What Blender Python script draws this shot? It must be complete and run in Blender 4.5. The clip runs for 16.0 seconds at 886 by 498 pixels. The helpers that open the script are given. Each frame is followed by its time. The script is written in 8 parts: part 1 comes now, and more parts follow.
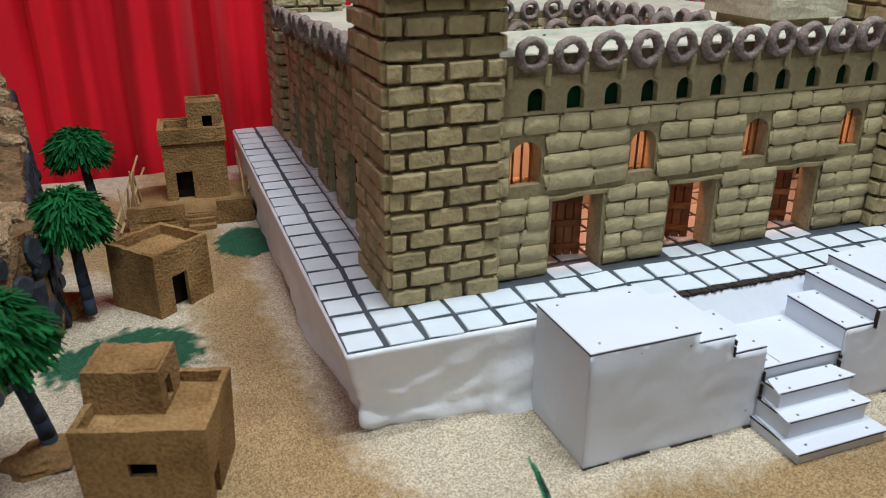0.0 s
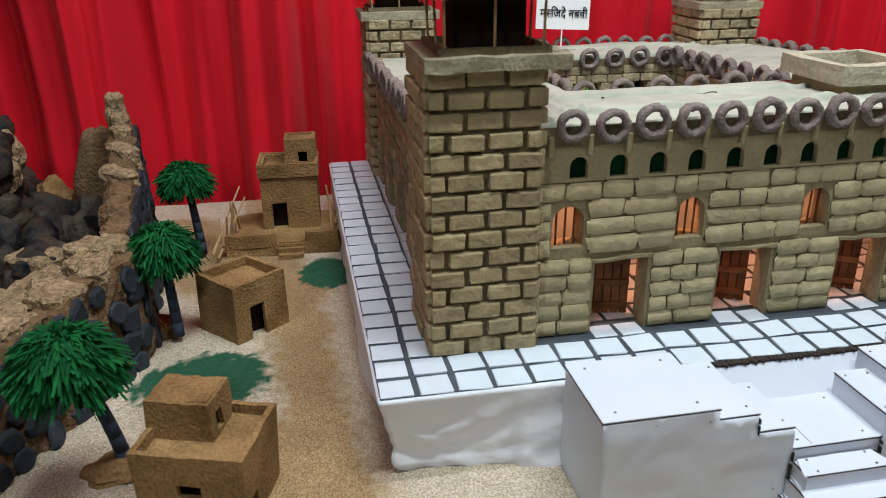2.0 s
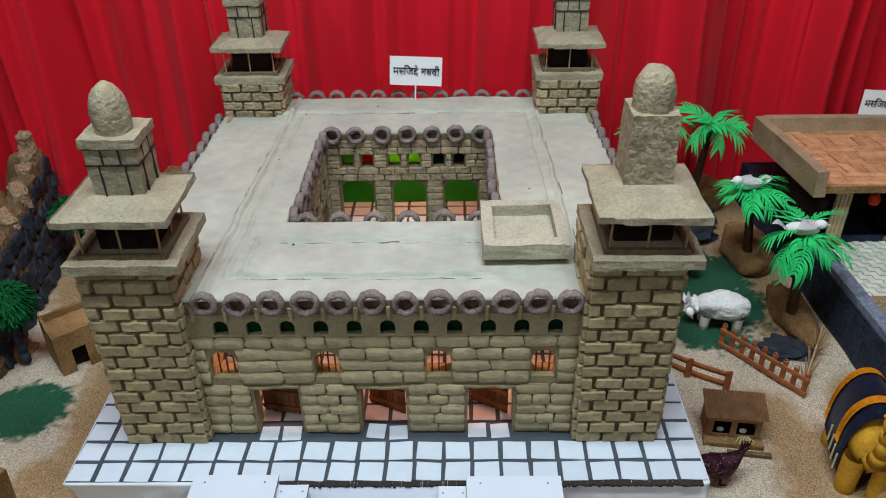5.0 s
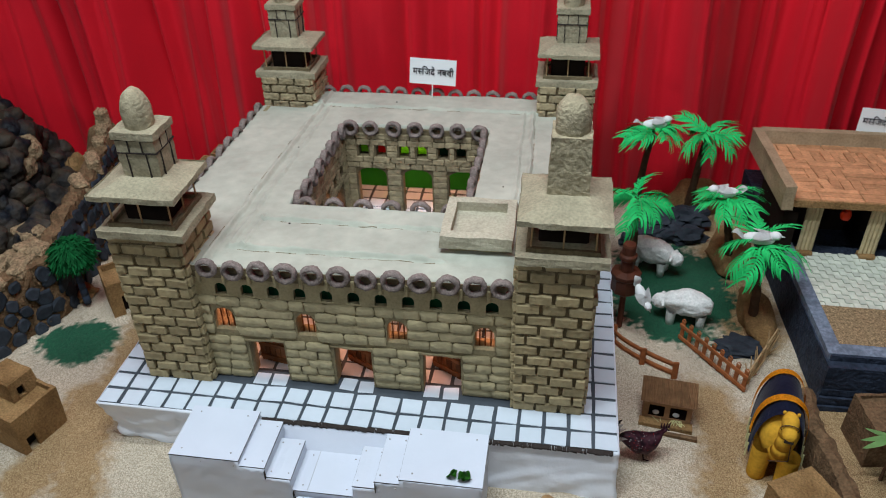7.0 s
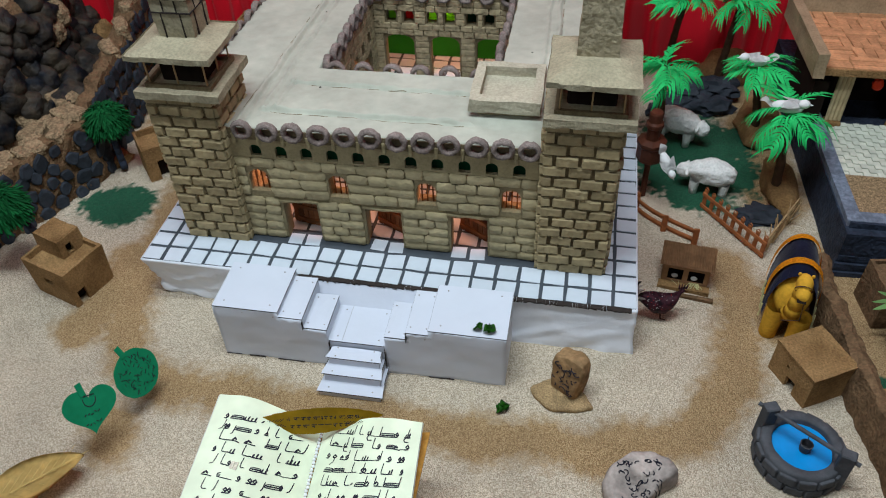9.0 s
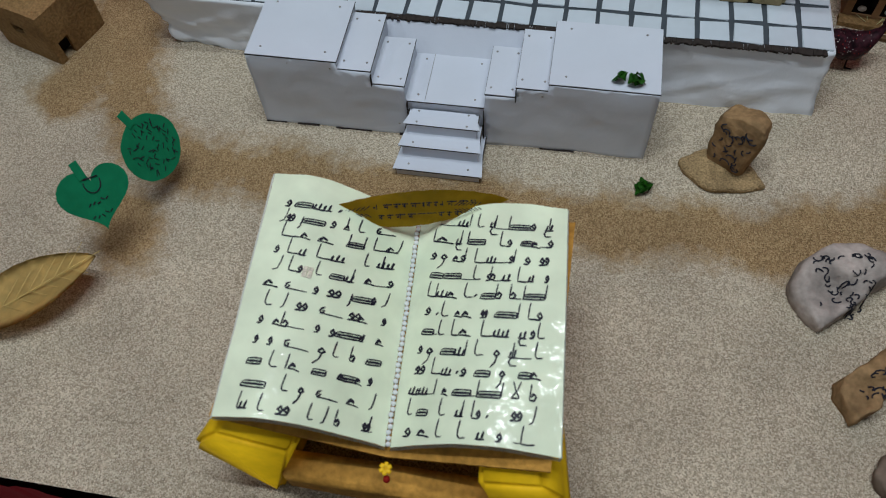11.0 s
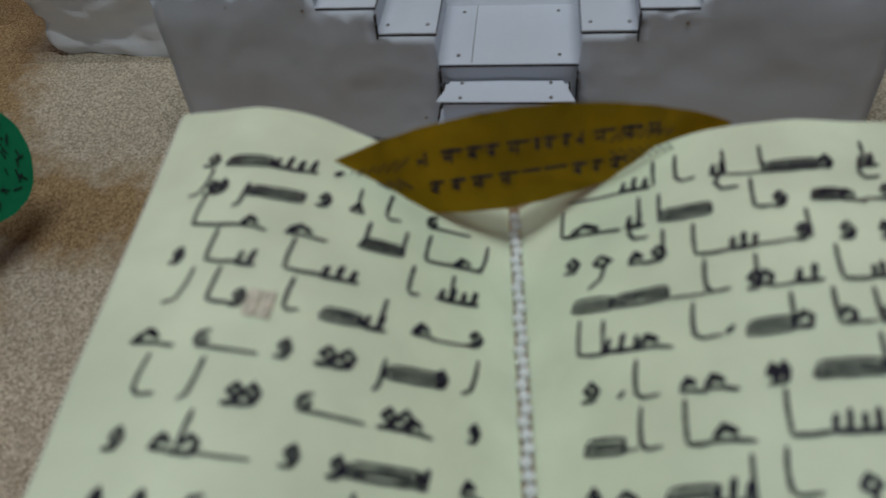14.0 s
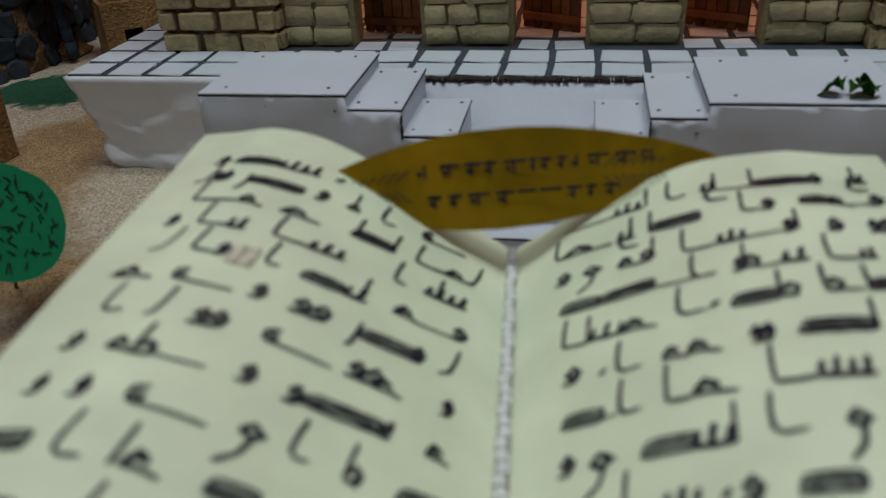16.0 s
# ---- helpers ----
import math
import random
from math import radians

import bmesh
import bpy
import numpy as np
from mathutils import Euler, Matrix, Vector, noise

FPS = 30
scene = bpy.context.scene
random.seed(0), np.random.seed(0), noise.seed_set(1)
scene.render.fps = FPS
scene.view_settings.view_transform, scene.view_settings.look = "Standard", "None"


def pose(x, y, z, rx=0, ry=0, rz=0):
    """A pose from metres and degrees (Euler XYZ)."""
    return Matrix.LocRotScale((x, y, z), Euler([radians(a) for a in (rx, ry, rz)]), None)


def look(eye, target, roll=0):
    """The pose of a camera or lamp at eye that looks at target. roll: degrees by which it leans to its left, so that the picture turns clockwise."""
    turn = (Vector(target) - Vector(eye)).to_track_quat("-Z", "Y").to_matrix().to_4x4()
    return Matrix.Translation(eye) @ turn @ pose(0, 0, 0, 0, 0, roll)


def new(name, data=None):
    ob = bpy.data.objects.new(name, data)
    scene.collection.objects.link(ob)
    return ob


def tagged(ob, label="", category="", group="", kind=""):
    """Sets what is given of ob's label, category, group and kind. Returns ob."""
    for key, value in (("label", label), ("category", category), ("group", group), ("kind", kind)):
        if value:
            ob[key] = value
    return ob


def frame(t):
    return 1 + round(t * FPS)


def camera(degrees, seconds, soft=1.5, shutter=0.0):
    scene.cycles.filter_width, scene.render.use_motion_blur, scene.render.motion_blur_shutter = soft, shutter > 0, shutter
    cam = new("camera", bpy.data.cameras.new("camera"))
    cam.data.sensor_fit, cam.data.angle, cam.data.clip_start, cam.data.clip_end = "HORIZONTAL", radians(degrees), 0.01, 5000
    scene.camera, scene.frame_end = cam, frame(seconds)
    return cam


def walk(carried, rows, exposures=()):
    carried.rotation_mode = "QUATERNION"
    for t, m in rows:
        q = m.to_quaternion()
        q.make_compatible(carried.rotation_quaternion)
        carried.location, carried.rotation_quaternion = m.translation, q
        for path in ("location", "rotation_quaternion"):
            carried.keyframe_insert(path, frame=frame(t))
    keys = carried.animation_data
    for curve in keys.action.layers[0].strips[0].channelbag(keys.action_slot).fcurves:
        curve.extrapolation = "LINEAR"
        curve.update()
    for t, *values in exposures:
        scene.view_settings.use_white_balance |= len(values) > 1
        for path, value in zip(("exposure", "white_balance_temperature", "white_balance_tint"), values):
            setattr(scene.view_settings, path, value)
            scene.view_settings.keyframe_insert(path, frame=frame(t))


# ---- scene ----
cam = camera(59.2, 16.0, 1.0)
cam.data.dof.use_dof, cam.data.dof.focus_distance, cam.data.dof.aperture_fstop = True, 1.15, 8.6
PATH = [
    (0, (-0.137, -0.629, 0.484), (0.508, 1.093, -0.304), 0.0),
    (0.5, (-0.123, -0.647, 0.469), (0.521, 1.078, -0.312), -0.2),
    (1, (-0.11, -0.662, 0.472), (0.477, 1.077, -0.322), -0.8),
    (1.5, (-0.098, -0.679, 0.493), (0.362, 1.103, -0.291), -0.8),
    (2, (-0.057, -0.678, 0.548), (0.283, 1.14, -0.213), -0.7),
    (2.5, (0.01, -0.666, 0.61), (0.248, 1.18, -0.124), -0.4),
    (3, (0.131, -0.668, 0.726), (0.273, 1.157, -0.079), -0.3),
    (3.5, (0.296, -0.691, 0.809), (0.338, 1.09, -0.099), -0.8),
    (4, (0.394, -0.716, 0.882), (0.406, 1.012, -0.124), -0.7),
    (4.5, (0.479, -0.728, 0.936), (0.48, 0.965, -0.128), -0.9),
    (7, (0.787, -0.881, 1.107), (0.515, 0.737, -0.036), -1.8),
    (7.5, (0.792, -0.919, 1.131), (0.489, 0.65, -0.071), -2.4),
    (8, (0.791, -0.945, 1.142), (0.486, 0.586, -0.109), -2.6),
    (10.5, (0.678, -0.829, 0.915), (0.408, 0.298, -0.715), -3.7),
    (11, (0.591, -0.764, 0.824), (0.343, 0.231, -0.893), -5.1),
    (11.5, (0.543, -0.714, 0.74), (0.313, 0.173, -1.038), -7.5),
    (12, (0.499, -0.671, 0.618), (0.272, 0.192, -1.172), -9.0),
    (12.5, (0.459, -0.64, 0.499), (0.244, 0.267, -1.271), -8.9),
    (13, (0.453, -0.631, 0.421), (0.271, 0.429, -1.265), -6.2),
    (13.5, (0.454, -0.61, 0.385), (0.243, 0.594, -1.198), -6.4),
    (14, (0.467, -0.6, 0.382), (0.243, 0.773, -1.055), -5.7),
    (14.5, (0.461, -0.601, 0.386), (0.2, 0.889, -0.923), -5.8),
    (15, (0.466, -0.616, 0.383), (0.17, 0.942, -0.834), -5.4),
    (15.5, (0.483, -0.641, 0.359), (0.162, 0.988, -0.756), -4.4),
    (16, (0.489, -0.653, 0.316), (0.153, 1.04, -0.694), -3.4),
]
EXPOSURES = [(0, 0.44, 6500, 10), (1, 0.44, 6500, 10), (2, 0.41, 6500, 10), (2.5, 0.36, 6480, 10), (3, 0.26, 6400, 10), (3.5, 0.18, 6300, 10), (4.5, 0.14, 6200, 10), (8, 0.11, 6180, 10), (10.5, -0.34, 6250, 10),
             (11, -0.55, 6280, 10), (12, -0.65, 6300, 10), (12.5, -1.01, 6320, 10), (13.5, -1.08, 6420, 10), (14.5, -1.03, 6550, 10), (16, -0.91, 6600, 10)]
walk(cam, [(t, look(eye, target, roll)) for t, eye, target, roll in PATH], EXPOSURES)

# ---- light and exposure ----
world = bpy.data.worlds.new("room_light")
scene.world = world
world.use_nodes = True
world.node_tree.nodes["Background"].inputs["Color"].default_value = (0.9, 0.95, 1.0, 1)
world.node_tree.nodes["Background"].inputs["Strength"].default_value = 0.004


def area_lamp(name, x, y, z, sx, sy, watts, colour=(0.88, 0.97, 1.0)):
    data = bpy.data.lights.new(name, "AREA")
    data.shape, data.size, data.size_y, data.energy, data.color = "RECTANGLE", sx, sy, watts, colour
    ob = new(name, data)
    ob.matrix_world = pose(x, y, z)
    return ob


def bulb(name, x, y, z, watts, colour, r=0.012):
    data = bpy.data.lights.new(name, "POINT")
    data.energy, data.color, data.shadow_soft_size = watts, colour, r
    ob = new(name, data)
    ob.location = (x, y, z)
    return ob


for ly, power in ((-0.46, 40), (0.02, 25)):
    area_lamp("tube_light", 0.5, ly, 2.55, 1.5, 0.05, power)
# unseen fill lamps added to brighten the front and left faces
for lx, ly, power in ((-1.5, -1.9, 13), (1.5, -2.7, 9)):
    area_lamp("front_fill", lx, ly, 2.3, 0.12, 0.12, power).matrix_world = look((lx, ly, 2.3), (0.45, 0.1, 0.2))
WARM = (1.0, 0.4, 0.23)
for gx, gy, gw in ((0.3, 0.158, 0.8), (0.62, 0.158, 0.8), (0.24, 0.5, 1.1), (0.69, 0.5, 1.1), (0.47, 0.735, 1.1)):
    bulb("gallery_bulb", gx, gy, 0.3, gw, WARM)


# ---- materials ----
def material(name, base, rough=0.8, var=0.25, scale=30.0, bump=0.2, bump_scale=120.0, metal=0.0, second=None, spread=0.5,
             island=0.0, rand=0.0, spec=0.12, sheen=0.0, coat=0.0, fine=0.0, dist=0.002, ripple=None):
    """A surface with colour variation at two scales, relief, and optional change from piece to piece."""
    m = bpy.data.materials.new(name)
    m.use_nodes = True
    nt = m.node_tree
    b = nt.nodes["Principled BSDF"]
    tc = nt.nodes.new("ShaderNodeNewGeometry")
    n1 = nt.nodes.new("ShaderNodeTexNoise")
    n1.inputs["Scale"].default_value, n1.inputs["Detail"].default_value = scale, 6
    nt.links.new(tc.outputs["Position"], n1.inputs["Vector"])
    ramp = nt.nodes.new("ShaderNodeValToRGB")
    lo = [max(0.0, c * (1 - var)) for c in base]
    hi = [min(1.0, c * (1 + var)) for c in base] if second is None else list(second)
    ramp.color_ramp.elements[0].position, ramp.color_ramp.elements[1].position = 0.5 - spread / 2, 0.5 + spread / 2
    ramp.color_ramp.elements[0].color, ramp.color_ramp.elements[1].color = (*lo, 1), (*hi, 1)
    nt.links.new(n1.outputs["Fac"], ramp.inputs["Fac"])
    out = ramp.outputs["Color"]
    n2 = nt.nodes.new("ShaderNodeTexNoise")
    n2.inputs["Scale"].default_value, n2.inputs["Detail"].default_value = bump_scale, 5
    nt.links.new(tc.outputs["Position"], n2.inputs["Vector"])
    if fine:
        hsv = nt.nodes.new("ShaderNodeHueSaturation")
        mp = nt.nodes.new("ShaderNodeMapRange")
        mp.inputs["From Min"].default_value, mp.inputs["From Max"].default_value = 0.3, 0.7
        mp.inputs["To Min"].default_value, mp.inputs["To Max"].default_value = 1 - fine, 1 + fine
        nt.links.new(n2.outputs["Fac"], mp.inputs["Value"])
        nt.links.new(mp.outputs["Result"], hsv.inputs["Value"])
        nt.links.new(out, hsv.inputs["Color"])
        out = hsv.outputs["Color"]
    if rand or island:
        src = nt.nodes.new("ShaderNodeObjectInfo" if rand else "ShaderNodeNewGeometry")
        key = "Random" if rand else "Random Per Island"
        amount = rand or island
        mp = nt.nodes.new("ShaderNodeMapRange")
        mp.inputs["To Min"].default_value, mp.inputs["To Max"].default_value = 1 - amount, 1 + amount
        nt.links.new(src.outputs[key], mp.inputs["Value"])
        hsv = nt.nodes.new("ShaderNodeHueSaturation")
        nt.links.new(mp.outputs["Result"], hsv.inputs["Value"])
        nt.links.new(out, hsv.inputs["Color"])
        out = hsv.outputs["Color"]
    nt.links.new(out, b.inputs["Base Color"])
    b.inputs["Roughness"].default_value, b.inputs["Metallic"].default_value = rough, metal
    b.inputs["Specular IOR Level"].default_value = spec
    b.inputs["Sheen Weight"].default_value, b.inputs["Coat Weight"].default_value = sheen, coat
    b.inputs["Coat Roughness"].default_value = 0.08
    if bump:
        bp = nt.nodes.new("ShaderNodeBump")
        bp.inputs["Strength"].default_value, bp.inputs["Distance"].default_value = bump, dist
        nt.links.new(n2.outputs["Fac"], bp.inputs["Height"])
        nt.links.new(bp.outputs["Normal"], b.inputs["Normal"])
    if ripple:
        mp = nt.nodes.new("ShaderNodeMapping")
        mp.inputs["Scale"].default_value = ripple
        n3 = nt.nodes.new("ShaderNodeTexNoise")
        n3.inputs["Scale"].default_value, n3.inputs["Detail"].default_value = 1.0, 2
        cb = nt.nodes.new("ShaderNodeBump")
        cb.inputs["Strength"].default_value, cb.inputs["Distance"].default_value = 0.45, 0.0035
        nt.links.new(tc.outputs["Position"], mp.inputs["Vector"])
        nt.links.new(mp.outputs["Vector"], n3.inputs["Vector"])
        nt.links.new(n3.outputs["Fac"], cb.inputs["Height"])
        nt.links.new(cb.outputs["Normal"], b.inputs["Coat Normal"])
    return m


M = {
    "clay": material("olive_clay", (0.33, 0.27, 0.152), 0.85, 0.18, 25, 0.5, 260, fine=0.12),
    "brick": material("clay_brick", (0.372, 0.295, 0.165), 0.85, 0.2, 30, 0.9, 110, rand=0.16, fine=0.13, dist=0.004),
    "brickwork": material("clay_brickwork", (0.36, 0.29, 0.175), 0.85, 0.22, 30, 1.0, 130, island=0.16, fine=0.2, dist=0.005),
    "stone": material("chiselled_clay_stone", (0.45, 0.375, 0.22), 0.85, 0.16, 30, 0.8, 90, rand=0.1, fine=0.09, dist=0.004),
    "mortar": material("brown_mortar", (0.165, 0.128, 0.074), 0.92, 0.25, 40, 0.6, 220, fine=0.2),
    "ring": material("mauve_clay", (0.215, 0.172, 0.155), 0.9, 0.3, 60, 1.0, 300, fine=0.3),
    "roof": material("cream_plaster", (0.41, 0.415, 0.345), 0.75, 0.16, 7, 0.8, 40, fine=0.09, dist=0.003),
    "slab": material("grey_clay_slab", (0.32, 0.28, 0.19), 0.88, 0.18, 30, 0.8, 220, fine=0.18, dist=0.003),
    "rim_clay": material("cream_clay", (0.42, 0.385, 0.29), 0.88, 0.15, 30, 0.8, 200, fine=0.15),
    "tan_plaster": material("tan_mud_plaster", (0.34, 0.245, 0.15), 0.9, 0.2, 22, 0.8, 200, fine=0.15),
    "slab_pitted": material("pitted_clay", (0.33, 0.28, 0.185), 0.9, 0.2, 40, 1.0, 150, fine=0.2, dist=0.004),
    "clay_dark": material("olive_clay_joint", (0.28, 0.228, 0.13), 0.9, 0.2, 30, 0.6, 220, fine=0.16),
    "paper": material("white_paper", (0.78, 0.8, 0.86), 0.5, 0.05, 9, 0.55, 26, fine=0.02, dist=0.006, spec=0.3),
    "foam": material("white_foam_board", (0.6, 0.625, 0.7), 0.45, 0.03, 12, 0.35, 14, fine=0.02, dist=0.008, spec=0.3),
    "edge": material("dark_cut_edge", (0.038, 0.03, 0.027), 0.9, 0.3, 200, 0.3, 300),
    "pin": material("steel_pin", (0.35, 0.33, 0.32), 0.35, 0.1, 50, 0.0, metal=0.8),
    "tile": material("white_card_tile", (0.55, 0.6, 0.66), 0.45, 0.04, 20, 0.1, 90, rand=0.04, fine=0.02),
    "grout": material("dark_grey_card", (0.062, 0.072, 0.085), 0.8, 0.2, 40, 0.3, 200),
    "grey_card": material("pale_grey_card", (0.36, 0.35, 0.36), 0.7, 0.15, 25, 0.3, 120, fine=0.06),
    # dark brown for small parts; also paints shade inside houses, porch and doorways
    "dark": material("dark_brown_and_shade", (0.016, 0.01, 0.007), 0.9, 0.3, 30, 0.2, 120),
    "wood": material("red_brown_wood", (0.17, 0.062, 0.022), 0.5, 0.35, 60, 0.5, 200, rand=0.4),
    "stick": material("pale_stick", (0.4, 0.26, 0.13), 0.7, 0.2, 60, 0.2, 200),
    "green_card": material("green_card", (0.02, 0.2, 0.012), 0.6, 0.25, 12, 0.1, 60),
    "dark_green": material("dark_green_card", (0.005, 0.05, 0.022), 0.6, 0.25, 12, 0.1, 60),
    "red_card": material("red_card", (0.45, 0.03, 0.02), 0.6, 0.2, 12, 0.1, 60),
    "curtain": material("red_satin", (0.64, 0.008, 0.021), 0.55, 0.12, 3.0, 0.15, 300, sheen=0.06, fine=0.04, spec=0.22),
    "card": material("white_card", (0.8, 0.8, 0.8), 0.6, 0.03, 12, 0.05, 90),
    "ink": material("black_ink", (0.012, 0.012, 0.018), 0.5, 0.3, 80, 0.0),
    "room_shell": material("dark_room_shell", (0.06, 0.06, 0.06), 0.9, 0.06, 2, 0.1, 30),
    "floor_tile": material("grey_floor", (0.07, 0.065, 0.06), 0.5, 0.1, 3, 0.05, 30),
}


# ---- building helpers ----
def mesh_of(bm, name):
    bmesh.ops.recalc_face_normals(bm, faces=bm.faces[:])
    me = bpy.data.meshes.new(name)
    bm.to_mesh(me)
    bm.free()
    return me


def part(name, bm, mat, parent=None, label="", smooth=False):
    me = bm if isinstance(bm, bpy.types.Mesh) else mesh_of(bm, name)
    if mat is not None and not me.materials:
        me.materials.append(M[mat] if isinstance(mat, str) else mat)
    if smooth:
        me.polygons.foreach_set("use_smooth", [True] * len(me.polygons))
    ob = new(name, me)
    if parent is not None:
        ob.parent = parent
    if label:
        ob["label"] = label
    return ob


def thing(name, label, category, m=None, group="", kind=""):
    ob = new(name)
    ob.empty_display_size = 0.02
    if m is not None:
        ob.matrix_basis = m
    return tagged(ob, label, category, group, kind)


def solo(name, bm, mat, label, category, m=None, group="", kind="", smooth=False):
    ob = part(name, bm, mat, smooth=smooth)
    if m is not None:
        ob.matrix_basis = m
    return tagged(ob, label, category, group, kind)


def box(bm, x0, x1, y0, y1, z0, z1, bevel=0.0, seg=1, m=None):
    r = bmesh.ops.create_cube(bm, size=1.0)
    vs = r["verts"]
    for v in vs:
        v.co = Vector((x0 + (v.co.x + 0.5) * (x1 - x0), y0 + (v.co.y + 0.5) * (y1 - y0), z0 + (v.co.z + 0.5) * (z1 - z0)))
    if bevel:
        es = list({e for v in vs for e in v.link_edges})
        vs = list({v for f in bmesh.ops.bevel(bm, geom=es, offset=bevel, segments=seg, affect="EDGES", profile=0.5)["faces"] for v in f.verts} | {v for v in vs if v.is_valid})
    if m is not None:
        bmesh.ops.transform(bm, matrix=m, verts=vs)
    return vs


def bm_box(*a, **k):
    bm = bmesh.new()
    box(bm, *a, **k)
    return bm


def rough(bm, amp, scale, seed=0.0):
    """Uneven, hand-made surfaces: pushes the points along a noise field."""
    for v in bm.verts:
        p = v.co * scale + Vector((seed, seed * 1.7, -seed))
        v.co += Vector((noise.noise(p), noise.noise(p + Vector((31, 0, 0))), noise.noise(p + Vector((0, 47, 0))))) * amp
    return bm


def cut(bm, n):
    bmesh.ops.subdivide_edges(bm, edges=bm.edges[:], cuts=n, use_grid_fill=True)
    return bm


def tube(bm, a, b, r0, r1=None, n=8, caps=True):
    a, b = Vector(a), Vector(b)
    r1 = r0 if r1 is None else r1
    q = (b - a).to_track_quat("Z", "Y").to_matrix()
    rings = []
    for p, r in ((a, r0), (b, r1)):
        rings.append([bm.verts.new(p + q @ Vector((r * math.cos(2 * math.pi * i / n), r * math.sin(2 * math.pi * i / n), 0))) for i in range(n)])
    for i in range(n):
        bm.faces.new((rings[0][i], rings[0][(i + 1) % n], rings[1][(i + 1) % n], rings[1][i]))
    if caps:
        bm.faces.new(rings[0][::-1])
        bm.faces.new(rings[1])
    return rings[0] + rings[1]


def lathe(bm, profile, n=20, squash=(1, 1), m=None):
    """Turned shape from (radius, height) pairs."""
    rows = []
    for r, z in profile:
        if r < 1e-5:
            rows.append([bm.verts.new((0, 0, z))])
        else:
            rows.append([bm.verts.new((r * squash[0] * math.cos(2 * math.pi * i / n), r * squash[1] * math.sin(2 * math.pi * i / n), z)) for i in range(n)])
    for a, b in zip(rows, rows[1:]):
        for i in range(n):
            j = (i + 1) % n
            if len(a) == 1 and len(b) > 1:
                bm.faces.new((a[0], b[i], b[j]))
            elif len(b) == 1 and len(a) > 1:
                bm.faces.new((a[i], a[j], b[0]))
            elif len(a) > 1:
                bm.faces.new((a[i], a[j], b[j], b[i]))
    vs = [v for r in rows for v in r]
    if m is not None:
        bmesh.ops.transform(bm, matrix=m, verts=vs)
    return vs


def ring_shape(bm, radius, thick, depth, n=18, k=8, m=None, rag=0.0):
    """A torus with its axis along y."""
    rows = []
    for i in range(n):
        a = 2 * math.pi * i / n
        w = 1 + rag * noise.noise(Vector((math.cos(a) * 2, math.sin(a) * 2, rag * 70)))
        row = []
        for j in range(k):
            b = 2 * math.pi * j / k
            r = radius * w + thick * math.cos(b)
            row.append(bm.verts.new((r * math.cos(a), depth * math.sin(b), r * math.sin(a))))
        rows.append(row)
    for i in range(n):
        for j in range(k):
            bm.faces.new((rows[i][j], rows[(i + 1) % n][j], rows[(i + 1) % n][(j + 1) % k], rows[i][(j + 1) % k]))
    vs = [v for r in rows for v in r]
    if m is not None:
        bmesh.ops.transform(bm, matrix=m, verts=vs)
    return vs


def arch(x0, x1, z0, z1, n=8):
    """An opening with a rounded head: points in x, z, from the lower left."""
    r = (x1 - x0) / 2
    h = min(r, (z1 - z0) * 0.6)
    pts = [(x0, z0), (x1, z0)]
    for i in range(n + 1):
        a = math.pi * i / n
        pts.append(((x0 + x1) / 2 + r * math.cos(a), z1 - h + h * math.sin(a)))
    return pts


def rect(x0, x1, z0, z1):
    return [(x0, z0), (x1, z0), (x1, z1), (x0, z1)]


def sheet_with_holes(outline, holes, thickness, m=None):
    """A wall in x, z with openings right through it; thickness along +y."""
    bm = bmesh.new()
    for loop in [outline, *holes]:
        vs = [bm.verts.new((x, 0, z)) for x, z in loop]
        for a, b in zip(vs, vs[1:] + vs[:1]):
            bm.edges.new((a, b))
    bmesh.ops.triangle_fill(bm, use_beauty=True, edges=bm.edges[:], normal=(0, -1, 0))
    ext = bmesh.ops.extrude_face_region(bm, geom=bm.faces[:] + bm.edges[:] + bm.verts[:])
    bmesh.ops.translate(bm, vec=(0, thickness, 0), verts=[g for g in ext["geom"] if isinstance(g, bmesh.types.BMVert)])
    if m is not None:
        bmesh.ops.transform(bm, matrix=m, verts=bm.verts[:])
    return bm


def unit_brick(seed, bevel=0.09, jag=0.035, seg=1, aspect=(2.0, 0.6, 1.0)):
    """A brick one unit long, deep and high, with worn edges; its back stands at y = 0, its face at y = -1."""
    rng = random.Random(seed)
    bm = bmesh.new()
    ax, ay, az = aspect
    box(bm, -0.5 * ax, 0.5 * ax, -ay, 0, -0.5 * az, 0.5 * az)
    es = [e for e in bm.edges if not all(abs(v.co.y) < 1e-6 for v in e.verts)]
    bmesh.ops.bevel(bm, geom=es, offset=bevel, segments=seg, affect="EDGES")
    for v in bm.verts:
        v.co = Vector((v.co.x / ax, v.co.y / ay, v.co.z / az))
        v.co += Vector((rng.uniform(-jag, jag), rng.uniform(-jag, jag) if v.co.y < -0.1 else 0, rng.uniform(-jag, jag)))
    return bm


BRICKS = [mesh_of(unit_brick(s), "brick") for s in range(8)]
STONES = [mesh_of(unit_brick(s + 50, 0.13, jag=0.045, seg=2, aspect=(2.3, 0.6, 1.0)), "brick") for s in range(8)]
for me in STONES:
    me.polygons.foreach_set("use_smooth", [True] * len(me.polygons))
for me in BRICKS:
    me.materials.append(M["brick"])
for me in STONES:
    me.materials.append(M["stone"])
TILES = []
for s in range(4):
    rng = random.Random(s)
    bm = bm_box(-0.5, 0.5, -0.5, 0.5, 0, 1)
    for v in bm.verts:
        v.co.x += rng.uniform(-0.03, 0.03)
        v.co.y += rng.uniform(-0.03, 0.03)
    TILES.append(mesh_of(bm, "tile"))
    TILES[-1].materials.append(M["tile"])


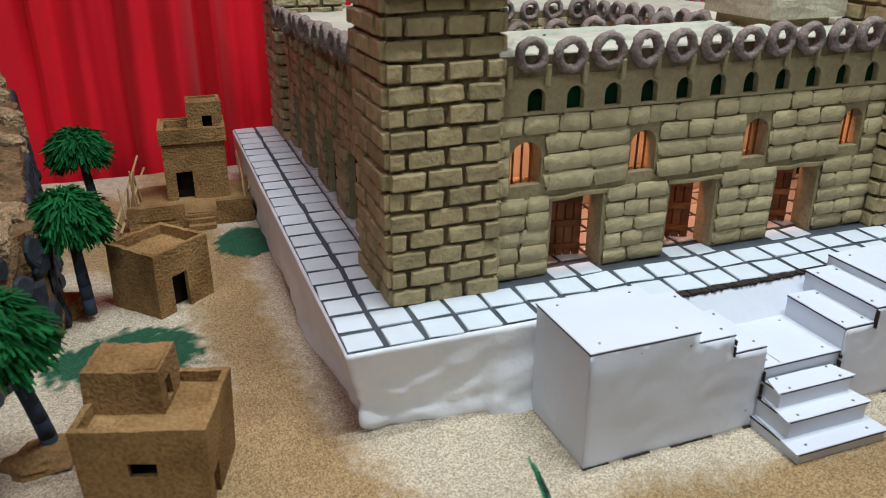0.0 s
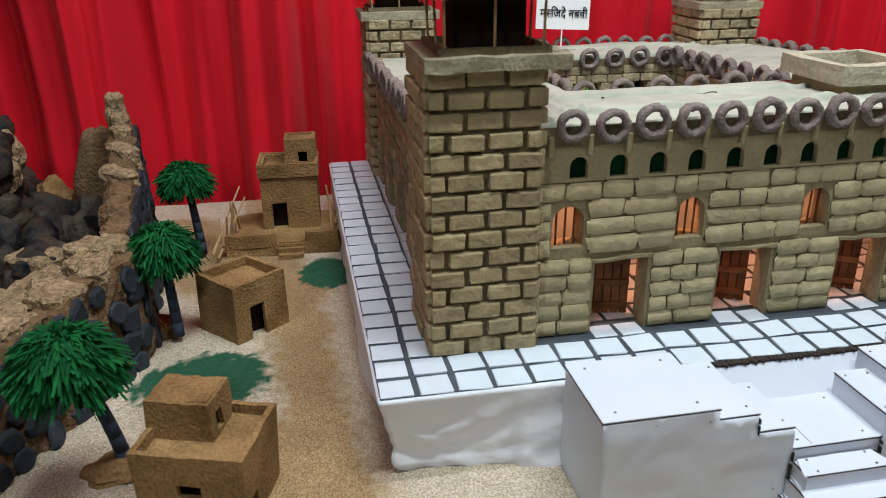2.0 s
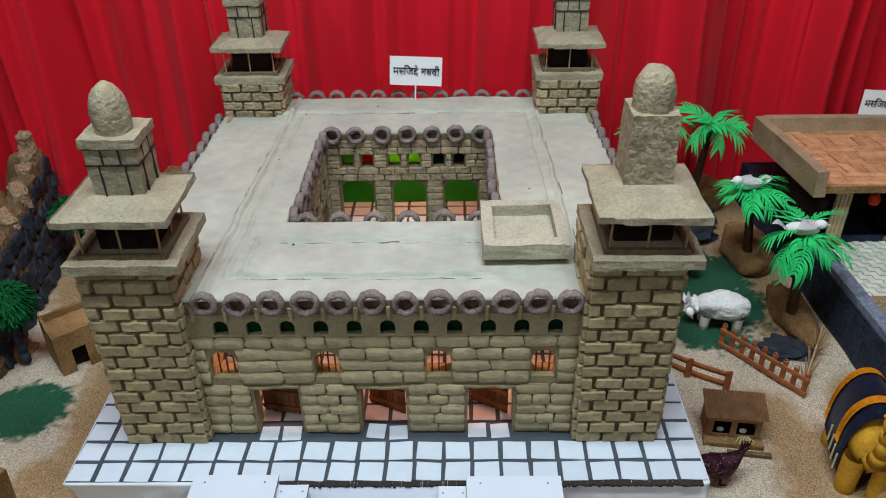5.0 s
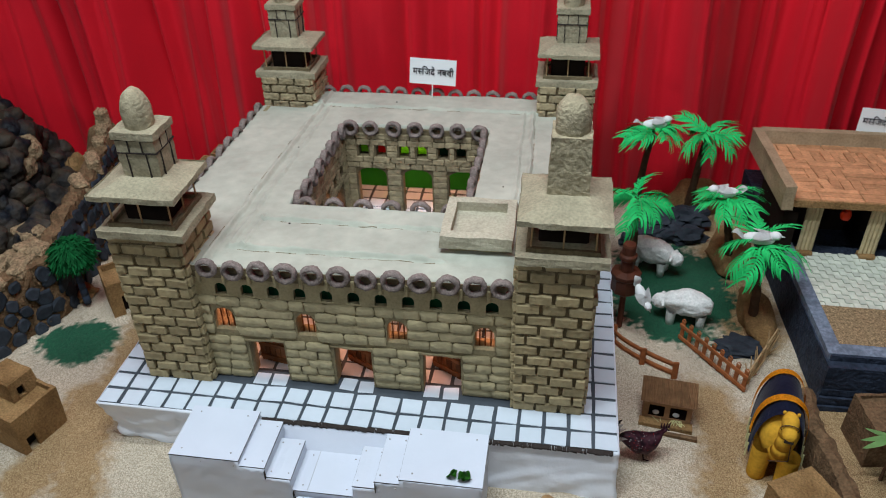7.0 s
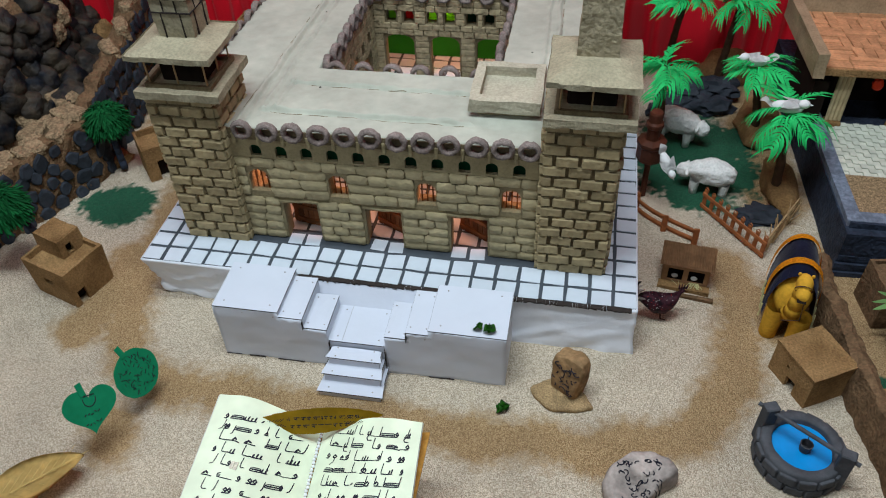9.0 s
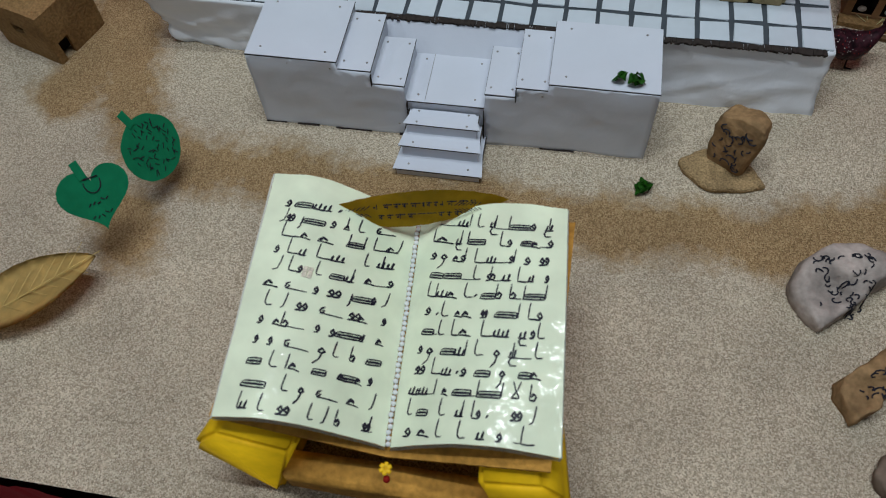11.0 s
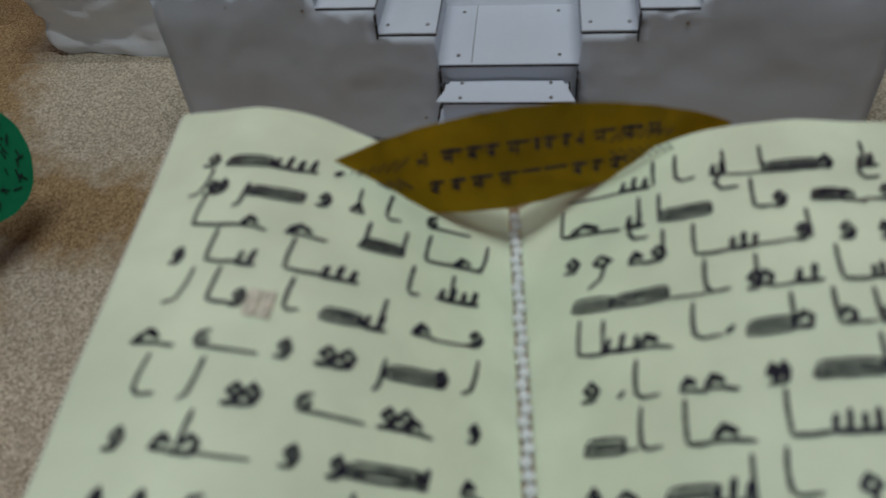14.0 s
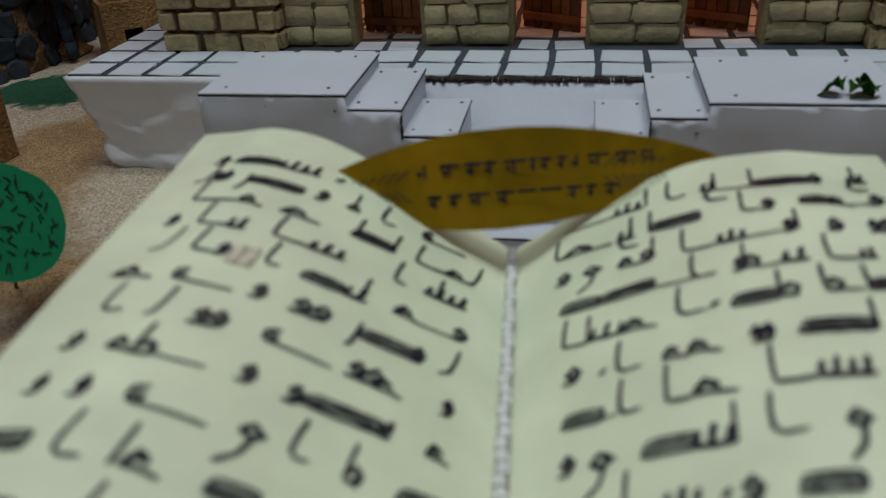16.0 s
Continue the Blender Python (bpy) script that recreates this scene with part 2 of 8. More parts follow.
def piece(name, me, parent, m):
    ob = new(name, me)
    ob.parent = parent
    ob.matrix_basis = m
    return ob


def scaled(x, y, z, sx, sy, sz, rz=0.0, ry=0.0):
    return pose(x, y, z, 0, ry, rz) @ Matrix.Diagonal((sx, sy, sz, 1))


def joined_boxes(name, mats, parent, mat, meshes):
    """Many small pieces in one mesh: copies of the given unit meshes at the given matrices."""
    vs, fs = [], []
    for i, m in enumerate(mats):
        me = meshes[i % len(meshes)]
        base = len(vs)
        vs += [tuple(m @ v.co) for v in me.vertices]
        fs += [tuple(base + k for k in p.vertices) for p in me.polygons]
    me = bpy.data.meshes.new(name)
    me.from_pydata(vs, [], fs)
    me.materials.append(M[mat])
    ob = new(name, me)
    ob.parent = parent
    ob["kind"] = "stuff"
    return ob


# ---- the room, the table with its sand, the curtain ----
# room shell out of view, coloured nearly black to cut bounced light
RX0, RX1, RY0, RY1, RZ0, RZ1 = -2.6, 3.4, -3.2, 1.25, -0.8, 2.6
for nm, b in (("wall_north", (RX0, RX1, RY1, RY1 + 0.1, RZ0, RZ1)), ("wall_south", (RX0, RX1, RY0 - 0.1, RY0, RZ0, RZ1)),
              ("wall_west", (RX0 - 0.1, RX0, RY0, RY1, RZ0, RZ1)), ("wall_east", (RX1, RX1 + 0.1, RY0, RY1, RZ0, RZ1))):
    solo(nm, bm_box(*b), "room_shell", "unseen room wall coloured dark to limit bounced light", "wall", kind="structure")
solo("ceiling", bm_box(RX0, RX1, RY0, RY1, RZ1, RZ1 + 0.1), "room_shell", "unseen room ceiling coloured dark to limit bounced light", "ceiling", kind="structure")
solo("floor", bm_box(RX0, RX1, RY0, RY1, RZ0 - 0.1, RZ0), "floor_tile", "unseen room floor coloured dark to limit bounced light", "floor", kind="structure")


def sand_material():
    m = bpy.data.materials.new("coarse_sand")
    m.use_nodes = True
    nt = m.node_tree
    b = nt.nodes["Principled BSDF"]
    b.inputs["Roughness"].default_value = 0.9
    tc = nt.nodes.new("ShaderNodeTexCoord")
    grain = nt.nodes.new("ShaderNodeTexVoronoi")
    grain.inputs["Scale"].default_value = 700
    nt.links.new(tc.outputs["Object"], grain.inputs["Vector"])
    big = nt.nodes.new("ShaderNodeTexNoise")
    big.inputs["Scale"].default_value, big.inputs["Detail"].default_value = 7, 5
    nt.links.new(tc.outputs["Object"], big.inputs["Vector"])
    at = nt.nodes.new("ShaderNodeAttribute")
    at.attribute_name = "brown_sand"
    gr = nt.nodes.new("ShaderNodeAttribute")
    gr.attribute_name = "green_grass"
    ed = nt.nodes.new("ShaderNodeTexNoise")
    ed.inputs["Scale"].default_value, ed.inputs["Detail"].default_value = 60, 6
    nt.links.new(tc.outputs["Object"], ed.inputs["Vector"])

    def mask(attr):
        add = nt.nodes.new("ShaderNodeMath")
        add.operation = "ADD"
        nt.links.new(attr.outputs["Fac"], add.inputs[0])
        nt.links.new(ed.outputs["Fac"], add.inputs[1])
        mr = nt.nodes.new("ShaderNodeMapRange")
        mr.inputs["From Min"].default_value, mr.inputs["From Max"].default_value = 0.72, 1.28
        nt.links.new(add.outputs[0], mr.inputs["Value"])
        return mr.outputs["Result"]

    def grains(c0, c1, c2, island):
        r = nt.nodes.new("ShaderNodeValToRGB")
        r.color_ramp.elements[0].color, r.color_ramp.elements[1].color = (*c0, 1), (*c2, 1)
        e = r.color_ramp.elements.new(0.5)
        e.color = (*c1, 1)
        nt.links.new(island, r.inputs["Fac"])
        return r.outputs["Color"]

    sep = nt.nodes.new("ShaderNodeSeparateColor")
    nt.links.new(grain.outputs["Color"], sep.inputs["Color"])
    pale = grains((0.32, 0.25, 0.175), (0.56, 0.46, 0.335), (0.79, 0.69, 0.55), sep.outputs[0])
    brown = grains((0.21, 0.125, 0.05), (0.37, 0.235, 0.11), (0.54, 0.38, 0.2), sep.outputs[1])
    grass = grains((0.004, 0.05, 0.022), (0.008, 0.085, 0.04), (0.02, 0.13, 0.06), sep.outputs[2])
    mix1 = nt.nodes.new("ShaderNodeMix")
    mix1.data_type = "RGBA"
    nt.links.new(mask(at), mix1.inputs["Factor"])
    nt.links.new(pale, mix1.inputs["A"])
    nt.links.new(brown, mix1.inputs["B"])
    mix2 = nt.nodes.new("ShaderNodeMix")
    mix2.data_type = "RGBA"
    nt.links.new(mask(gr), mix2.inputs["Factor"])
    nt.links.new(mix1.outputs["Result"], mix2.inputs["A"])
    nt.links.new(grass, mix2.inputs["B"])
    hs = nt.nodes.new("ShaderNodeHueSaturation")
    mp = nt.nodes.new("ShaderNodeMapRange")
    mp.inputs["From Min"].default_value, mp.inputs["From Max"].default_value = 0.3, 0.7
    mp.inputs["To Min"].default_value, mp.inputs["To Max"].default_value = 0.85, 1.12
    nt.links.new(big.outputs["Fac"], mp.inputs["Value"])
    nt.links.new(mp.outputs["Result"], hs.inputs["Value"])
    nt.links.new(mix2.outputs["Result"], hs.inputs["Color"])
    nt.links.new(hs.outputs["Color"], b.inputs["Base Color"])
    bp = nt.nodes.new("ShaderNodeBump")
    bp.inputs["Strength"].default_value, bp.inputs["Distance"].default_value = 0.9, 0.002
    bp.invert = True
    nt.links.new(grain.outputs["Distance"], bp.inputs["Height"])
    nt.links.new(bp.outputs["Normal"], b.inputs["Normal"])
    return m


M["sand"] = sand_material()


def to_line(x, y, pts):
    best = 9.0
    for (ax, ay), (bx, by) in zip(pts, pts[1:]):
        dx, dy = bx - ax, by - ay
        t = max(0, min(1, ((x - ax) * dx + (y - ay) * dy) / (dx * dx + dy * dy)))
        best = min(best, math.hypot(x - ax - t * dx, y - ay - t * dy))
    return best


PATHS = [([(-0.13, 1.0), (-0.1, 0.55), (-0.075, 0.3), (-0.06, 0.05), (-0.02, -0.1), (0.06, -0.2), (0.2, -0.2), (0.4, -0.215), (0.62, -0.22), (0.85, -0.225), (1.02, -0.17), (1.1, -0.05), (1.12, 0.15), (1.1, 0.25)], 0.045),
         ([(-0.3, 0.8), (-0.2, 0.6), (-0.12, 0.5)], 0.1), ([(0.05, -0.28), (0.08, -0.33)], 0.045), ([(1.15, 0.15), (1.25, 0.05)], 0.06),
         ([(-0.1, -0.1), (-0.09, 0.1)], 0.05), ([(1.2, 0.75), (1.22, 0.45)], 0.07), ([(1.12, 0.9), (1.35, 0.9)], 0.12), ([(1.34, 0.22), (1.45, 0.0), (1.5, -0.3)], 0.13)]
GRASS = [(-0.205, 0.25, 0.085, 0.075), (-0.03, 0.57, 0.045, 0.06), (1.06, 0.58, 0.135, 0.185), (1.36, -0.06, 0.06, 0.06)]


def ground_height(x, y):
    h = 0.004 * noise.noise(Vector((x * 9, y * 9, 0))) + 0.0015 * noise.noise(Vector((x * 40, y * 40, 3)))
    if -0.03 < x < 0.95 and -0.2 < y < 0.93:
        h = min(h, 0.0)
    for cx, cy, rx, ry in GRASS:
        if math.hypot((x - cx) / rx, (y - cy) / ry) < 1:
            h += 0.002 + 0.002 * noise.noise(Vector((x * 120, y * 120, 6)))
    return h


def build_ground():
    nx, ny = 400, 230
    x0, x1, y0, y1 = -1.25, 1.95, -0.635, 1.0
    vs, fs, brown, green = [], [], [], []
    for j in range(ny + 1):
        for i in range(nx + 1):
            x, y = x0 + (x1 - x0) * i / nx, y0 + (y1 - y0) * j / ny
            vs.append((x, y, ground_height(x, y)))
            wob = 0.02 * noise.noise(Vector((x * 14, y * 14, 5)))
            brown.append(max(0, min(1, 0.5 + max((w + wob - to_line(x, y, p)) for p, w in PATHS) / 0.06)))
            g = 0.0
            for cx, cy, rx, ry in GRASS:
                g = max(g, min(1, 0.5 + (1 - math.hypot((x - cx) / rx, (y - cy) / ry) + wob * 13 + 0.26 * noise.noise(Vector((x * 70, y * 70, 8))) + 0.2 * noise.noise(Vector((x * 160, y * 160, 2)))) * 3))
            green.append(max(0, g))
    for j in range(ny):
        for i in range(nx):
            a = j * (nx + 1) + i
            fs.append((a, a + 1, a + nx + 2, a + nx + 1))
    me = bpy.data.meshes.new("ground")
    me.from_pydata(vs, [], fs)
    for nm, vals in (("brown_sand", brown), ("green_grass", green)):
        me.attributes.new(nm, "FLOAT", "POINT").data.foreach_set("value", vals)
    me.polygons.foreach_set("use_smooth", [True] * len(fs))
    me.materials.append(M["sand"])
    tagged(new("ground", me), "table top spread with pale and brown sand and green grass powder", "ground", kind="structure")


build_ground()


def folded_cloth(name, x0, x1, y, z0, z1, amp, label, category, mat="curtain"):
    nx, nz = 900, 16
    vs, fs = [], []
    for k in range(nz + 1):
        z = z0 + (z1 - z0) * k / nz
        for i in range(nx + 1):
            x = x0 + (x1 - x0) * i / nx
            w = x + 0.05 * z * noise.noise(Vector((x * 1.3, 0, 4))) + 0.012 * noise.noise(Vector((x * 2, z * 2.2, 9)))
            p = w * 12.5 + 2.2 * noise.noise(Vector((w * 2.2, 0, 3)))
            f = 0.8 * math.sin(p * 1.25) + 0.55 * noise.noise(Vector((w * 9, z * 0.5, 7))) + 0.32 * noise.noise(Vector((w * 24, z * 0.8, 2))) + 0.1 * noise.noise(Vector((w * 52, z * 3.0, 6)))
            f += 0.55 * math.exp(-(math.sin(p * 0.8 + 0.4) / 0.2) ** 2) + 0.3 * math.exp(-(math.sin(p * 1.7 + 1.0) / 0.16) ** 2)
            pleat = 0.5 + 0.9 * noise.noise(Vector((w * 1.6, 0, 12)))
            f += max(0.0, pleat) * 0.75 * abs(math.sin(p * 2.9 + 1.2 * noise.noise(Vector((w * 3, z * 0.7, 1)))))
            deep = amp * (1.2 + 0.5 * min(1.0, max(0.0, (x - 0.7) / 0.3)))
            vs.append((x + 0.01 * noise.noise(Vector((x * 5, z * 2, 1))), y + deep * f, z))
    for k in range(nz):
        for i in range(nx):
            a = k * (nx + 1) + i
            fs.append((a, a + 1, a + nx + 2, a + nx + 1))
    me = bpy.data.meshes.new(name)
    me.from_pydata(vs, [], fs)
    return solo(name, me, mat, label, category, kind="structure", smooth=True)


folded_cloth("curtain", -2.5, 3.3, 1.07, -0.3, 2.3, 0.062, "bright red satin backdrop curtain hanging in folds", "curtain")
folded_cloth("table_skirt", -1.25, 1.95, -0.648, -0.75, 0.002, 0.006, "red cloth skirt along the table front", "table skirt")
solo("table_edge", bm_box(-1.25, 1.95, -0.63, 1.0, -0.03, -0.006), "card", "pale board under the sand", "table top", kind="structure")

# ---- white podium with its tiles ----
PX, PY, PH = 0.92, 0.90, 0.1


def build_podium():
    root = thing("podium", "low white paper-wrapped podium with a tiled top", "podium")
    bm = bmesh.new()
    n = 130
    rows = []
    for k in range(17):
        z = PH * (1 - k / 16)
        s = (1 - z / PH)
        row = []
        for side in range(4):
            for i in range(n):
                u = i / n
                if side == 0:
                    x, y, nx_, ny_ = u * PX, 0, 0, -1
                elif side == 1:
                    x, y, nx_, ny_ = PX, u * PY, 1, 0
                elif side == 2:
                    x, y, nx_, ny_ = PX * (1 - u), PY, 0, 1
                else:
                    x, y, nx_, ny_ = 0, PY * (1 - u), -1, 0
                near = max(0.0, 1 - math.hypot(x, y) / 0.22)
                d = s * 0.009 * noise.noise(Vector((x * 6 + z * 7, y * 6 - z * 9, 2)))
                d += 0.007 * math.sin(s * math.pi * 0.85) * (0.35 - abs(noise.noise(Vector((x * 9 - z * 17, y * 9 + z * 14, 4)))))
                d += 0.017 * near * s * (abs(noise.noise(Vector((x * 24 + z * 30, y * 24 - z * 26, 5)))) - 0.2)
                d += 0.0085 * s * (0.25 - abs(noise.noise(Vector((x * 15 - z * 26, y * 15 + z * 24, 8)))))
                d += 0.013 * s ** 1.6 * (1 - near) if side == 0 and x > 0.15 else 0.0
                d += 0.009 * near * math.exp(-((z - 0.007) / 0.009) ** 2)
                inset = 0.026 * near * s + (0.006 * s if side == 3 else 0.0) if side in (0, 3) else 0.002 * s
                if side == 0:
                    x += (inset - d) * max(0.0, 1 - x / 0.06) - (inset - d) * max(0.0, 1 - (PX - x) / 0.06)
                elif side == 3:
                    y += (inset - d) * max(0.0, 1 - y / 0.06)
                elif side == 1:
                    y += (inset - d) * max(0.0, 1 - y / 0.06)
                row.append(bm.verts.new((x + nx_ * (d - inset), y + ny_ * (d - inset), z - 0.004 * (k == 16))))
        rows.append(row)
    c = 4 * n
    for a, b in zip(rows, rows[1:]):
        for i in range(c):
            bm.faces.new((a[i], b[i], b[(i + 1) % c], a[(i + 1) % c]))
    bm.faces.new(rows[0])
    part("wrapping", bm, "paper", root, "crinkled white paper", smooth=True)
    part("tile_bed", bm_box(0.003, PX - 0.003, 0.003, PY - 0.003, PH - 0.003, PH + 0.001), "grout", root, "dark grey card")
    part("card_strip", rough(cut(bm_box(0.0842, 0.104, 0.16, 0.8, PH + 0.0012, PH + 0.002), 3), 0.0004, 60), "grey_card", root, "pale grey card strip along the wall foot")
    e = bmesh.new()
    rng = random.Random(17)
    for i in range(240):
        x = 0.31 + 0.6 * i / 240
        box(e, x, x + rng.uniform(0.0018, 0.0042), -0.0045 - rng.random() * 0.003, 0.004, PH - 0.0008 - rng.random() * 0.0012, PH + 0.0004 + rng.random() * 0.0016)
    ob = part("torn_edge", e, "edge", root, "torn dark board edge")
    ob["kind"] = "stuff"
    px, py = PX / 22, PY / 23
    rng = random.Random(4)
    far = []
    for i in range(22):
        for j in range(23):
            if j == 2 and 2 <= i <= 19:
                continue
            m = scaled((i + 0.5) * px, (j + 0.5) * py, PH + 0.001, px * rng.uniform(0.8, 0.87), py * rng.uniform(0.8, 0.88), 0.0015, rng.uniform(-2.6, 2.6), rng.uniform(-0.5, 0.5))
            if j < 3 or i < 2 or i > 19:
                piece("tile", TILES[rng.randrange(4)], root, m)
            else:
                far.append(m)
    joined_boxes("tile_field", far, root, "tile", TILES)
    # loose white pieces laid as thresholds in the doorways
    for x0, x1 in ((0.264, 0.332), (0.421, 0.49), (0.579, 0.648)):
        for k in (0, 1):
            xc = x0 + (x1 - x0) * (0.26 + 0.5 * k) + rng.uniform(-0.003, 0.003)
            piece("tile", TILES[rng.randrange(4)], root, scaled(xc, 0.097 + rng.uniform(-0.003, 0.003), PH + 0.001, 0.027, 0.028, 0.0009, rng.uniform(-5, 5)))
    return root


build_podium()


# ---- white foam-board stairs ----
def build_stairs():
    root = thing("entrance_stairs", "white foam-board stairs with side blocks and dark cut edges", "stairs")
    y0, y1, t = -0.112, -0.006, 0.0025

    def board(name, x0, x1, ya, yb, z, mat="foam", flare=0.0):
        bm = cut(bm_box(x0, x1, ya, yb, 0, z - t), 9)
        for v in bm.verts:
            if 0.004 < v.co.z < z - t - 0.002:
                v.co.x += 0.0016 * noise.noise(v.co * 34) * (1 if x0 < 0.3 or x1 > 0.6 else 0)
        part(name, bm, mat, root, smooth=False)
        bm = cut(bm_box(x0 - 0.001, x1 + 0.001, ya - 0.0015, yb, z - t, z), 3)
        for v in bm.verts:
            f = (yb - v.co.y) / (yb - ya)
            v.co.x += flare * (f - 0.6) * (1 if v.co.x > (x0 + x1) / 2 else -1)
            v.co.z += 0.0007 * noise.noise(Vector((v.co.x * 60, v.co.y * 60, z * 90))) + flare * 0.12 * (0.4 - f) * abs(noise.noise(Vector((v.co.x * 30, z * 40, 3))))
        tread = part("tread", bm, mat, root)
        e = bmesh.new()
        box(e, x0 - 0.0014, x1 + 0.0014, ya - 0.0018, ya + 0.001, z - t * 0.9, z - t * 0.35)
        box(e, x0 - 0.0014, x0 - 0.0002, ya, yb, z - t * 0.9, z - t * 0.35)
        box(e, x1 + 0.0002, x1 + 0.0014, ya, yb, z - t * 0.9, z - t * 0.35)
        part("cut_edge", e, "edge", tread, "dark cut edge")
        p = bmesh.new()
        for a in (0.14, 0.86):
            for c in (0.12, 0.88):
                lathe(p, [(0.0016, 0), (0.0013, 0.0008), (0, 0.001)], 6, m=pose(x0 + a * (x1 - x0), ya + c * (yb - ya), z))
        part("pin", p, "pin", tread)["kind"] = "stuff"

    for x0, x1, z, nm in ((0.197, 0.314, 0.125, "side_block"), (0.314, 0.356, 0.114, "upper_step"), (0.356, 0.397, 0.093, "middle_step"),
                          (0.397, 0.5, 0.0672, "landing"), (0.5, 0.538, 0.093, "middle_step"), (0.538, 0.577, 0.11, "upper_step"), (0.577, 0.707, 0.121, "side_block")):
        board(nm, x0 + 0.0004, x1 - 0.0004, y0, {"middle_step": -0.031, "upper_step": -0.014, "landing": -0.03}.get(nm, y1), z)
    for poly in ([(0.1965, -0.003), (0.3985, -0.003), (0.3985, 0.064), (0.3965, 0.0905), (0.3565, 0.0905), (0.3555, 0.1115), (0.3145, 0.1115), (0.3135, 0.1225), (0.1965, 0.1225)],
                 [(0.4985, -0.003), (0.7075, -0.003), (0.7075, 0.1185), (0.5775, 0.1185), (0.5765, 0.1075), (0.5385, 0.1075), (0.5375, 0.0905), (0.5, 0.0905), (0.4985, 0.064)]):
        bm = sheet_with_holes(poly, [], 0.0013, pose(0, y0 - 0.0014, 0))
        for k in range(4):
            long = [e for e in bm.edges if e.calc_length() > 0.012]
            bmesh.ops.subdivide_edges(bm, edges=long, cuts=1)
            bmesh.ops.triangulate(bm, faces=bm.faces[:])
        for v in bm.verts:
            q = Vector((v.co.x * 17, 0, v.co.z * 17))
            v.co.y -= 0.0042 * (0.5 + 0.6 * noise.noise(q) - 0.5 * abs(noise.noise(q * 1.9 + Vector((3, 0, 9))))) * min(1.0, max(0.0, 0.125 - v.co.z) / 0.02)
        part("front_panel", bm, "foam", root, smooth=True)
    # dark torn edges along the foot and the corners of the front
    rng = random.Random(31)
    e = bmesh.new()
    for x0, x1 in ((0.1965, 0.394), (0.505, 0.7075)):
        x = x0
        while x < x1 - 0.004:
            w = rng.uniform(0.012, 0.04)
            if rng.random() < 0.6:
                box(e, x, min(x + w, x1), y0 - 0.0046 - rng.random() * 0.0012, y0 - 0.001, -0.003, 0.0005 + rng.random() * 0.0009)
            x += w
    for x, h in ((0.3988, 0.064), (0.4982, 0.064), (0.3563, 0.1115), (0.5377, 0.1075)):
        z = 0.0 if h < 0.07 or h > 0.115 else h - 0.021
        while z < h - 0.003:
            d = min(rng.uniform(0.008, 0.02), h - z)
            box(e, x - 0.0005, x + 0.0005, y0 - 0.0052 - rng.random() * 0.0006, y0 - 0.001, z, z + d * rng.uniform(0.6, 1.0))
            z += d
    part("torn_edge", e, "edge", root, "dark torn board edges")["kind"] = "stuff"
    # sloping white card behind the landing, a seam across it, and pin heads on the fronts
    bm = bmesh.new()
    q = [bm.verts.new(p) for p in ((0.357, -0.036, 0.06), (0.537, -0.036, 0.06), (0.56, -0.003, 0.1), (0.334, -0.003, 0.1), (0.334, -0.003, 0.06), (0.56, -0.003, 0.06))]
    for f in ((0, 1, 2, 3), (0, 3, 4), (1, 5, 2), (2, 5, 4, 3), (0, 4, 5, 1)):
        bm.faces.new([q[i] for i in f])
    part("back_card", bm, "foam", root)
    part("seam_line", bm_box(0.4215, 0.4221, -0.111, -0.027, 0.0672, 0.0675), "pin", root, "thin grey seam")
    for px_, pz in ((0.205, 0.112), (0.21, 0.02), (0.25, 0.115), (0.305, 0.112), (0.345, 0.1), (0.39, 0.082), (0.385, 0.02), (0.3, 0.012), (0.51, 0.08), (0.53, 0.02), (0.57, 0.098), (0.6, 0.11), (0.65, 0.112), (0.7, 0.11), (0.69, 0.015), (0.61, 0.018)):
        p = bmesh.new()
        lathe(p, [(0.0016, 0), (0.0013, 0.0008), (0, 0.001)], 6, m=pose(px_, y0 - 0.0014, pz, 90, 0, 0))
        part("pin", p, "pin", root)
    for ya, yb, z, w in ((-0.138, y0 - 0.002, 0.053, 0.045), (-0.159, y0 - 0.002, 0.034, 0.049), (-0.181, y0 - 0.002, 0.013, 0.054)):
        board("front_step", 0.447 - w, 0.447 + w, ya, yb, z, flare=0.008)
    return root


build_stairs()


# ---- the mosque model ----
FY, RZ = 0.098, 0.35
TW = 0.124


def roof_z(y):
    return RZ - 0.028 * (y - 0.1) / 0.75


mosque = thing("mosque_model", "hand-made clay brick mosque model with four towers and courtyard", "mosque model")


def wall_stones(x0, x1, z0, z1, rows, rng, skip=(), wmin=0.03, wmax=0.058, gap=0.002):
    """Rows of uneven stones on a wall in x, z, leaving the openings free: (x, z, width, height)."""
    out = []
    h = (z1 - z0) / rows
    for r in range(rows):
        za, zb = z0 + r * h, z0 + (r + 1) * h
        holes = sorted((a - 0.003, b + 0.003) for a, b, c, d in skip if c < zb - 0.003 and d > za + 0.003)
        spans, s = [], x0
        for a, b in holes:
            if a > s:
                spans.append((s, a))
            s = max(s, b)
        if x1 > s:
            spans.append((s, x1))
        for a, b in spans:
            if b - a < 0.008:
                continue
            n = max(1, round((b - a) / rng.uniform(wmin, wmax)))
            cuts = [a] + sorted(a + (b - a) * (k + rng.uniform(-0.22, 0.22)) / n for k in range(1, n)) + [b]
            for p, q in zip(cuts, cuts[1:]):
                out.append(((p + q) / 2, (za + zb) / 2, q - p - gap, h - gap * rng.uniform(0.5, 1.3)))
    return out


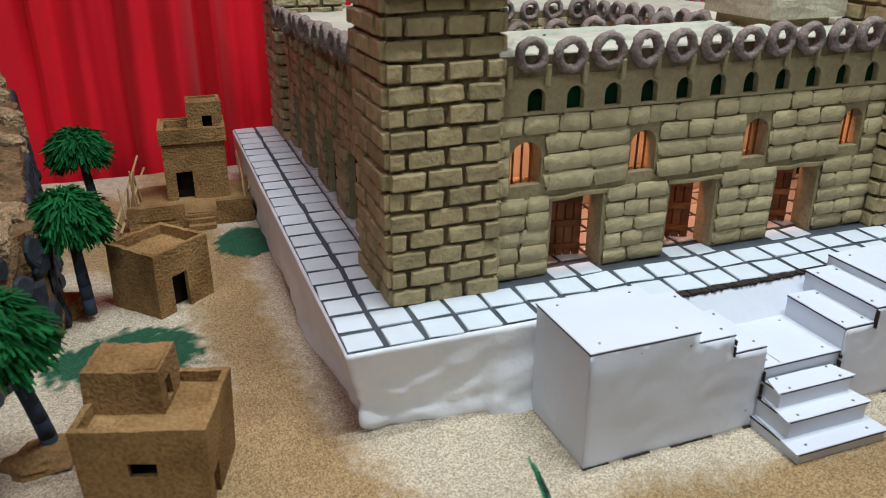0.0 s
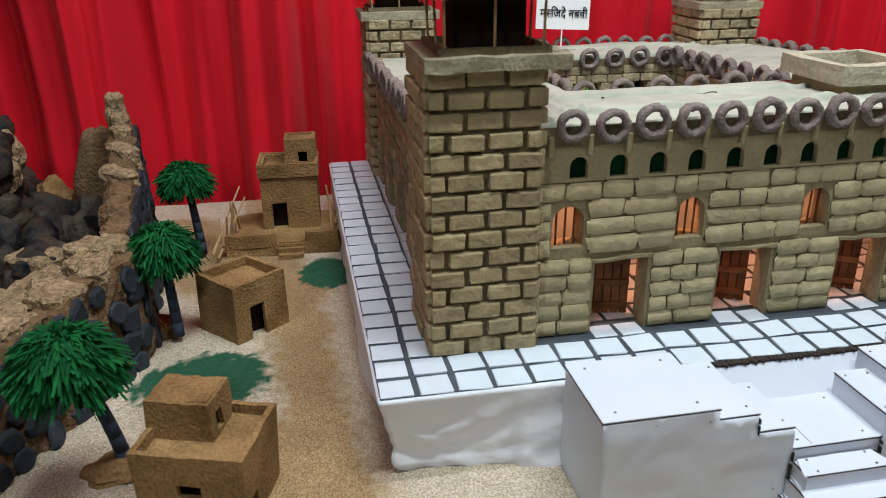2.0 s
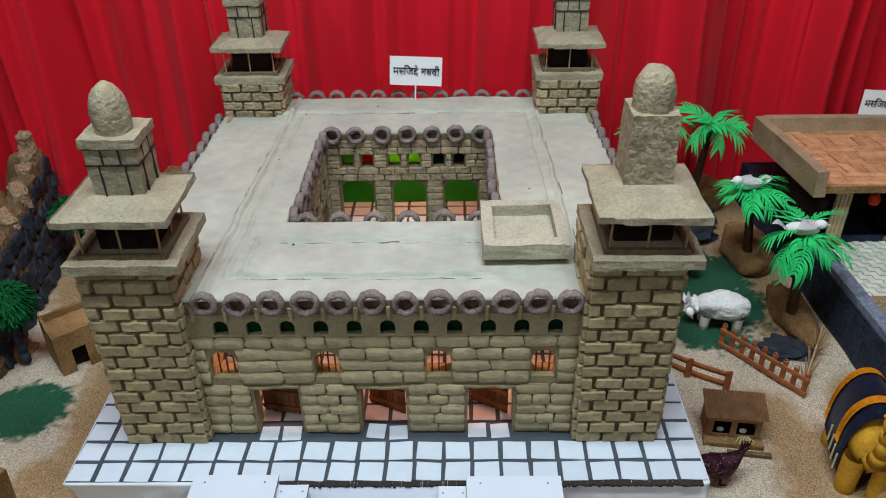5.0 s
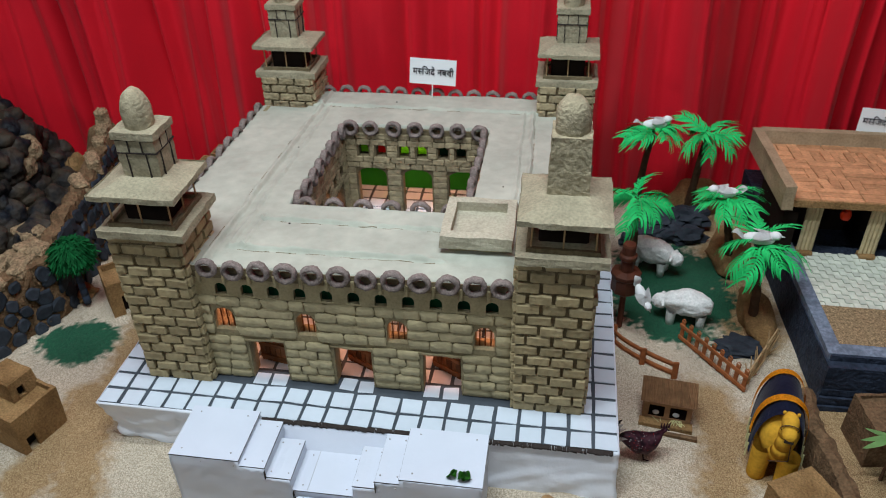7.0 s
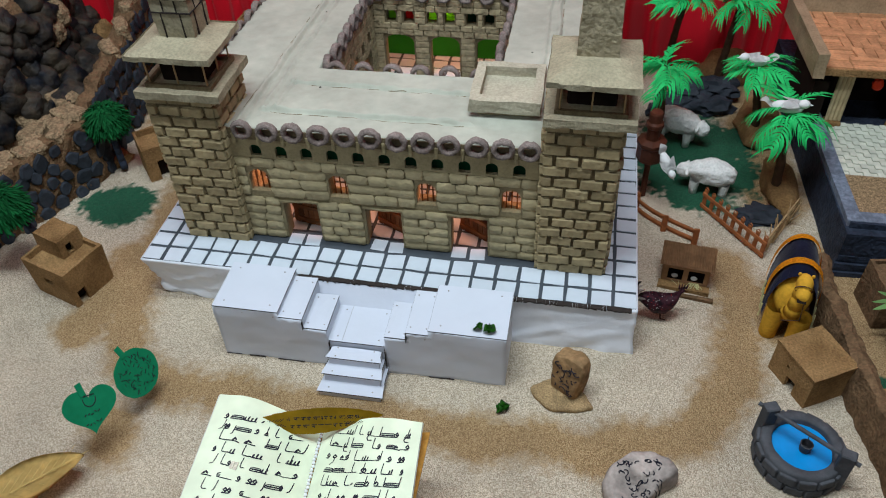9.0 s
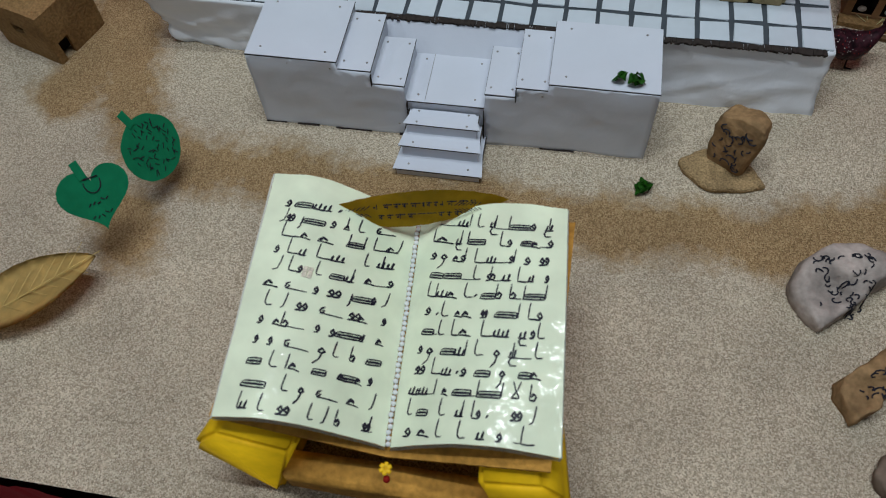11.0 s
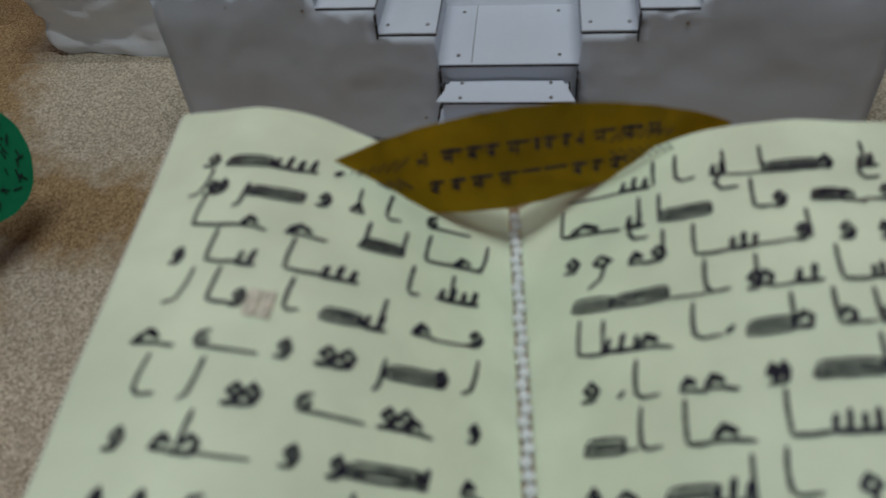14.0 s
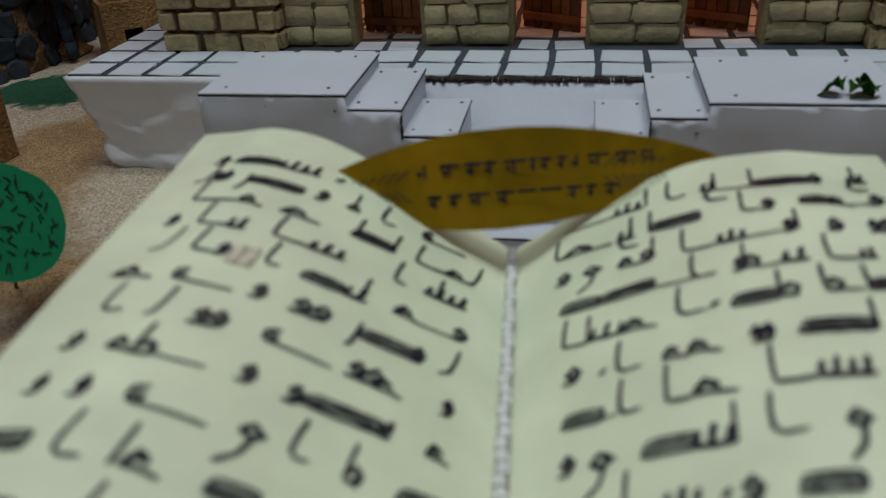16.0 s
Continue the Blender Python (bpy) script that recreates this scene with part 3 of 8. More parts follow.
def build_front():
    doors = [(0.264, 0.332), (0.421, 0.49), (0.579, 0.648)]
    wins = [(0.212, 0.25), (0.361, 0.396), (0.521, 0.556), (0.671, 0.705)]
    x0, x1, zt, dz = 0.19, 0.738, roof_z(0.1) - 0.006, 0.192
    outline = [(x0, PH)]
    for a, b in doors:
        outline += [(a, PH), (a + 0.002, dz), (b - 0.001, dz + 0.002), (b, PH)]
    outline += [(x1, PH), (x1, zt), (x0, zt)]
    minis = [(0.2385 + 0.0462 * i - 0.011, 0.2385 + 0.0462 * i + 0.011) for i in range(11)]
    holes = [arch(a, b, 0.212, 0.261) for a, b in wins] + [arch(a, b, 0.293, 0.319) for a, b in minis]
    bm = sheet_with_holes(outline, holes, 0.03, pose(0, FY, 0))
    wall = part("front_wall", bm, "clay_dark", mosque, "olive clay wall with three doorways and barred windows")
    rng = random.Random(7)
    st = []
    xs = [x0] + [v for d in doors for v in d] + [x1]
    for k in range(4):
        st += wall_stones(xs[2 * k] + 0.003, xs[2 * k + 1] - 0.003, PH + 0.003, 0.199, 5, rng, wmin=0.03, wmax=0.048)
    skip = [(a + 0.001, b - 0.001, 0.209, 0.262) for a, b in wins]
    st += wall_stones(x0 + 0.003, x1 - 0.003, 0.204, 0.29, 4, rng, skip, 0.038, 0.056)
    for i, (x, z, w, h) in enumerate(st):
        piece("brick", STONES[rng.randrange(8)], wall, scaled(x, FY + 0.001, z, w, rng.uniform(0.0045, 0.0075), h, rng.uniform(-1, 1), rng.uniform(-1.8, 1.8)))
    # rough lintels, sills, corbels
    for a, b in doors:
        bm = cut(bm_box(a - 0.003, b + 0.003, FY - 0.004, FY + 0.02, dz, dz + 0.005), 3)
        part("lintel", rough(bm, 0.003, 60, a), "clay", wall, smooth=True)
    for a, b in wins:
        for k in range(3):
            x = a + (b - a) * (0.22 + 0.28 * k)
            bars = bmesh.new()
            tube(bars, (x, FY + 0.012, 0.211), (x + 0.0006, FY + 0.012, 0.26), 0.0013, n=6)
            part("window_bar", bars, "wood", wall, "dark brown upright bar")
    for i in range(13):
        x = 0.2275 + 0.0445 * (i - 0.5)
        bm = bm_box(x - 0.0035, x + 0.0035, FY - 0.008, FY - 0.002, 0.32, zt, 0.0015)
        part("corbel", rough(bm, 0.002, 90, x), "clay", wall)
    part("window_backing", bm_box(0.2, 0.73, FY + 0.006, FY + 0.008, 0.2915, 0.3205), "dark_green", wall, "dark green card")
    # smooth clay band with the small windows
    band = [(x0 + 0.001, 0.2905), (x1 - 0.001, 0.2905), (x1 - 0.001, zt - 0.001), (x0 + 0.001, zt - 0.001)]
    bm = sheet_with_holes(band, [arch(a + 0.0006, b - 0.0006, 0.2936, 0.3184) for a, b in minis], 0.0035, pose(0, FY - 0.0035, 0))
    part("window_band", bm, "clay", wall, "smooth olive clay band")
    # flat dark strip stands in for the shaded recess in the ring holes
    part("ring_backing", rough(cut(bm_box(x0 + 0.004, x1 - 0.004, FY - 0.006, FY - 0.0036, 0.331, 0.3525), 4), 0.0012, 70), "mortar", wall, "dark strip standing in for the shaded recess behind the rings")
    # doors, hinged at the right jamb and swung inwards
    for k, (a, b) in enumerate(doors):
        d = part("door_leaf", bm_box(-0.064, -0.001, 0.0028, 0.0036, 0.002, 0.081), "wood", mosque, "dark red-brown plank door, ajar")
        d.matrix_basis = pose(b - 0.006, FY + 0.034, PH + 0.003, 0, 0, (-10, -26, -30)[k])
        for p in range(6):
            w = 0.0108
            part("plank", bm_box(-(p + 1) * w + 0.0006, -p * w - 0.0006, 0, 0.003, 0, 0.083, bevel=0.0006), "wood", d)
        for z in (0.012, 0.042, 0.072):
            part("batten", bm_box(-0.064, -0.001, -0.0025, 0.0002, z - 0.004, z + 0.004, bevel=0.0005), "wood", d)
    return wall


front_wall = build_front()


def plain_wall(name, length, m, doors, wins, minis, ztop, parent=mosque, thick=0.022, mat="clay_dark", rows=10, seed=1, rise=0.7, wide=(0.03, 0.05), cap=0.03):
    """A side or courtyard wall with arched openings and joined stonework."""
    outline = [(0, PH)]
    for a, b, h in doors:
        r = (b - a) / 2
        outline.append((a, PH))
        outline += [((a + b) / 2 - r * math.cos(math.pi * i / 8), PH + h - r * rise + r * rise * math.sin(math.pi * i / 8)) for i in range(9)]
        outline.append((b, PH))
    outline += [(length, PH), (length, ztop), (0, ztop)]
    holes = [arch(*w) for w in wins] + [arch(*w) for w in minis]
    w = part(name, sheet_with_holes(outline, holes, thick, m), mat, parent)
    rng = random.Random(seed)
    skip = [(a, b, PH, PH + h) for a, b, h in doors] + list(wins) + list(minis)
    st = wall_stones(0.003, length - 0.003, PH + 0.003, ztop - cap, rows, rng, skip, *wide)
    mats = [m @ scaled(x, 0.001, z, ww, rng.uniform(0.004, 0.007), h) for x, z, ww, h in st]
    joined_boxes("stonework", mats, w, "brickwork", STONES if rows < 12 else BRICKS)
    return w


SL = 0.565
side_doors = [(0.045 + 0.125 * i, 0.1 + 0.125 * i, 0.105) for i in range(4)]
side_wins = [(0.11 + 0.125 * i, 0.14 + 0.125 * i, 0.215, 0.262) for i in range(4)]
side_minis = [(0.03 + 0.043 * i, 0.05 + 0.043 * i, 0.29, 0.312) for i in range(12)]
left_m, right_m = pose(0.094, 0.765, 0, 0, 0, -90), pose(0.845, 0.2, 0, 0, 0, 90)
plain_wall("side_wall", SL, left_m, side_doors, side_wins, side_minis, roof_z(0.5) - 0.004, thick=0.009, seed=11)
plain_wall("side_wall", SL, right_m, side_doors, side_wins, side_minis, roof_z(0.5) - 0.004, thick=0.009, seed=12)
plain_wall("back_wall", 0.548, pose(0.738, 0.872, 0, 0, 0, 180), [], [], [], roof_z(0.87) - 0.004, seed=13)

part("gallery_lining", bm_box(0.125, 0.805, 0.286, 0.2895, PH + 0.004, 0.335), "roof", mosque, "plain cream board at the back of the gallery")
# dark boards added inside the side doorways: they stop bulb light and paint shade
part("side_board", bm_box(0.112, 0.115, 0.2, 0.77, PH + 0.002, 0.325), "dark", mosque, "added dark board that blocks bulb light behind the side doors")
part("side_board", bm_box(0.815, 0.818, 0.2, 0.77, PH + 0.002, 0.325), "dark", mosque, "added dark board that blocks bulb light behind the side doors")
# courtyard walls
CX0, CX1, CY0, CY1 = 0.30, 0.635, 0.315, 0.684
arches3 = [(0.026 + 0.108 * i, 0.095 + 0.108 * i, 0.122) for i in range(3)]
minis6 = [(c - 0.0115, c + 0.0115, 0.252, 0.284) for c in (0.045, 0.086, 0.14, 0.181, 0.231, 0.272)]
plain_wall("court_wall", CX1 - CX0, pose(CX0, CY1, 0), arches3, [], minis6, roof_z(CY1) - 0.004, mat="mortar", seed=21, rise=0.55, rows=14, wide=(0.024, 0.034), cap=0.012)
plain_wall("court_wall", CX1 - CX0, pose(CX1, CY0, 0, 0, 0, 180), arches3, [], minis6, roof_z(CY0) - 0.004, mat="mortar", seed=22, rise=0.55, rows=14, wide=(0.024, 0.034), cap=0.012)
plain_wall("court_wall", CY1 - CY0, pose(CX0, CY0, 0, 0, 0, 90), [(0.03 + 0.115 * i, 0.098 + 0.115 * i, 0.1) for i in range(3)], [], [(0.03 + 0.055 * i, 0.056 + 0.055 * i, 0.226, 0.254) for i in range(6)], roof_z(CY1) - 0.004, mat="mortar", seed=23, rise=0.55, rows=14, wide=(0.024, 0.034), cap=0.012)
plain_wall("court_wall", CY1 - CY0, pose(CX1, CY1, 0, 0, 0, -90), [(0.03 + 0.115 * i, 0.098 + 0.115 * i, 0.1) for i in range(3)], [], [(0.03 + 0.055 * i, 0.056 + 0.055 * i, 0.226, 0.254) for i in range(6)], roof_z(CY1) - 0.004, mat="mortar", seed=24, rise=0.55, rows=14, wide=(0.024, 0.034), cap=0.012)


def see_through(m, share):
    """Lets part of the light through a thin coloured card."""
    nt = m.node_tree
    b = nt.nodes["Principled BSDF"]
    thin, mix = nt.nodes.new("ShaderNodeBsdfTranslucent"), nt.nodes.new("ShaderNodeMixShader")
    nt.links.new(b.inputs["Base Color"].links[0].from_socket, thin.inputs["Color"])
    mix.inputs["Fac"].default_value = share
    nt.links.new(b.outputs["BSDF"], mix.inputs[1])
    nt.links.new(thin.outputs["BSDF"], mix.inputs[2])
    nt.links.new(mix.outputs["Shader"], nt.nodes["Material Output"].inputs["Surface"])


part("back_panel", bm_box(0.2, 0.73, 0.802, 0.806, PH + 0.004, 0.3), "green_card", mosque, "green card lining the rear gallery")
M["lime_card"] = material("lime_green_card", (0.22, 0.55, 0.03), 0.6, 0.25, 12, 0.1, 60)
for mt in ("lime_card", "red_card", "dark_green"):
    see_through(M[mt], 0.5)
for i, mt in enumerate(("lime_card", "red_card", "lime_card", "lime_card", "dark_green", "dark_green")):
    x = CX0 + sum(minis6[i][:2]) / 2
    part("window_card", bm_box(x - 0.016, x + 0.016, CY1 + 0.024, CY1 + 0.026, 0.246, 0.292), mt, mosque, "coloured card behind a small window")


def build_roof():
    # folds of the plaster: start, end, height, half width
    folds = (((0.24, 0.157), (0.612, 0.155), 0.0085, 0.0048), ((0.262, 0.256), (0.612, 0.253), 0.007, 0.004), ((0.213, 0.1), (0.224, 0.875), 0.0075, 0.0045), ((0.24, 0.15), (0.247, 0.79), 0.0045, 0.0035),
             ((0.74, 0.2), (0.728, 0.79), 0.007, 0.0042), ((0.715, 0.31), (0.708, 0.79), 0.004, 0.0032), ((0.2, 0.792), (0.74, 0.79), 0.006, 0.0042), ((0.262, 0.15), (0.262, 0.27), 0.0045, 0.0035))

    def relief(x, y):
        z = 0.0022 * noise.noise(Vector((x * 9, y * 9, 1))) + 0.0009 * noise.noise(Vector((x * 45, y * 45, 6)))
        for (ax, ay), (bx, by), h, w in folds:
            ux, uy = bx - ax, by - ay
            n2 = ux * ux + uy * uy
            t = ((x - ax) * ux + (y - ay) * uy) / n2
            if not -0.02 < t < 1.02:
                continue
            wob = 0.0025 * noise.noise(Vector((t * 9, h * 900, 3))) + 0.0012 * noise.noise(Vector((t * 40, h * 900, 8)))
            d = ((x - ax) * uy - (y - ay) * ux) / math.sqrt(n2) + wob
            fade = min(1.0, (t + 0.02) * 30, (1.02 - t) * 30) * (0.8 + 0.5 * noise.noise(Vector((t * 14, h * 500, 2))))
            z += fade * h * (math.exp(-(d / w) ** 2) - 0.6 * math.exp(-((d - 1.6 * w) / (0.6 * w)) ** 2))
        return z

    def steps(*stops):
        out = [stops[0]]
        for p, q in zip(stops, stops[1:]):
            n = max(1, round((q - p) / 0.0026))
            out += [p + (q - p) * (i + 1) / n for i in range(n)]
        return out

    hx0, hx1, hy0, hy1 = CX0 - 0.004, CX1 + 0.004, CY0 - 0.004, CY1 + 0.004
    xs, ys = steps(0.084, 0.19, hx0, hx1, 0.74, 0.846), steps(0.0965, 0.2, hy0, hy1, 0.77, 0.875)
    bm = bmesh.new()
    grid = {}

    def corner(i, j):
        if (i, j) not in grid:
            x, y = xs[i], ys[j]
            p = Vector((x, y, roof_z(y)))
            grid[i, j] = bm.verts.new((x + 0.0022 * noise.noise(p * 40), y + 0.0022 * noise.noise(p * 40 + Vector((9, 0, 0))), p.z + 0.004 + relief(x, y)))
        return grid[i, j]

    for i in range(len(xs) - 1):
        for j in range(len(ys) - 1):
            x, y = (xs[i] + xs[i + 1]) / 2, (ys[j] + ys[j + 1]) / 2
            if (hx0 < x < hx1 and hy0 < y < hy1) or ((x < 0.19 or x > 0.74) and (y < 0.2 or y > 0.77)):
                continue
            bm.faces.new((corner(i, j), corner(i + 1, j), corner(i + 1, j + 1), corner(i, j + 1)))
    rim = bmesh.ops.extrude_edge_only(bm, edges=[e for e in bm.edges if e.is_boundary])
    for v in rim["geom"]:
        if isinstance(v, bmesh.types.BMVert):
            v.co.z = roof_z(v.co.y) - 0.006
    roof = part("roof", bm, "roof", mosque, "cream plastered flat roof round a courtyard opening", smooth=True)
    # dark tubes paint the shade line where folds have come away from the plaster
    for k, ((ax, ay), (bx, by), lift) in enumerate((((0.25, 0.1485), (0.6, 0.1465), -0.05), ((0.3, 0.2495), (0.6, 0.2465), -0.02), ((0.2065, 0.15), (0.216, 0.8), 0.12), ((0.7475, 0.24), (0.736, 0.7), 0.02), ((0.25, 0.784), (0.7, 0.782), 0.05))):
        bm, prev, n = bmesh.new(), None, 60
        for i in range(n + 1):
            x, y = ax + (bx - ax) * i / n, ay + (by - ay) * i / n
            x, y = x + 0.0012 * noise.noise(Vector((x * 30, y * 30, k))), y + 0.0012 * noise.noise(Vector((x * 30, y * 30, 5 + k)))
            p = Vector((x, y, roof_z(y) + 0.004 + relief(x, y) + 0.0003))
            if prev is not None and noise.noise(Vector((x * 25, y * 25, k * 3.7))) > lift:
                tube(bm, prev, p, 0.0009, n=5, caps=False)
            prev = p
        part("crack", bm, "mortar", roof, "dark painted shade line beside a cracked fold")["kind"] = "stuff"
    for nx_, ny_ in ((0.32, 0.24), (0.69, 0.42), (0.7, 0.34), (0.24, 0.55), (0.4, 0.82), (0.71, 0.62)):
        bm = bmesh.new()
        lathe(bm, [(0.0022, 0), (0.0016, 0.0012), (0, 0.0014)], 7, m=pose(nx_, ny_, roof_z(ny_) + 0.0045))
        part("nail", bm, "edge", roof, "small dark nail head")
    # basin on the roof
    z = roof_z(0.24)
    bm = bmesh.new()
    box(bm, 0.614, 0.715, 0.189, 0.297, z - 0.002, z + 0.02, 0.003)
    basin = part("roof_basin", rough(cut(bm, 2), 0.0025, 40, 3), "clay", roof, "shallow square clay basin")
    bm = bmesh.new()
    a, b, c, d = 0.619, 0.709, 0.195, 0.29
    for x0, x1, y0, y1 in ((0.603, a, 0.176, 0.306), (b, 0.725, 0.176, 0.306), (a, b, 0.176, c), (a, b, d, 0.306)):
        box(bm, x0, x1, y0, y1, z + 0.017, z + 0.041)
    part("basin_rim", rough(rough(cut(bm, 2), 0.002, 40, 5), 0.001, 150, 2), "rim_clay", basin, "cream clay rim")
    part("basin_floor", rough(cut(bm_box(a - 0.002, b + 0.002, c - 0.002, d + 0.002, z + 0.018, z + 0.0215), 4), 0.002, 60), "rim_clay", basin, "cream plaster")
    return roof


roof = build_roof()


def build_rings():
    meshes = []
    for s in range(5):
        bm = bmesh.new()
        ring_shape(bm, 0.0142, 0.0046, 0.0072, 26, 8, rag=0.05 + 0.015 * s)
        rough(bm, 0.0018, 330, s * 3.1)
        me = mesh_of(bm, "clay_ring")
        me.materials.append(M["ring"])
        me.polygons.foreach_set("use_smooth", [True] * len(me.polygons))
        meshes.append(me)
    rng = random.Random(3)

    def row(n, ax, ay, bx, by, rz, dz):
        for i in range(n):
            x, y = ax + (bx - ax) * i / max(1, n - 1), ay + (by - ay) * i / max(1, n - 1)
            s = rng.uniform(0.95, 1.06)
            piece("clay_ring", meshes[rng.randrange(5)], roof, pose(x + rng.uniform(-0.002, 0.002), y, roof_z(y) + dz + rng.uniform(-0.0015, 0.0015), 0, rng.uniform(0, 360), rz + rng.uniform(-7, 7)) @ Matrix.Diagonal((s, 1, s, 1)))

    row(12, 0.2275, 0.086, 0.718, 0.086, 0, 0.003)
    row(12, 0.215, 0.882, 0.715, 0.882, 0, 0.0)
    row(12, 0.08, 0.225, 0.08, 0.745, 90, 0.0)
    row(12, 0.85, 0.225, 0.85, 0.745, 90, 0.0)
    row(7, 0.318, CY1 - 0.006, 0.618, CY1 - 0.006, 0, -0.002)
    row(6, 0.325, CY0 + 0.006, 0.6, CY0 + 0.006, 0, -0.002)
    row(8, CX0 + 0.006, 0.34, CX0 + 0.006, 0.655, 90, -0.002)
    row(8, CX1 - 0.006, 0.34, CX1 - 0.006, 0.655, 90, -0.002)


build_rings()


def build_tower(x0, y0, ztop, faces, kind, seed, cx, cy, hx, hy, bx, by):
    """A square brick tower; faces: which sides carry bricks that are pieces of their own."""
    rng = random.Random(seed)
    w = TW
    e = 0.004
    bm = cut(bm_box(x0 + e, x0 + w - e, y0 + e, y0 + w - e, PH, ztop - 0.012), 3)
    shaft = part("tower", rough(bm, 0.0015, 50, seed), "mortar", mosque, "square brick tower with a lantern and a pinnacle")
    rows = 15
    h = (ztop - 0.012 - PH) / rows
    loose = []
    for side, m in (("f", pose(x0, y0 + e, 0)), ("r", pose(x0 + w - e, y0, 0, 0, 0, 90)), ("b", pose(x0 + w, y0 + w - e, 0, 0, 0, 180)), ("l", pose(x0 + e, y0 + w, 0, 0, 0, -90))):
        for r in range(rows):
            z = PH + (r + 0.5) * h
            sh = 0.0 if r % 2 == 0 else 0.5
            pitch = w / 3.0
            for k in range(4):
                a, b = (k - sh) * pitch, (k + 1 - sh) * pitch
                a, b = max(a, 0.0), min(b, w)
                if b - a < 0.012:
                    continue
                mm = m @ scaled((a + b) / 2 + rng.uniform(-0.001, 0.001), 0.001, z + rng.uniform(-0.0008, 0.0008), b - a - 0.0055, rng.uniform(0.006, 0.0092), h * rng.uniform(0.74, 0.84), rng.uniform(-1.5, 1.5), rng.uniform(-1.3, 1.3))
                if side in faces:
                    piece("brick", BRICKS[rng.randrange(8)], shaft, mm)
                else:
                    loose.append(mm)
    if loose:
        joined_boxes("brickwork", loose, shaft, "brickwork", BRICKS)
    z = ztop

    def slab(name, kx, ky, za, zb, amp=0.0022, mat="slab", slope=0.0, ox=0.0, oy=0.0):
        bm = bmesh.new()
        box(bm, cx + ox - kx, cx + ox + kx, cy + oy - ky, cy + oy + ky, za, zb)
        cut(bm, 7)
        for v in bm.verts:
            e = max(abs(v.co.x - cx - ox) / kx, abs(v.co.y - cy - oy) / ky)
            if v.co.z > (za + zb) / 2:
                v.co.z -= slope * max(0.0, e - 0.55)
        rough(bm, amp, 60, seed + za)
        return part(name, bm, mat, shaft, smooth=False)

    slab("ledge", hx, hy, z - 0.014, z)
    bm = bmesh.new()
    k, q = hx * 0.78, hy * 0.78
    for a, b, c, d in ((-k, k, -q, -q + 0.006), (-k, k, q - 0.006, q), (-k, -k + 0.006, -q, q), (k - 0.006, k, -q, q)):
        box(bm, cx + a, cx + b, cy + c, cy + d, z - 0.001, z + 0.007)
    part("curb", rough(bm, 0.0012, 80, seed), "mortar", shaft)
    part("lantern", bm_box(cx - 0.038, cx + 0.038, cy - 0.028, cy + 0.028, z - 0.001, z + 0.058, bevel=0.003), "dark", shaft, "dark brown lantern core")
    for ix in (-1, 0, 1):
        for iy in (-1, 0, 1):
            if ix or iy:
                bm = bmesh.new()
                tube(bm, (cx + ix * hx * 0.68, cy + iy * hy * 0.7, z), (cx + ix * hx * 0.68 + rng.uniform(-.002, .002), cy + iy * hy * 0.7, z + 0.057), 0.0015, n=6)
                part("lantern_post", bm, "stick", shaft, "thin wooden stick")
    z2 = z + 0.055
    slab("canopy", hx * 0.985, hy * 0.985, z2, z2 + 0.017, slope=0.026)
    z3 = z2 + 0.0155
    cx, cy = bx, by
    if kind == "capped":
        bm = cut(bm_box(cx - 0.032, cx + 0.032, cy - 0.03, cy + 0.03, z3, z3 + 0.068), 5)
        for v in bm.verts:
            s = 1 + 0.05 * (v.co.z - z3) / 0.068 - 0.02
            v.co.x, v.co.y = cx + (v.co.x - cx) * s, cy + (v.co.y - cy) * s
        part("pinnacle", rough(bm, 0.0022, 70, seed), "slab", shaft)
        bm = bmesh.new()
        for s in range(4):
            mm = pose(cx, cy, 0, 0, 0, 90 * s)
            for a, b, c, d in ((-0.032, 0.032, 0.043, 0.045), (-0.032, 0.032, 0.0655, 0.0675), (-0.0175, -0.016, 0.0, 0.044), (0.015, 0.0165, 0.0, 0.044), (-0.0115, -0.01, 0.045, 0.067), (0.0105, 0.012, 0.045, 0.067)):
                box(bm, a, b, -0.034 if s % 2 else -0.0325, -0.029, z3 + c, z3 + d, m=mm)
        part("joint_line", bm, "edge", shaft, "dark scored joint")
        slab("pinnacle_cap", 0.036, 0.034, z3 + 0.067, z3 + 0.079, 0.002)
        z4, r0, hh = z3 + 0.078, 0.0235, 0.063
    else:
        bm = cut(bm_box(cx - 0.031, cx + 0.031, cy - 0.031, cy + 0.031, z3, z3 + 0.094), 11)
        for v in bm.verts:
            s = 1 - 0.06 * (v.co.z - z3) / 0.09
            v.co.x, v.co.y = cx + (v.co.x - cx) * s, cy + (v.co.y - cy) * s
        part("pinnacle", rough(rough(bm, 0.0014, 60, seed), 0.0011, 230, seed), "slab_pitted", shaft)
        z4, r0, hh = z3 + 0.092, 0.026, 0.058
    bm = bmesh.new()
    prof = [(r0 * 0.98, 0), (r0, hh * 0.25), (r0 * 0.99, hh * 0.45), (r0 * 0.92, hh * 0.63), (r0 * 0.76, hh * 0.8), (r0 * 0.5, hh * 0.92), (r0 * 0.22, hh * 0.985), (0, hh)]
    lathe(bm, prof, 22, m=pose(cx, cy, z4 - 0.001))
    rough(bm, 0.0022, 110, seed * 2.3)
    part("finial", bm, "slab_pitted", shaft, "rounded pitted clay dome", smooth=True)


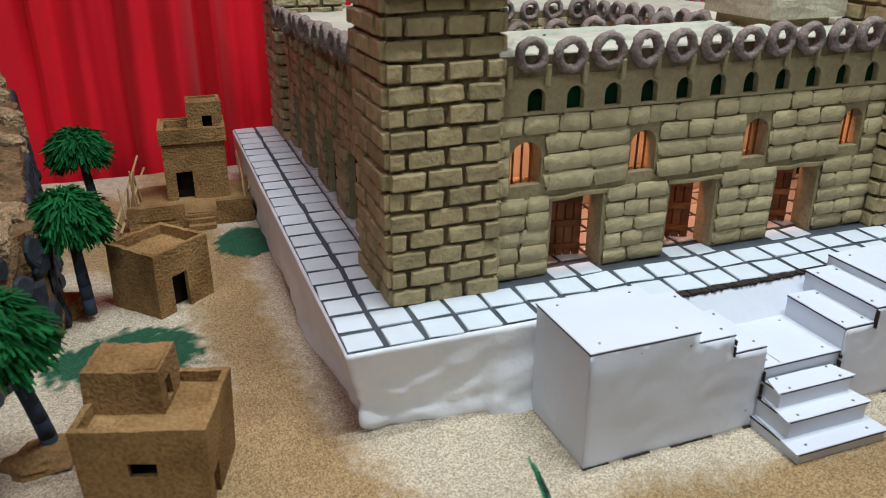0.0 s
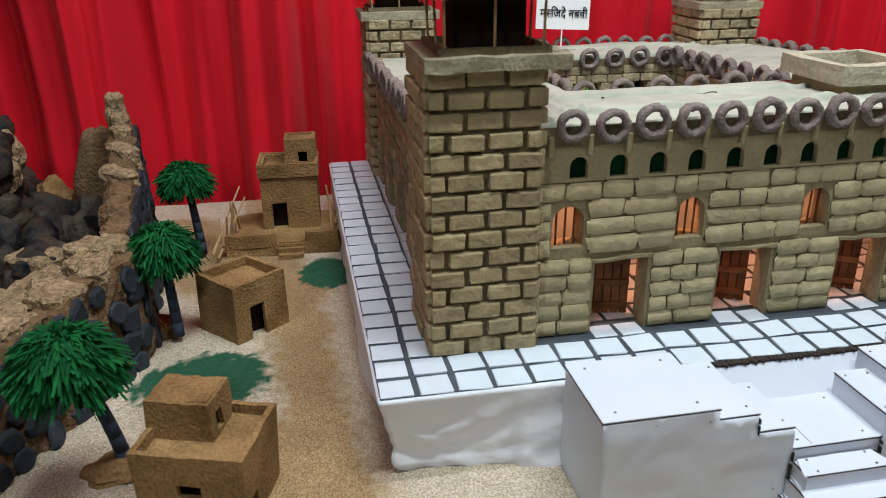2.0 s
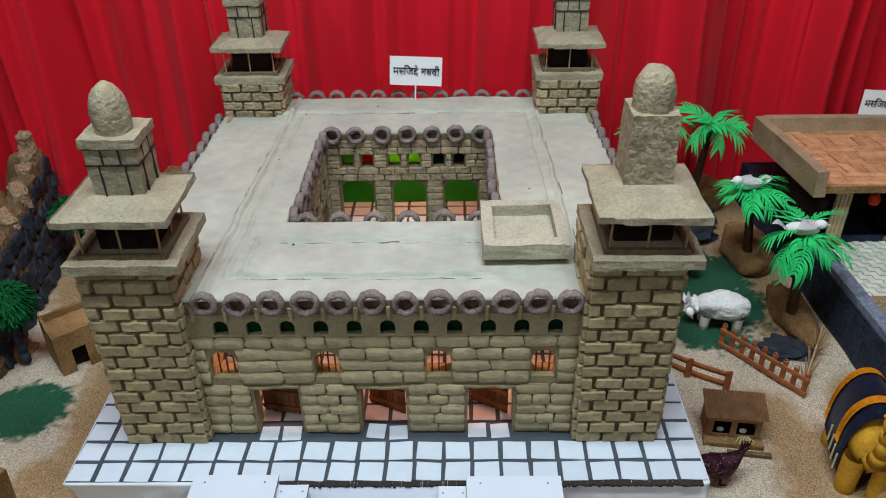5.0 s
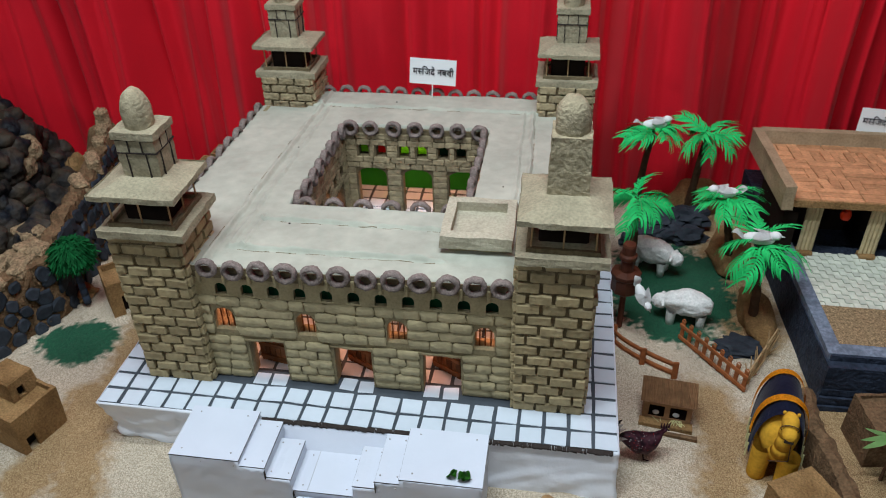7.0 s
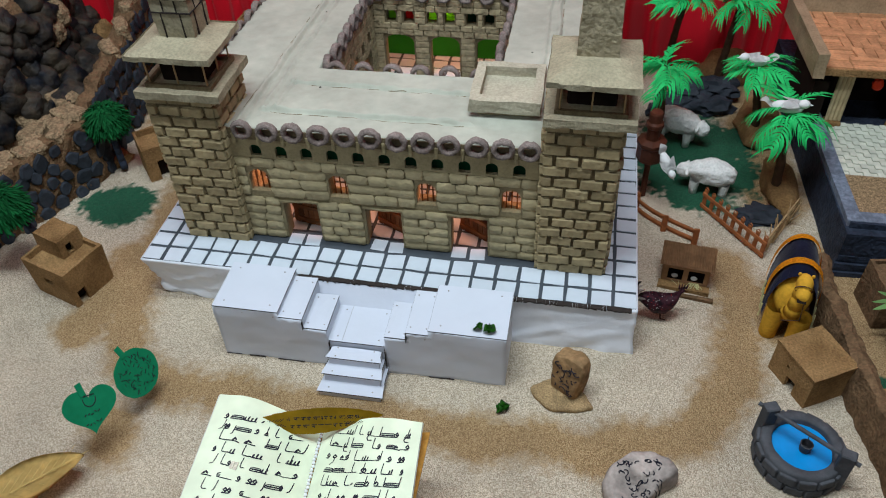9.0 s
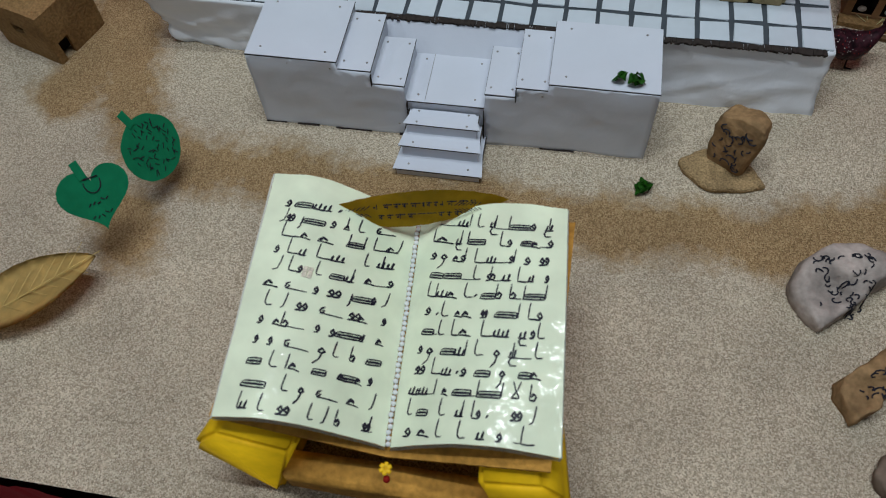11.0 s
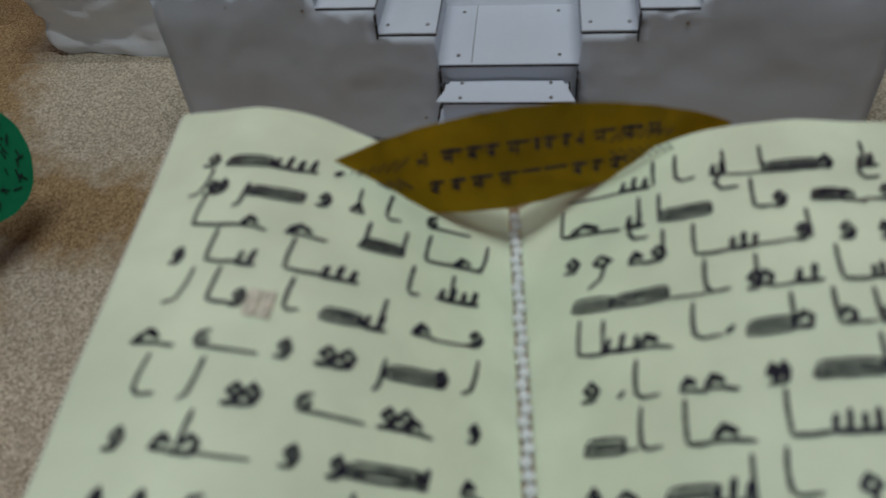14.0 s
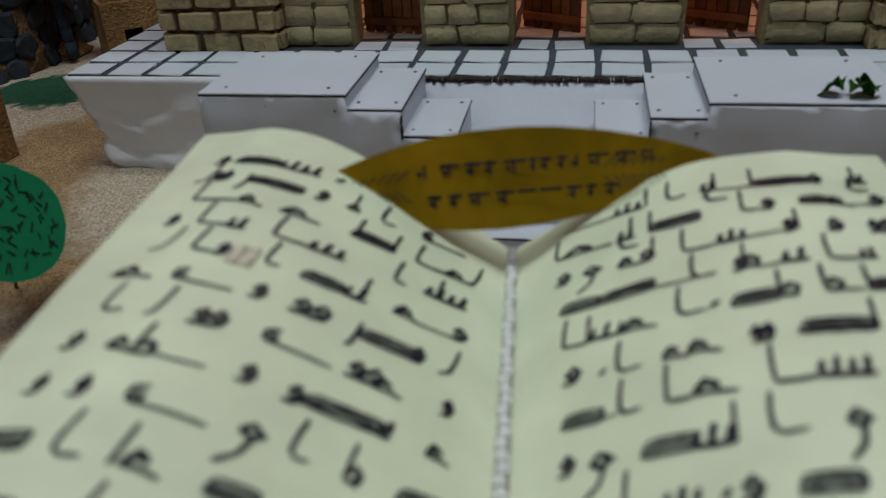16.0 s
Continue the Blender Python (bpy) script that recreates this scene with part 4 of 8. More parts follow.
build_tower(0.0685, 0.077, 0.433, "flr", "capped", 1, 0.139, 0.1285, 0.0735, 0.067, 0.1405, 0.146)
build_tower(0.7365, 0.075, 0.435, "fl", "round", 2, 0.806, 0.1335, 0.0705, 0.0735, 0.808, 0.157)
build_tower(0.081, 0.785, 0.408, "", "capped", 3, 0.1435, 0.842, 0.0725, 0.058, 0.1415, 0.85)
build_tower(0.738, 0.785, 0.408, "", "capped", 4, 0.8, 0.845, 0.069, 0.06, 0.8045, 0.864)


def text_mesh(body, size, depth=0.0006):
    cu = bpy.data.curves.new("writing", "FONT")
    cu.body, cu.size, cu.extrude = body, size, depth
    cu.align_x, cu.align_y = "CENTER", "CENTER"
    ob = bpy.data.objects.new("writing", cu)
    scene.collection.objects.link(ob)
    me = bpy.data.meshes.new_from_object(ob.evaluated_get(bpy.context.evaluated_depsgraph_get()))
    me.name = "writing"
    bpy.data.objects.remove(ob)
    me.materials.clear()
    return me


def build_sign(name, m, words=("\u092e", "\u0938", "\u093f\u091c\u0926\u0947 \u0928\u092c\u0935\u0940")):
    root = thing(name, "small white card sign with black handwriting on a stick", "sign", m)
    bm = cut(bm_box(-0.056, 0.056, -0.0006, 0.0006, -0.031, 0.031), 4)
    for v in bm.verts:
        v.co.y += 0.0006 * math.sin(v.co.x * 40)
    card = part("card", bm, "card", root)
    # the second letter is written in its half form, without its upright
    bm, x = bmesh.new(), 0.0
    for k, w in enumerate(words):
        b2 = bmesh.new()
        b2.from_mesh(text_mesh(w, 0.0205))
        lo, hi = min(v.co.x for v in b2.verts), max(v.co.x for v in b2.verts)
        if k == 1:
            cutx = hi - 0.24 * (hi - lo)
            bmesh.ops.bisect_plane(b2, geom=b2.verts[:] + b2.edges[:] + b2.faces[:], plane_co=(cutx, 0, 0), plane_no=(1, 0, 0), clear_outer=True)
            hi = cutx
        for v in b2.verts:
            v.co.x += x - lo
        x += hi - lo - 0.0003
        tmp = bpy.data.meshes.new("letter")
        b2.to_mesh(tmp)
        b2.free()
        bm.from_mesh(tmp)
        bpy.data.meshes.remove(tmp)
    for v in bm.verts:
        v.co.x -= x / 2
    part("writing", bm, "ink", card, "black writing").matrix_basis = pose(0.001, -0.0022, -0.001, 90, 0, 0) @ Matrix.Diagonal((1.0, 1.15, 1.0, 1))
    bm = bmesh.new()
    tube(bm, (0, 0.002, -0.029), (0, 0.002, -0.075), 0.0015, n=6)
    part("stick", bm, "card", root, "thin white stick")
    return root


build_sign("sign", pose(0.482, 0.868, 0.388, -6, 3, 0))


# ---- the open book on its stand ----
from mathutils import bvhtree

M["page"] = material("cream_laminated_page", (0.75, 0.825, 0.615), 0.55, 0.12, 24, 0.25, 22, fine=0.02, spec=0.2, coat=0.5, dist=0.004, ripple=(60, 42, 50))
M["page_edge"] = material("page_edge", (0.72, 0.73, 0.66), 0.6, 0.15, 300, 0.6, 500)
M["faded"] = material("faded_pink_print", (0.63, 0.58, 0.47), 0.6, 0.35, 260, 0.0)
M["marker"] = material("blue_black_marker", (0.024, 0.024, 0.034), 0.4, 0.5, 200, 0.0)
M["yellow"] = material("yellow_paint", (0.9, 0.53, 0.01), 0.5, 0.12, 20, 0.2, 90, fine=0.06)
M["brown_foam"] = material("orange_brown_foam", (0.5, 0.25, 0.05), 0.8, 0.25, 40, 0.6, 160, fine=0.15)
M["bead"] = material("pearl_bead", (0.75, 0.76, 0.76), 0.25, 0.05, 50, 0.0)
M["dry_leaf"] = material("painted_ochre_leaf", (0.44, 0.27, 0.012), 0.42, 0.25, 25, 0.2, 90, fine=0.08)
M["pale_leaf"] = material("dry_pale_leaf", (0.66, 0.47, 0.17), 0.6, 0.25, 20, 0.3, 90, fine=0.1)
M["mud_dark"] = material("dark_coir_mud", (0.15, 0.09, 0.048), 0.95, 0.35, 40, 1.0, 180, fine=0.3, dist=0.005)
M["green_paper"] = material("green_paint_paper", (0.009, 0.19, 0.085), 0.6, 0.15, 25, 0.2, 120, fine=0.05)

SPX = 0.463


def spine_x(y):
    return 0.459 + 0.0155 * (-0.333 - y) / 0.24


def page_z(x, y):
    s = (spine_x(y) - x) / 0.15
    if s >= 0:
        z = 0.121 + 0.062 * math.sin(math.pi / 2 * min(1.0, s / 0.77) ** 1.1) - 0.02 * max(0, s - 0.77)
    else:
        s = -s
        z = 0.121 + 0.055 * math.sin(math.pi / 2 * min(1.0, s / 0.78)) - 0.008 * max(0.0, s - 0.78) - 0.018 * max(0.0, s - 0.3) * max(0.0, (-0.42 - y)) / 0.15
    return z + 0.0012 * noise.noise(Vector((x * 40, y * 25, 1)))


def page_edge_x(side, y):
    t = (y + 0.326) / -0.26
    return (0.3105 + 0.0175 * t) if side < 0 else (0.6125 + 0.0175 * t)


def book_y(v, x):
    f = (x - SPX) / 0.15
    return -0.325 - 0.2475 * v + (0.0135 * f if f < 0 else 0.003 * f) * v


# one string per written line: each sign is its start along the line, its kind and its width, both in hundredths of the line
LEFT_ROWS = [
    "12o5 20=15 35w15 54.4",
    "8J5 13O7 25f3 27=18 49o4 59A5 70l5 83e15",
    "10L17 26v9 40v13 63|1 62=13 74|2 82L10 91v10 98J4",
    "4o4 16L10 25w7 40L11 50w12 76l4 85w14 89|1",
    "4J6 18L8 25o4 40l5 51=11 62w8 65J3 77v9 85-10 94o5",
    "-4v15 16e19 39o4 50O10 67f2 69=16 83o4 92J4",
    "-1l8 14J3 26O9 45e19 67O9 74v9 93o3",
    "-6o5 8v9 15b6 20-15 42o4 54o4 58=20 77w4 90v7",
    "-8o4 5o4 19e21 45y7 58l5 71b4 84=12",
    "-12=13 8l8 22|1 24v10 43=11 63v8 64=14 77v6 87o3",
    "-15=22 20l6 33y5 48e18 72v10 90J3",
    "-16L4 -15w8 2l6 18O10 43l5 54J3 64b4 86O6 91l4",
]
RIGHT_ROWS = [
    "7-18 23w10 33|2 40l6 50w5 51s7 54|1 55-12 65|1 65=17 82o4 93w7 96|1 93s6",
    "3L7 5v17 23w6 27|1 24s6 33|1 33=15 60L5 65o4 76=9 84v8 91-7 96o5",
    "2o5 10y7 22v7 28o5 32|1 41L10 50w9 58-10 68o4 72|1 80o5 92O7",
    "3=12 15=16 31-12 41l7 52o4 55b4 58-8 64w8 77L9 85w5 98o3",
    "3L9 10|1 10w12 20v10 35l8 43.4 49=12 61b5 72b5 76-6 83|1 83=17 100|1",
    "2o5 12.3 17l7 29v7 35v9 51O5 62=18 80|2 89L7 95o5",
    "1=11 11-5 16l6 28L7 34v11 53L10 62w14 83w7 84s7 92o4 98l6",
    "-1o4 6y7 20=13 31w11 41|1 49l8 64y6 77w7 80|1 83-13 78s7 98l7",
    "-2O9 14L9 22w10 35.3 39o5 51=13 71y5 87=10 96v10",
    "-6w10 3w10 12-6 18|1 25v6 34=16 48-7 55|1 55=20 75|1 83X8 98b6",
    "-5l5 4=10 24l6 38w8 44|1 53L4 56o4 65.2 85O9 101J4",
    "-7o7 6v12 23l6 42l8 58w8 75o5 90-6 96L12",
]


def sign_strokes(kind, w):
    """Pen strokes of one written sign: points (along, up) and pen width; up in letter heights above the base line, along from 0 to 1."""
    if kind == "o":
        return [([(0.0, -0.05), (0.7, 0.0), (0.95, 0.45), (0.6, 0.95), (0.25, 0.55), (0.5, 0.3), (0.9, 0.3)], 0.34)]
    if kind == "O":
        return [([(0.0, -0.1), (0.35, 0.0), (0.5, 0.5), (0.3, 0.95), (0.1, 0.5), (0.45, 0.2)], 0.36), ([(0.45, -0.1), (0.9, 0.05), (1.0, 0.6), (0.8, 1.0), (0.6, 0.5), (0.9, 0.25)], 0.36)]
    if kind == "=":
        return [([(0.0, 0.0), (0.5, -0.02), (1.0, 0.0)], 0.28), ([(0.1, 0.66), (0.5, 0.72), (0.99, 0.7)], 0.24), ([(0.0, 0.0), (0.1, 0.66)], 0.2), ([(1.0, -0.02), (0.99, 0.72)], 0.28), ([(0.09, 0.31), (0.55, 0.36), (0.97, 0.34)], 0.36)]
    if kind == "w":
        n = max(2, round(w / 0.0042))
        return [([(0.0, 0.05), (0.5, 0.0), (1.0, 0.02)], 0.34)] + [([((k + 0.35) / n, 0.05), ((k + 0.6) / n, 0.8 + 0.2 * (k % 2))], 0.34) for k in range(n)]
    if kind == "v":
        return [([(0.0, 0.05), (0.5, 0.05), (1.0, -0.12)], 0.26), ([(0.15, 0.2), (0.3, 0.72), (0.6, 0.3)], 0.42), ([(0.05, 0.15), (0.18, 0.6)], 0.25)]
    if kind == "L":
        return [([(0.03, 2.15), (0.0, 1.2), (0.02, 0.1)], 0.22), ([(0.0, 0.06), (0.5, -0.02), (1.0, 0.04)], 0.27)]
    if kind == "l":
        return [([(0.12, 2.1), (0.05, 1.1), (0.08, 0.3), (0.35, 0.0), (1.0, 0.1)], 0.23)]
    if kind == "J":
        return [([(0.95, 2.0), (0.9, 0.9), (0.7, 0.05), (0.0, -0.22)], 0.22)]
    if kind == "|":
        return [([(0.5, 2.0), (0.4, 1.0), (0.45, 0.02)], 0.22)]
    if kind == "A":
        return [([(0.4, 2.0), (0.45, 1.0), (0.5, 0.2)], 0.2), ([(0.1, 0.0), (0.5, 0.75), (0.9, 0.0), (0.2, 0.05)], 0.26)]
    if kind == "f":
        return [([(0.8, 0.95), (0.7, 0.2), (0.6, -0.6), (0.0, -0.95)], 0.24)]
    if kind == "e":
        return [([(0.2, 0.95), (0.05, 0.75), (0.03, 0.3), (0.14, 0.12), (0.2, 0.5), (0.1, 0.5)], 0.3), ([(0.04, 0.05), (0.5, 0.02), (1.0, -0.06)], 0.22)]
    if kind == "y":
        return [([(0.2, 0.3), (0.55, 0.8), (1.0, 0.4), (0.6, 0.15), (0.2, 0.3)], 0.36), ([(0.75, 0.3), (0.55, -0.7), (0.0, -1.35)], 0.26)]
    if kind == "s":
        return [([(0.3, 0.1), (0.03, -0.5), (0.3, -1.0), (1.0, -0.95)], 0.26)]
    if kind == "b":
        return [([(0.1, 2.0), (0.08, 1.0), (0.1, 0.1)], 0.22), ([(0.1, 0.05), (0.8, 0.0), (0.95, 0.5), (0.5, 0.85), (0.3, 0.35)], 0.34)]
    if kind == "X":
        return [([(0.05, 2.1), (0.4, 1.0), (0.9, 0.1)], 0.22), ([(0.85, 2.1), (0.6, 1.0), (0.1, 0.0)], 0.22), ([(0.1, 0.0), (0.9, 0.05)], 0.26)]
    if kind == "-":
        return [([(0.0, 0.0), (0.5, -0.03), (1.0, 0.02)], 0.18)]
    return [([(0.2, 0.1), (0.8, 0.5)], 0.34)]


def write_line(bm, line, side, r, rng):
    """Lays the strokes of one written line on the page as flat ribbons of ink."""
    if side < 0:
        ax, ay, ex, ey = 0.3179 + 0.00445 * r - 0.00003 * r * r, -0.3618 - 0.0179 * r - 0.00013 * r * r, 0.4408 + 0.00214 * r, -0.335 - 0.0196 * r - 0.0001 * r * r
        bow = -0.0124 + 0.00134 * r - 0.000038 * r * r
    else:
        ax, ay, ex, ey = 0.4747 + 0.0018 * r, -0.3339 - 0.0219 * r + 0.0001 * r * r, 0.6009 - 0.0003 * r, -0.3526 - 0.0192 * r
        bow = -0.0106 + 0.00094 * r - 0.00002 * r * r
    unit = 0.0076
    lift = 0.0004
    for token in line.split():
        k = next(i for i, c in enumerate(token) if i and not c.isdigit())
        start, kind, width = int(token[:k]) / 100, token[k], int(token[k + 1:]) / 100
        dy = rng.uniform(-0.08, 0.08)
        for pts, pen in sign_strokes(kind, width * (ex - ax)):
            path = []
            for u, h in pts:
                f = start + width * u
                hh = (h + dy) * unit + rng.uniform(-0.0002, 0.0002)
                x = ax + (ex - ax) * f + 0.05 * hh
                path.append(Vector((x, ay + (ey - ay) * f + bow * 4 * f * (1 - f) + hh)))
            fine = []
            for a, b in zip(path, path[1:]):
                n = max(1, int((b - a).length / 0.0016))
                fine += [a.lerp(b, i / n) for i in range(n)]
            fine.append(path[-1])
            lift += 0.000012
            rows = []
            for i, p in enumerate(fine):
                d = (fine[min(i + 1, len(fine) - 1)] - fine[max(i - 1, 0)]).normalized()
                side_ = Vector((-d.y, d.x))
                edge = min(1.0, 0.55 + 0.45 * min(i, len(fine) - 1 - i))
                q = 0.8 * pen * unit / 2 * edge * (1 + 0.3 * noise.noise(Vector((p.x * 300, p.y * 300, 3))))
                rows.append([bm.verts.new((v.x, v.y, page_z(v.x, v.y) + lift)) for v in (p - side_ * q, p + side_ * q)])
            for a, b in zip(rows, rows[1:]):
                bm.faces.new((a[0], a[1], b[1], b[0]))


def build_book():
    root = thing("open_book", "open spiral-bound book with laminated cream pages, on a yellow stand", "book")
    for side in (-1, 1):
        bm = bmesh.new()
        nu, nv = 26, 30
        top, low = [], []
        for j in range(nv + 1):
            a, b = [], []
            for i in range(nu + 1):
                u = (i / nu) ** 1.3
                v = j / nv
                y = book_y(v, SPX)
                x = spine_x(y) + side * 0.0025
                x = x + (page_edge_x(side, y) - x) * u
                y = book_y(v, x)
                z = page_z(x, y)
                a.append(bm.verts.new((x, y, z)))
                b.append(bm.verts.new((x - side * 0.004 * u, y - 0.002 * (1 - 2 * v), 0.113 + (0.05 if side < 0 else 0.04) * u)))
            top.append(a)
            low.append(b)
        for j in range(nv):
            for i in range(nu):
                bm.faces.new((top[j][i], top[j][i + 1], top[j + 1][i + 1], top[j + 1][i]))
        page = part("page", bm, "page", root, "glossy cream page with black handwriting", smooth=True)
        bm = bmesh.new()

        def strip(a, b):
            va = [[bm.verts.new(p.co) for p in row] for row in (a, b)]
            for i in range(len(a) - 1):
                bm.faces.new((va[0][i], va[0][i + 1], va[1][i + 1], va[1][i]))

        # the block of leaves under the page: its outer edges in a few uneven layers
        def layer(k):
            f = k / 5
            off = 0.0012 * (k % 2)
            t = []
            for j in range(nv + 1):
                v = j / nv
                x = page_edge_x(side, book_y(v, SPX + side * 0.15))
                y = book_y(v, x)
                z = page_z(x, y) - 0.0006
                zb = z - 0.009
                t.append(Vector((x + side * (off + 0.0005 + (0.004 if side < 0 else -0.002) * f), y, z + (zb - z) * f)))
            return t
        for k in range(5):
            a, b = layer(k), layer(k + 1)
            va = [bm.verts.new(p) for p in a]
            vb = [bm.verts.new(p) for p in b]
            for i in range(nv):
                bm.faces.new((va[i], va[i + 1], vb[i + 1], vb[i]))
        for j, vv in ((0, 0.0), (nv, 1.0)):
            for k in range(4):
                va, vb = [], []
                for i in range(nu + 1):
                    u = (i / nu) ** 1.3
                    x = spine_x(book_y(vv, SPX)) + side * 0.0025
                    x = x + (page_edge_x(side, book_y(vv, x)) - x) * u
                    y = book_y(vv, x) + (0.0004 + 0.0008 * (k % 2)) * (1 if j == 0 else -1)
                    z = page_z(x, y) - 0.0006
                    zb = z - 0.006
                    va.append(bm.verts.new((x, y, z + (zb - z) * k / 4)))
                    vb.append(bm.verts.new((x, y, z + (zb - z) * (k + 1) / 4)))
                for i in range(nu):
                    bm.faces.new((va[i], va[i + 1], vb[i + 1], vb[i]))
        part("leaves", bm, "page_edge", root, "white page edges")
        # cover board
        bm = bmesh.new()
        e = page_edge_x(side, -0.45) + side * 0.001
        zi, zo = 0.1105, 0.1125 + (0.05 if side < 0 else 0.04)
        vs = [bm.verts.new(p) for p in ((SPX + 0.01, -0.578, zi), (e, -0.58, zo), (e, -0.325, zo), (SPX, -0.325, zi), (SPX + 0.01, -0.578, zi - 0.003), (e, -0.58, zo - 0.003), (e, -0.325, zo - 0.003), (SPX, -0.325, zi - 0.003))]
        for q in ((0, 1, 2, 3), (7, 6, 5, 4), (0, 4, 5, 1), (1, 5, 6, 2), (2, 6, 7, 3), (3, 7, 4, 0)):
            bm.faces.new([vs[i] for i in q])
        part("cover", bm, "brown_foam", root, "brown cover board")
        # writing
        rng = random.Random(side + 9)
        for r, line in enumerate(LEFT_ROWS if side < 0 else RIGHT_ROWS):
            bm = bmesh.new()
            write_line(bm, line, side, r, rng)
            part("writing_line", bm, "marker", page, "black marker writing")["kind"] = "stuff"
    # small faded square mark with dots on the written page
    bm = bmesh.new()
    for k in range(4):
        x, y = 0.369 + 0.005 * (k % 2), -0.44 + 0.006 * (k // 2)
        box(bm, x, x + 0.0046, y, y + 0.0056, page_z(x, y) - 0.001, page_z(x, y) + 0.0003)
    part("faded_mark", bm, "faded", root, "faded pinkish square mark")
    # pearl-like binding along the gutter
    bm = bmesh.new()
    bmesh.ops.create_uvsphere(bm, u_segments=8, v_segments=6, radius=0.0027)
    bead = mesh_of(bm, "binding_bead")
    bead.materials.append(M["bead"])
    bead.polygons.foreach_set("use_smooth", [True] * len(bead.polygons))
    for i in range(44):
        y = -0.333 - 0.237 * i / 43
        piece("binding_bead", bead, root, pose(spine_x(y) + 0.0006 * math.sin(i * 2.1), y, 0.1245))
    bm = bmesh.new()
    for a in range(6):
        box(bm, -0.002, 0.002, 0.0, 0.0062, -0.0015, 0.0015, 0.0008, m=pose(SPX + 0.012, -0.589, 0.112, 0, 0, 60 * a))
    part("tassel", bm, "yellow", root, "yellow thread tassel")
    bm = bmesh.new()
    bmesh.ops.create_icosphere(bm, subdivisions=2, radius=0.0035, matrix=pose(SPX + 0.014, -0.597, 0.106))
    part("tassel_bead", bm, "red_card", root, "small red bead", smooth=True)
    return root


build_book()


def prism(poly, y0, y1, bevel=0.003, pull=0.0):
    """A bar with the given outline in x, z, running from y0 to y1."""
    bm = bmesh.new()
    a = [bm.verts.new((x, y0 + 0.012 - (0.15 - z) * 0.05, z)) for x, z in poly]
    b = [bm.verts.new((x + pull * min(1.0, abs(x - 0.463) / 0.15), y1, z)) for x, z in poly]
    bm.faces.new(a)
    bm.faces.new(b[::-1])
    for i in range(len(poly)):
        j = (i + 1) % len(poly)
        bm.faces.new((a[i], b[i], b[j], a[j]))
    if bevel:
        bmesh.ops.bevel(bm, geom=bm.edges[:], offset=bevel, segments=3, affect="EDGES")
    return bm


def build_stand():
    root = thing("book_stand", "yellow painted wedge book stand on a brown foam bar", "book stand")
    part("wing", prism([(0.288, 0.105), (0.294, 0.121), (0.318, 0.15), (0.39, 0.127), (0.364, 0.05), (0.354, -0.002), (0.346, -0.002)], -0.606, -0.38, bevel=0.006, pull=0.07), "yellow", root, smooth=True)
    part("wing", prism([(0.648, 0.095), (0.641, 0.113), (0.62, 0.139), (0.56, 0.122), (0.578, 0.05), (0.592, -0.002), (0.602, -0.002)], -0.605, -0.345, bevel=0.006, pull=-0.045), "yellow", root, smooth=True)
    bm = cut(bm_box(0.366, 0.578, -0.602, -0.572, 0.028, 0.07, 0.006), 2)
    part("cross_bar", rough(bm, 0.002, 60), "brown_foam", root, "orange-brown foam bar", smooth=True)
    bm = cut(bm_box(0.4, 0.54, -0.42, -0.38, -0.002, 0.04, 0.004), 2)
    part("cross_bar", rough(bm, 0.002, 60, 2), "brown_foam", root, "orange-brown foam bar", smooth=True)


build_stand()


def leaf_blade(length, width, curl=0.0, n=22, thick=0.0006, skew=0.0):
    """A pointed leaf along x, lying in x, y; returns its mesh with thickness."""
    bm = bmesh.new()
    rows = []
    for i in range(n + 1):
        t = i / n
        w = width / 2 * (math.sin(math.pi * t ** 0.9) ** 0.8) + 0.0004
        x = (t - 0.5) * length
        rows.append([bm.verts.new((x, w * s, curl * (abs(s) ** 1.5) * w + 0.004 * math.sin(t * 5 + skew) + 0.0007 * math.sin(t * 60) * abs(s))) for s in (-1, -0.6, -0.2, 0, 0.2, 0.6, 1)])
    for a, b in zip(rows, rows[1:]):
        for i in range(6):
            bm.faces.new((a[i], b[i], b[i + 1], a[i + 1]))
    bmesh.ops.solidify(bm, geom=bm.faces[:], thickness=thick)
    return bm


def writing_bars(rows, cell, mat, parent, rng, z=0.0012):
    """Unreadable writing as plain bars: rows of (x0, x1, y)."""
    for x0, x1, y in rows:
        bm = bmesh.new()
        x = x0
        while x < x1:
            w = rng.uniform(0.6, 2.4) * cell
            if rng.random() < 0.9:
                box(bm, x, min(x + w, x1), y + cell * 0.2, y + cell * 0.5, z, z + 0.0003)
            if rng.random() < 0.85:
                box(bm, x + w * 0.1, x + w * 0.1 + cell * 0.5, y - cell * 0.5, y - cell * 0.1, z, z + 0.0003)
                box(bm, x + w * 0.4, x + w * 0.4 + cell * 0.22, y - cell * 0.8, y + cell * 0.6, z, z + 0.0003)
            x += w + cell * rng.uniform(0.2, 0.6)
        part("writing_line", bm, mat, parent, "dark writing")["kind"] = "stuff"


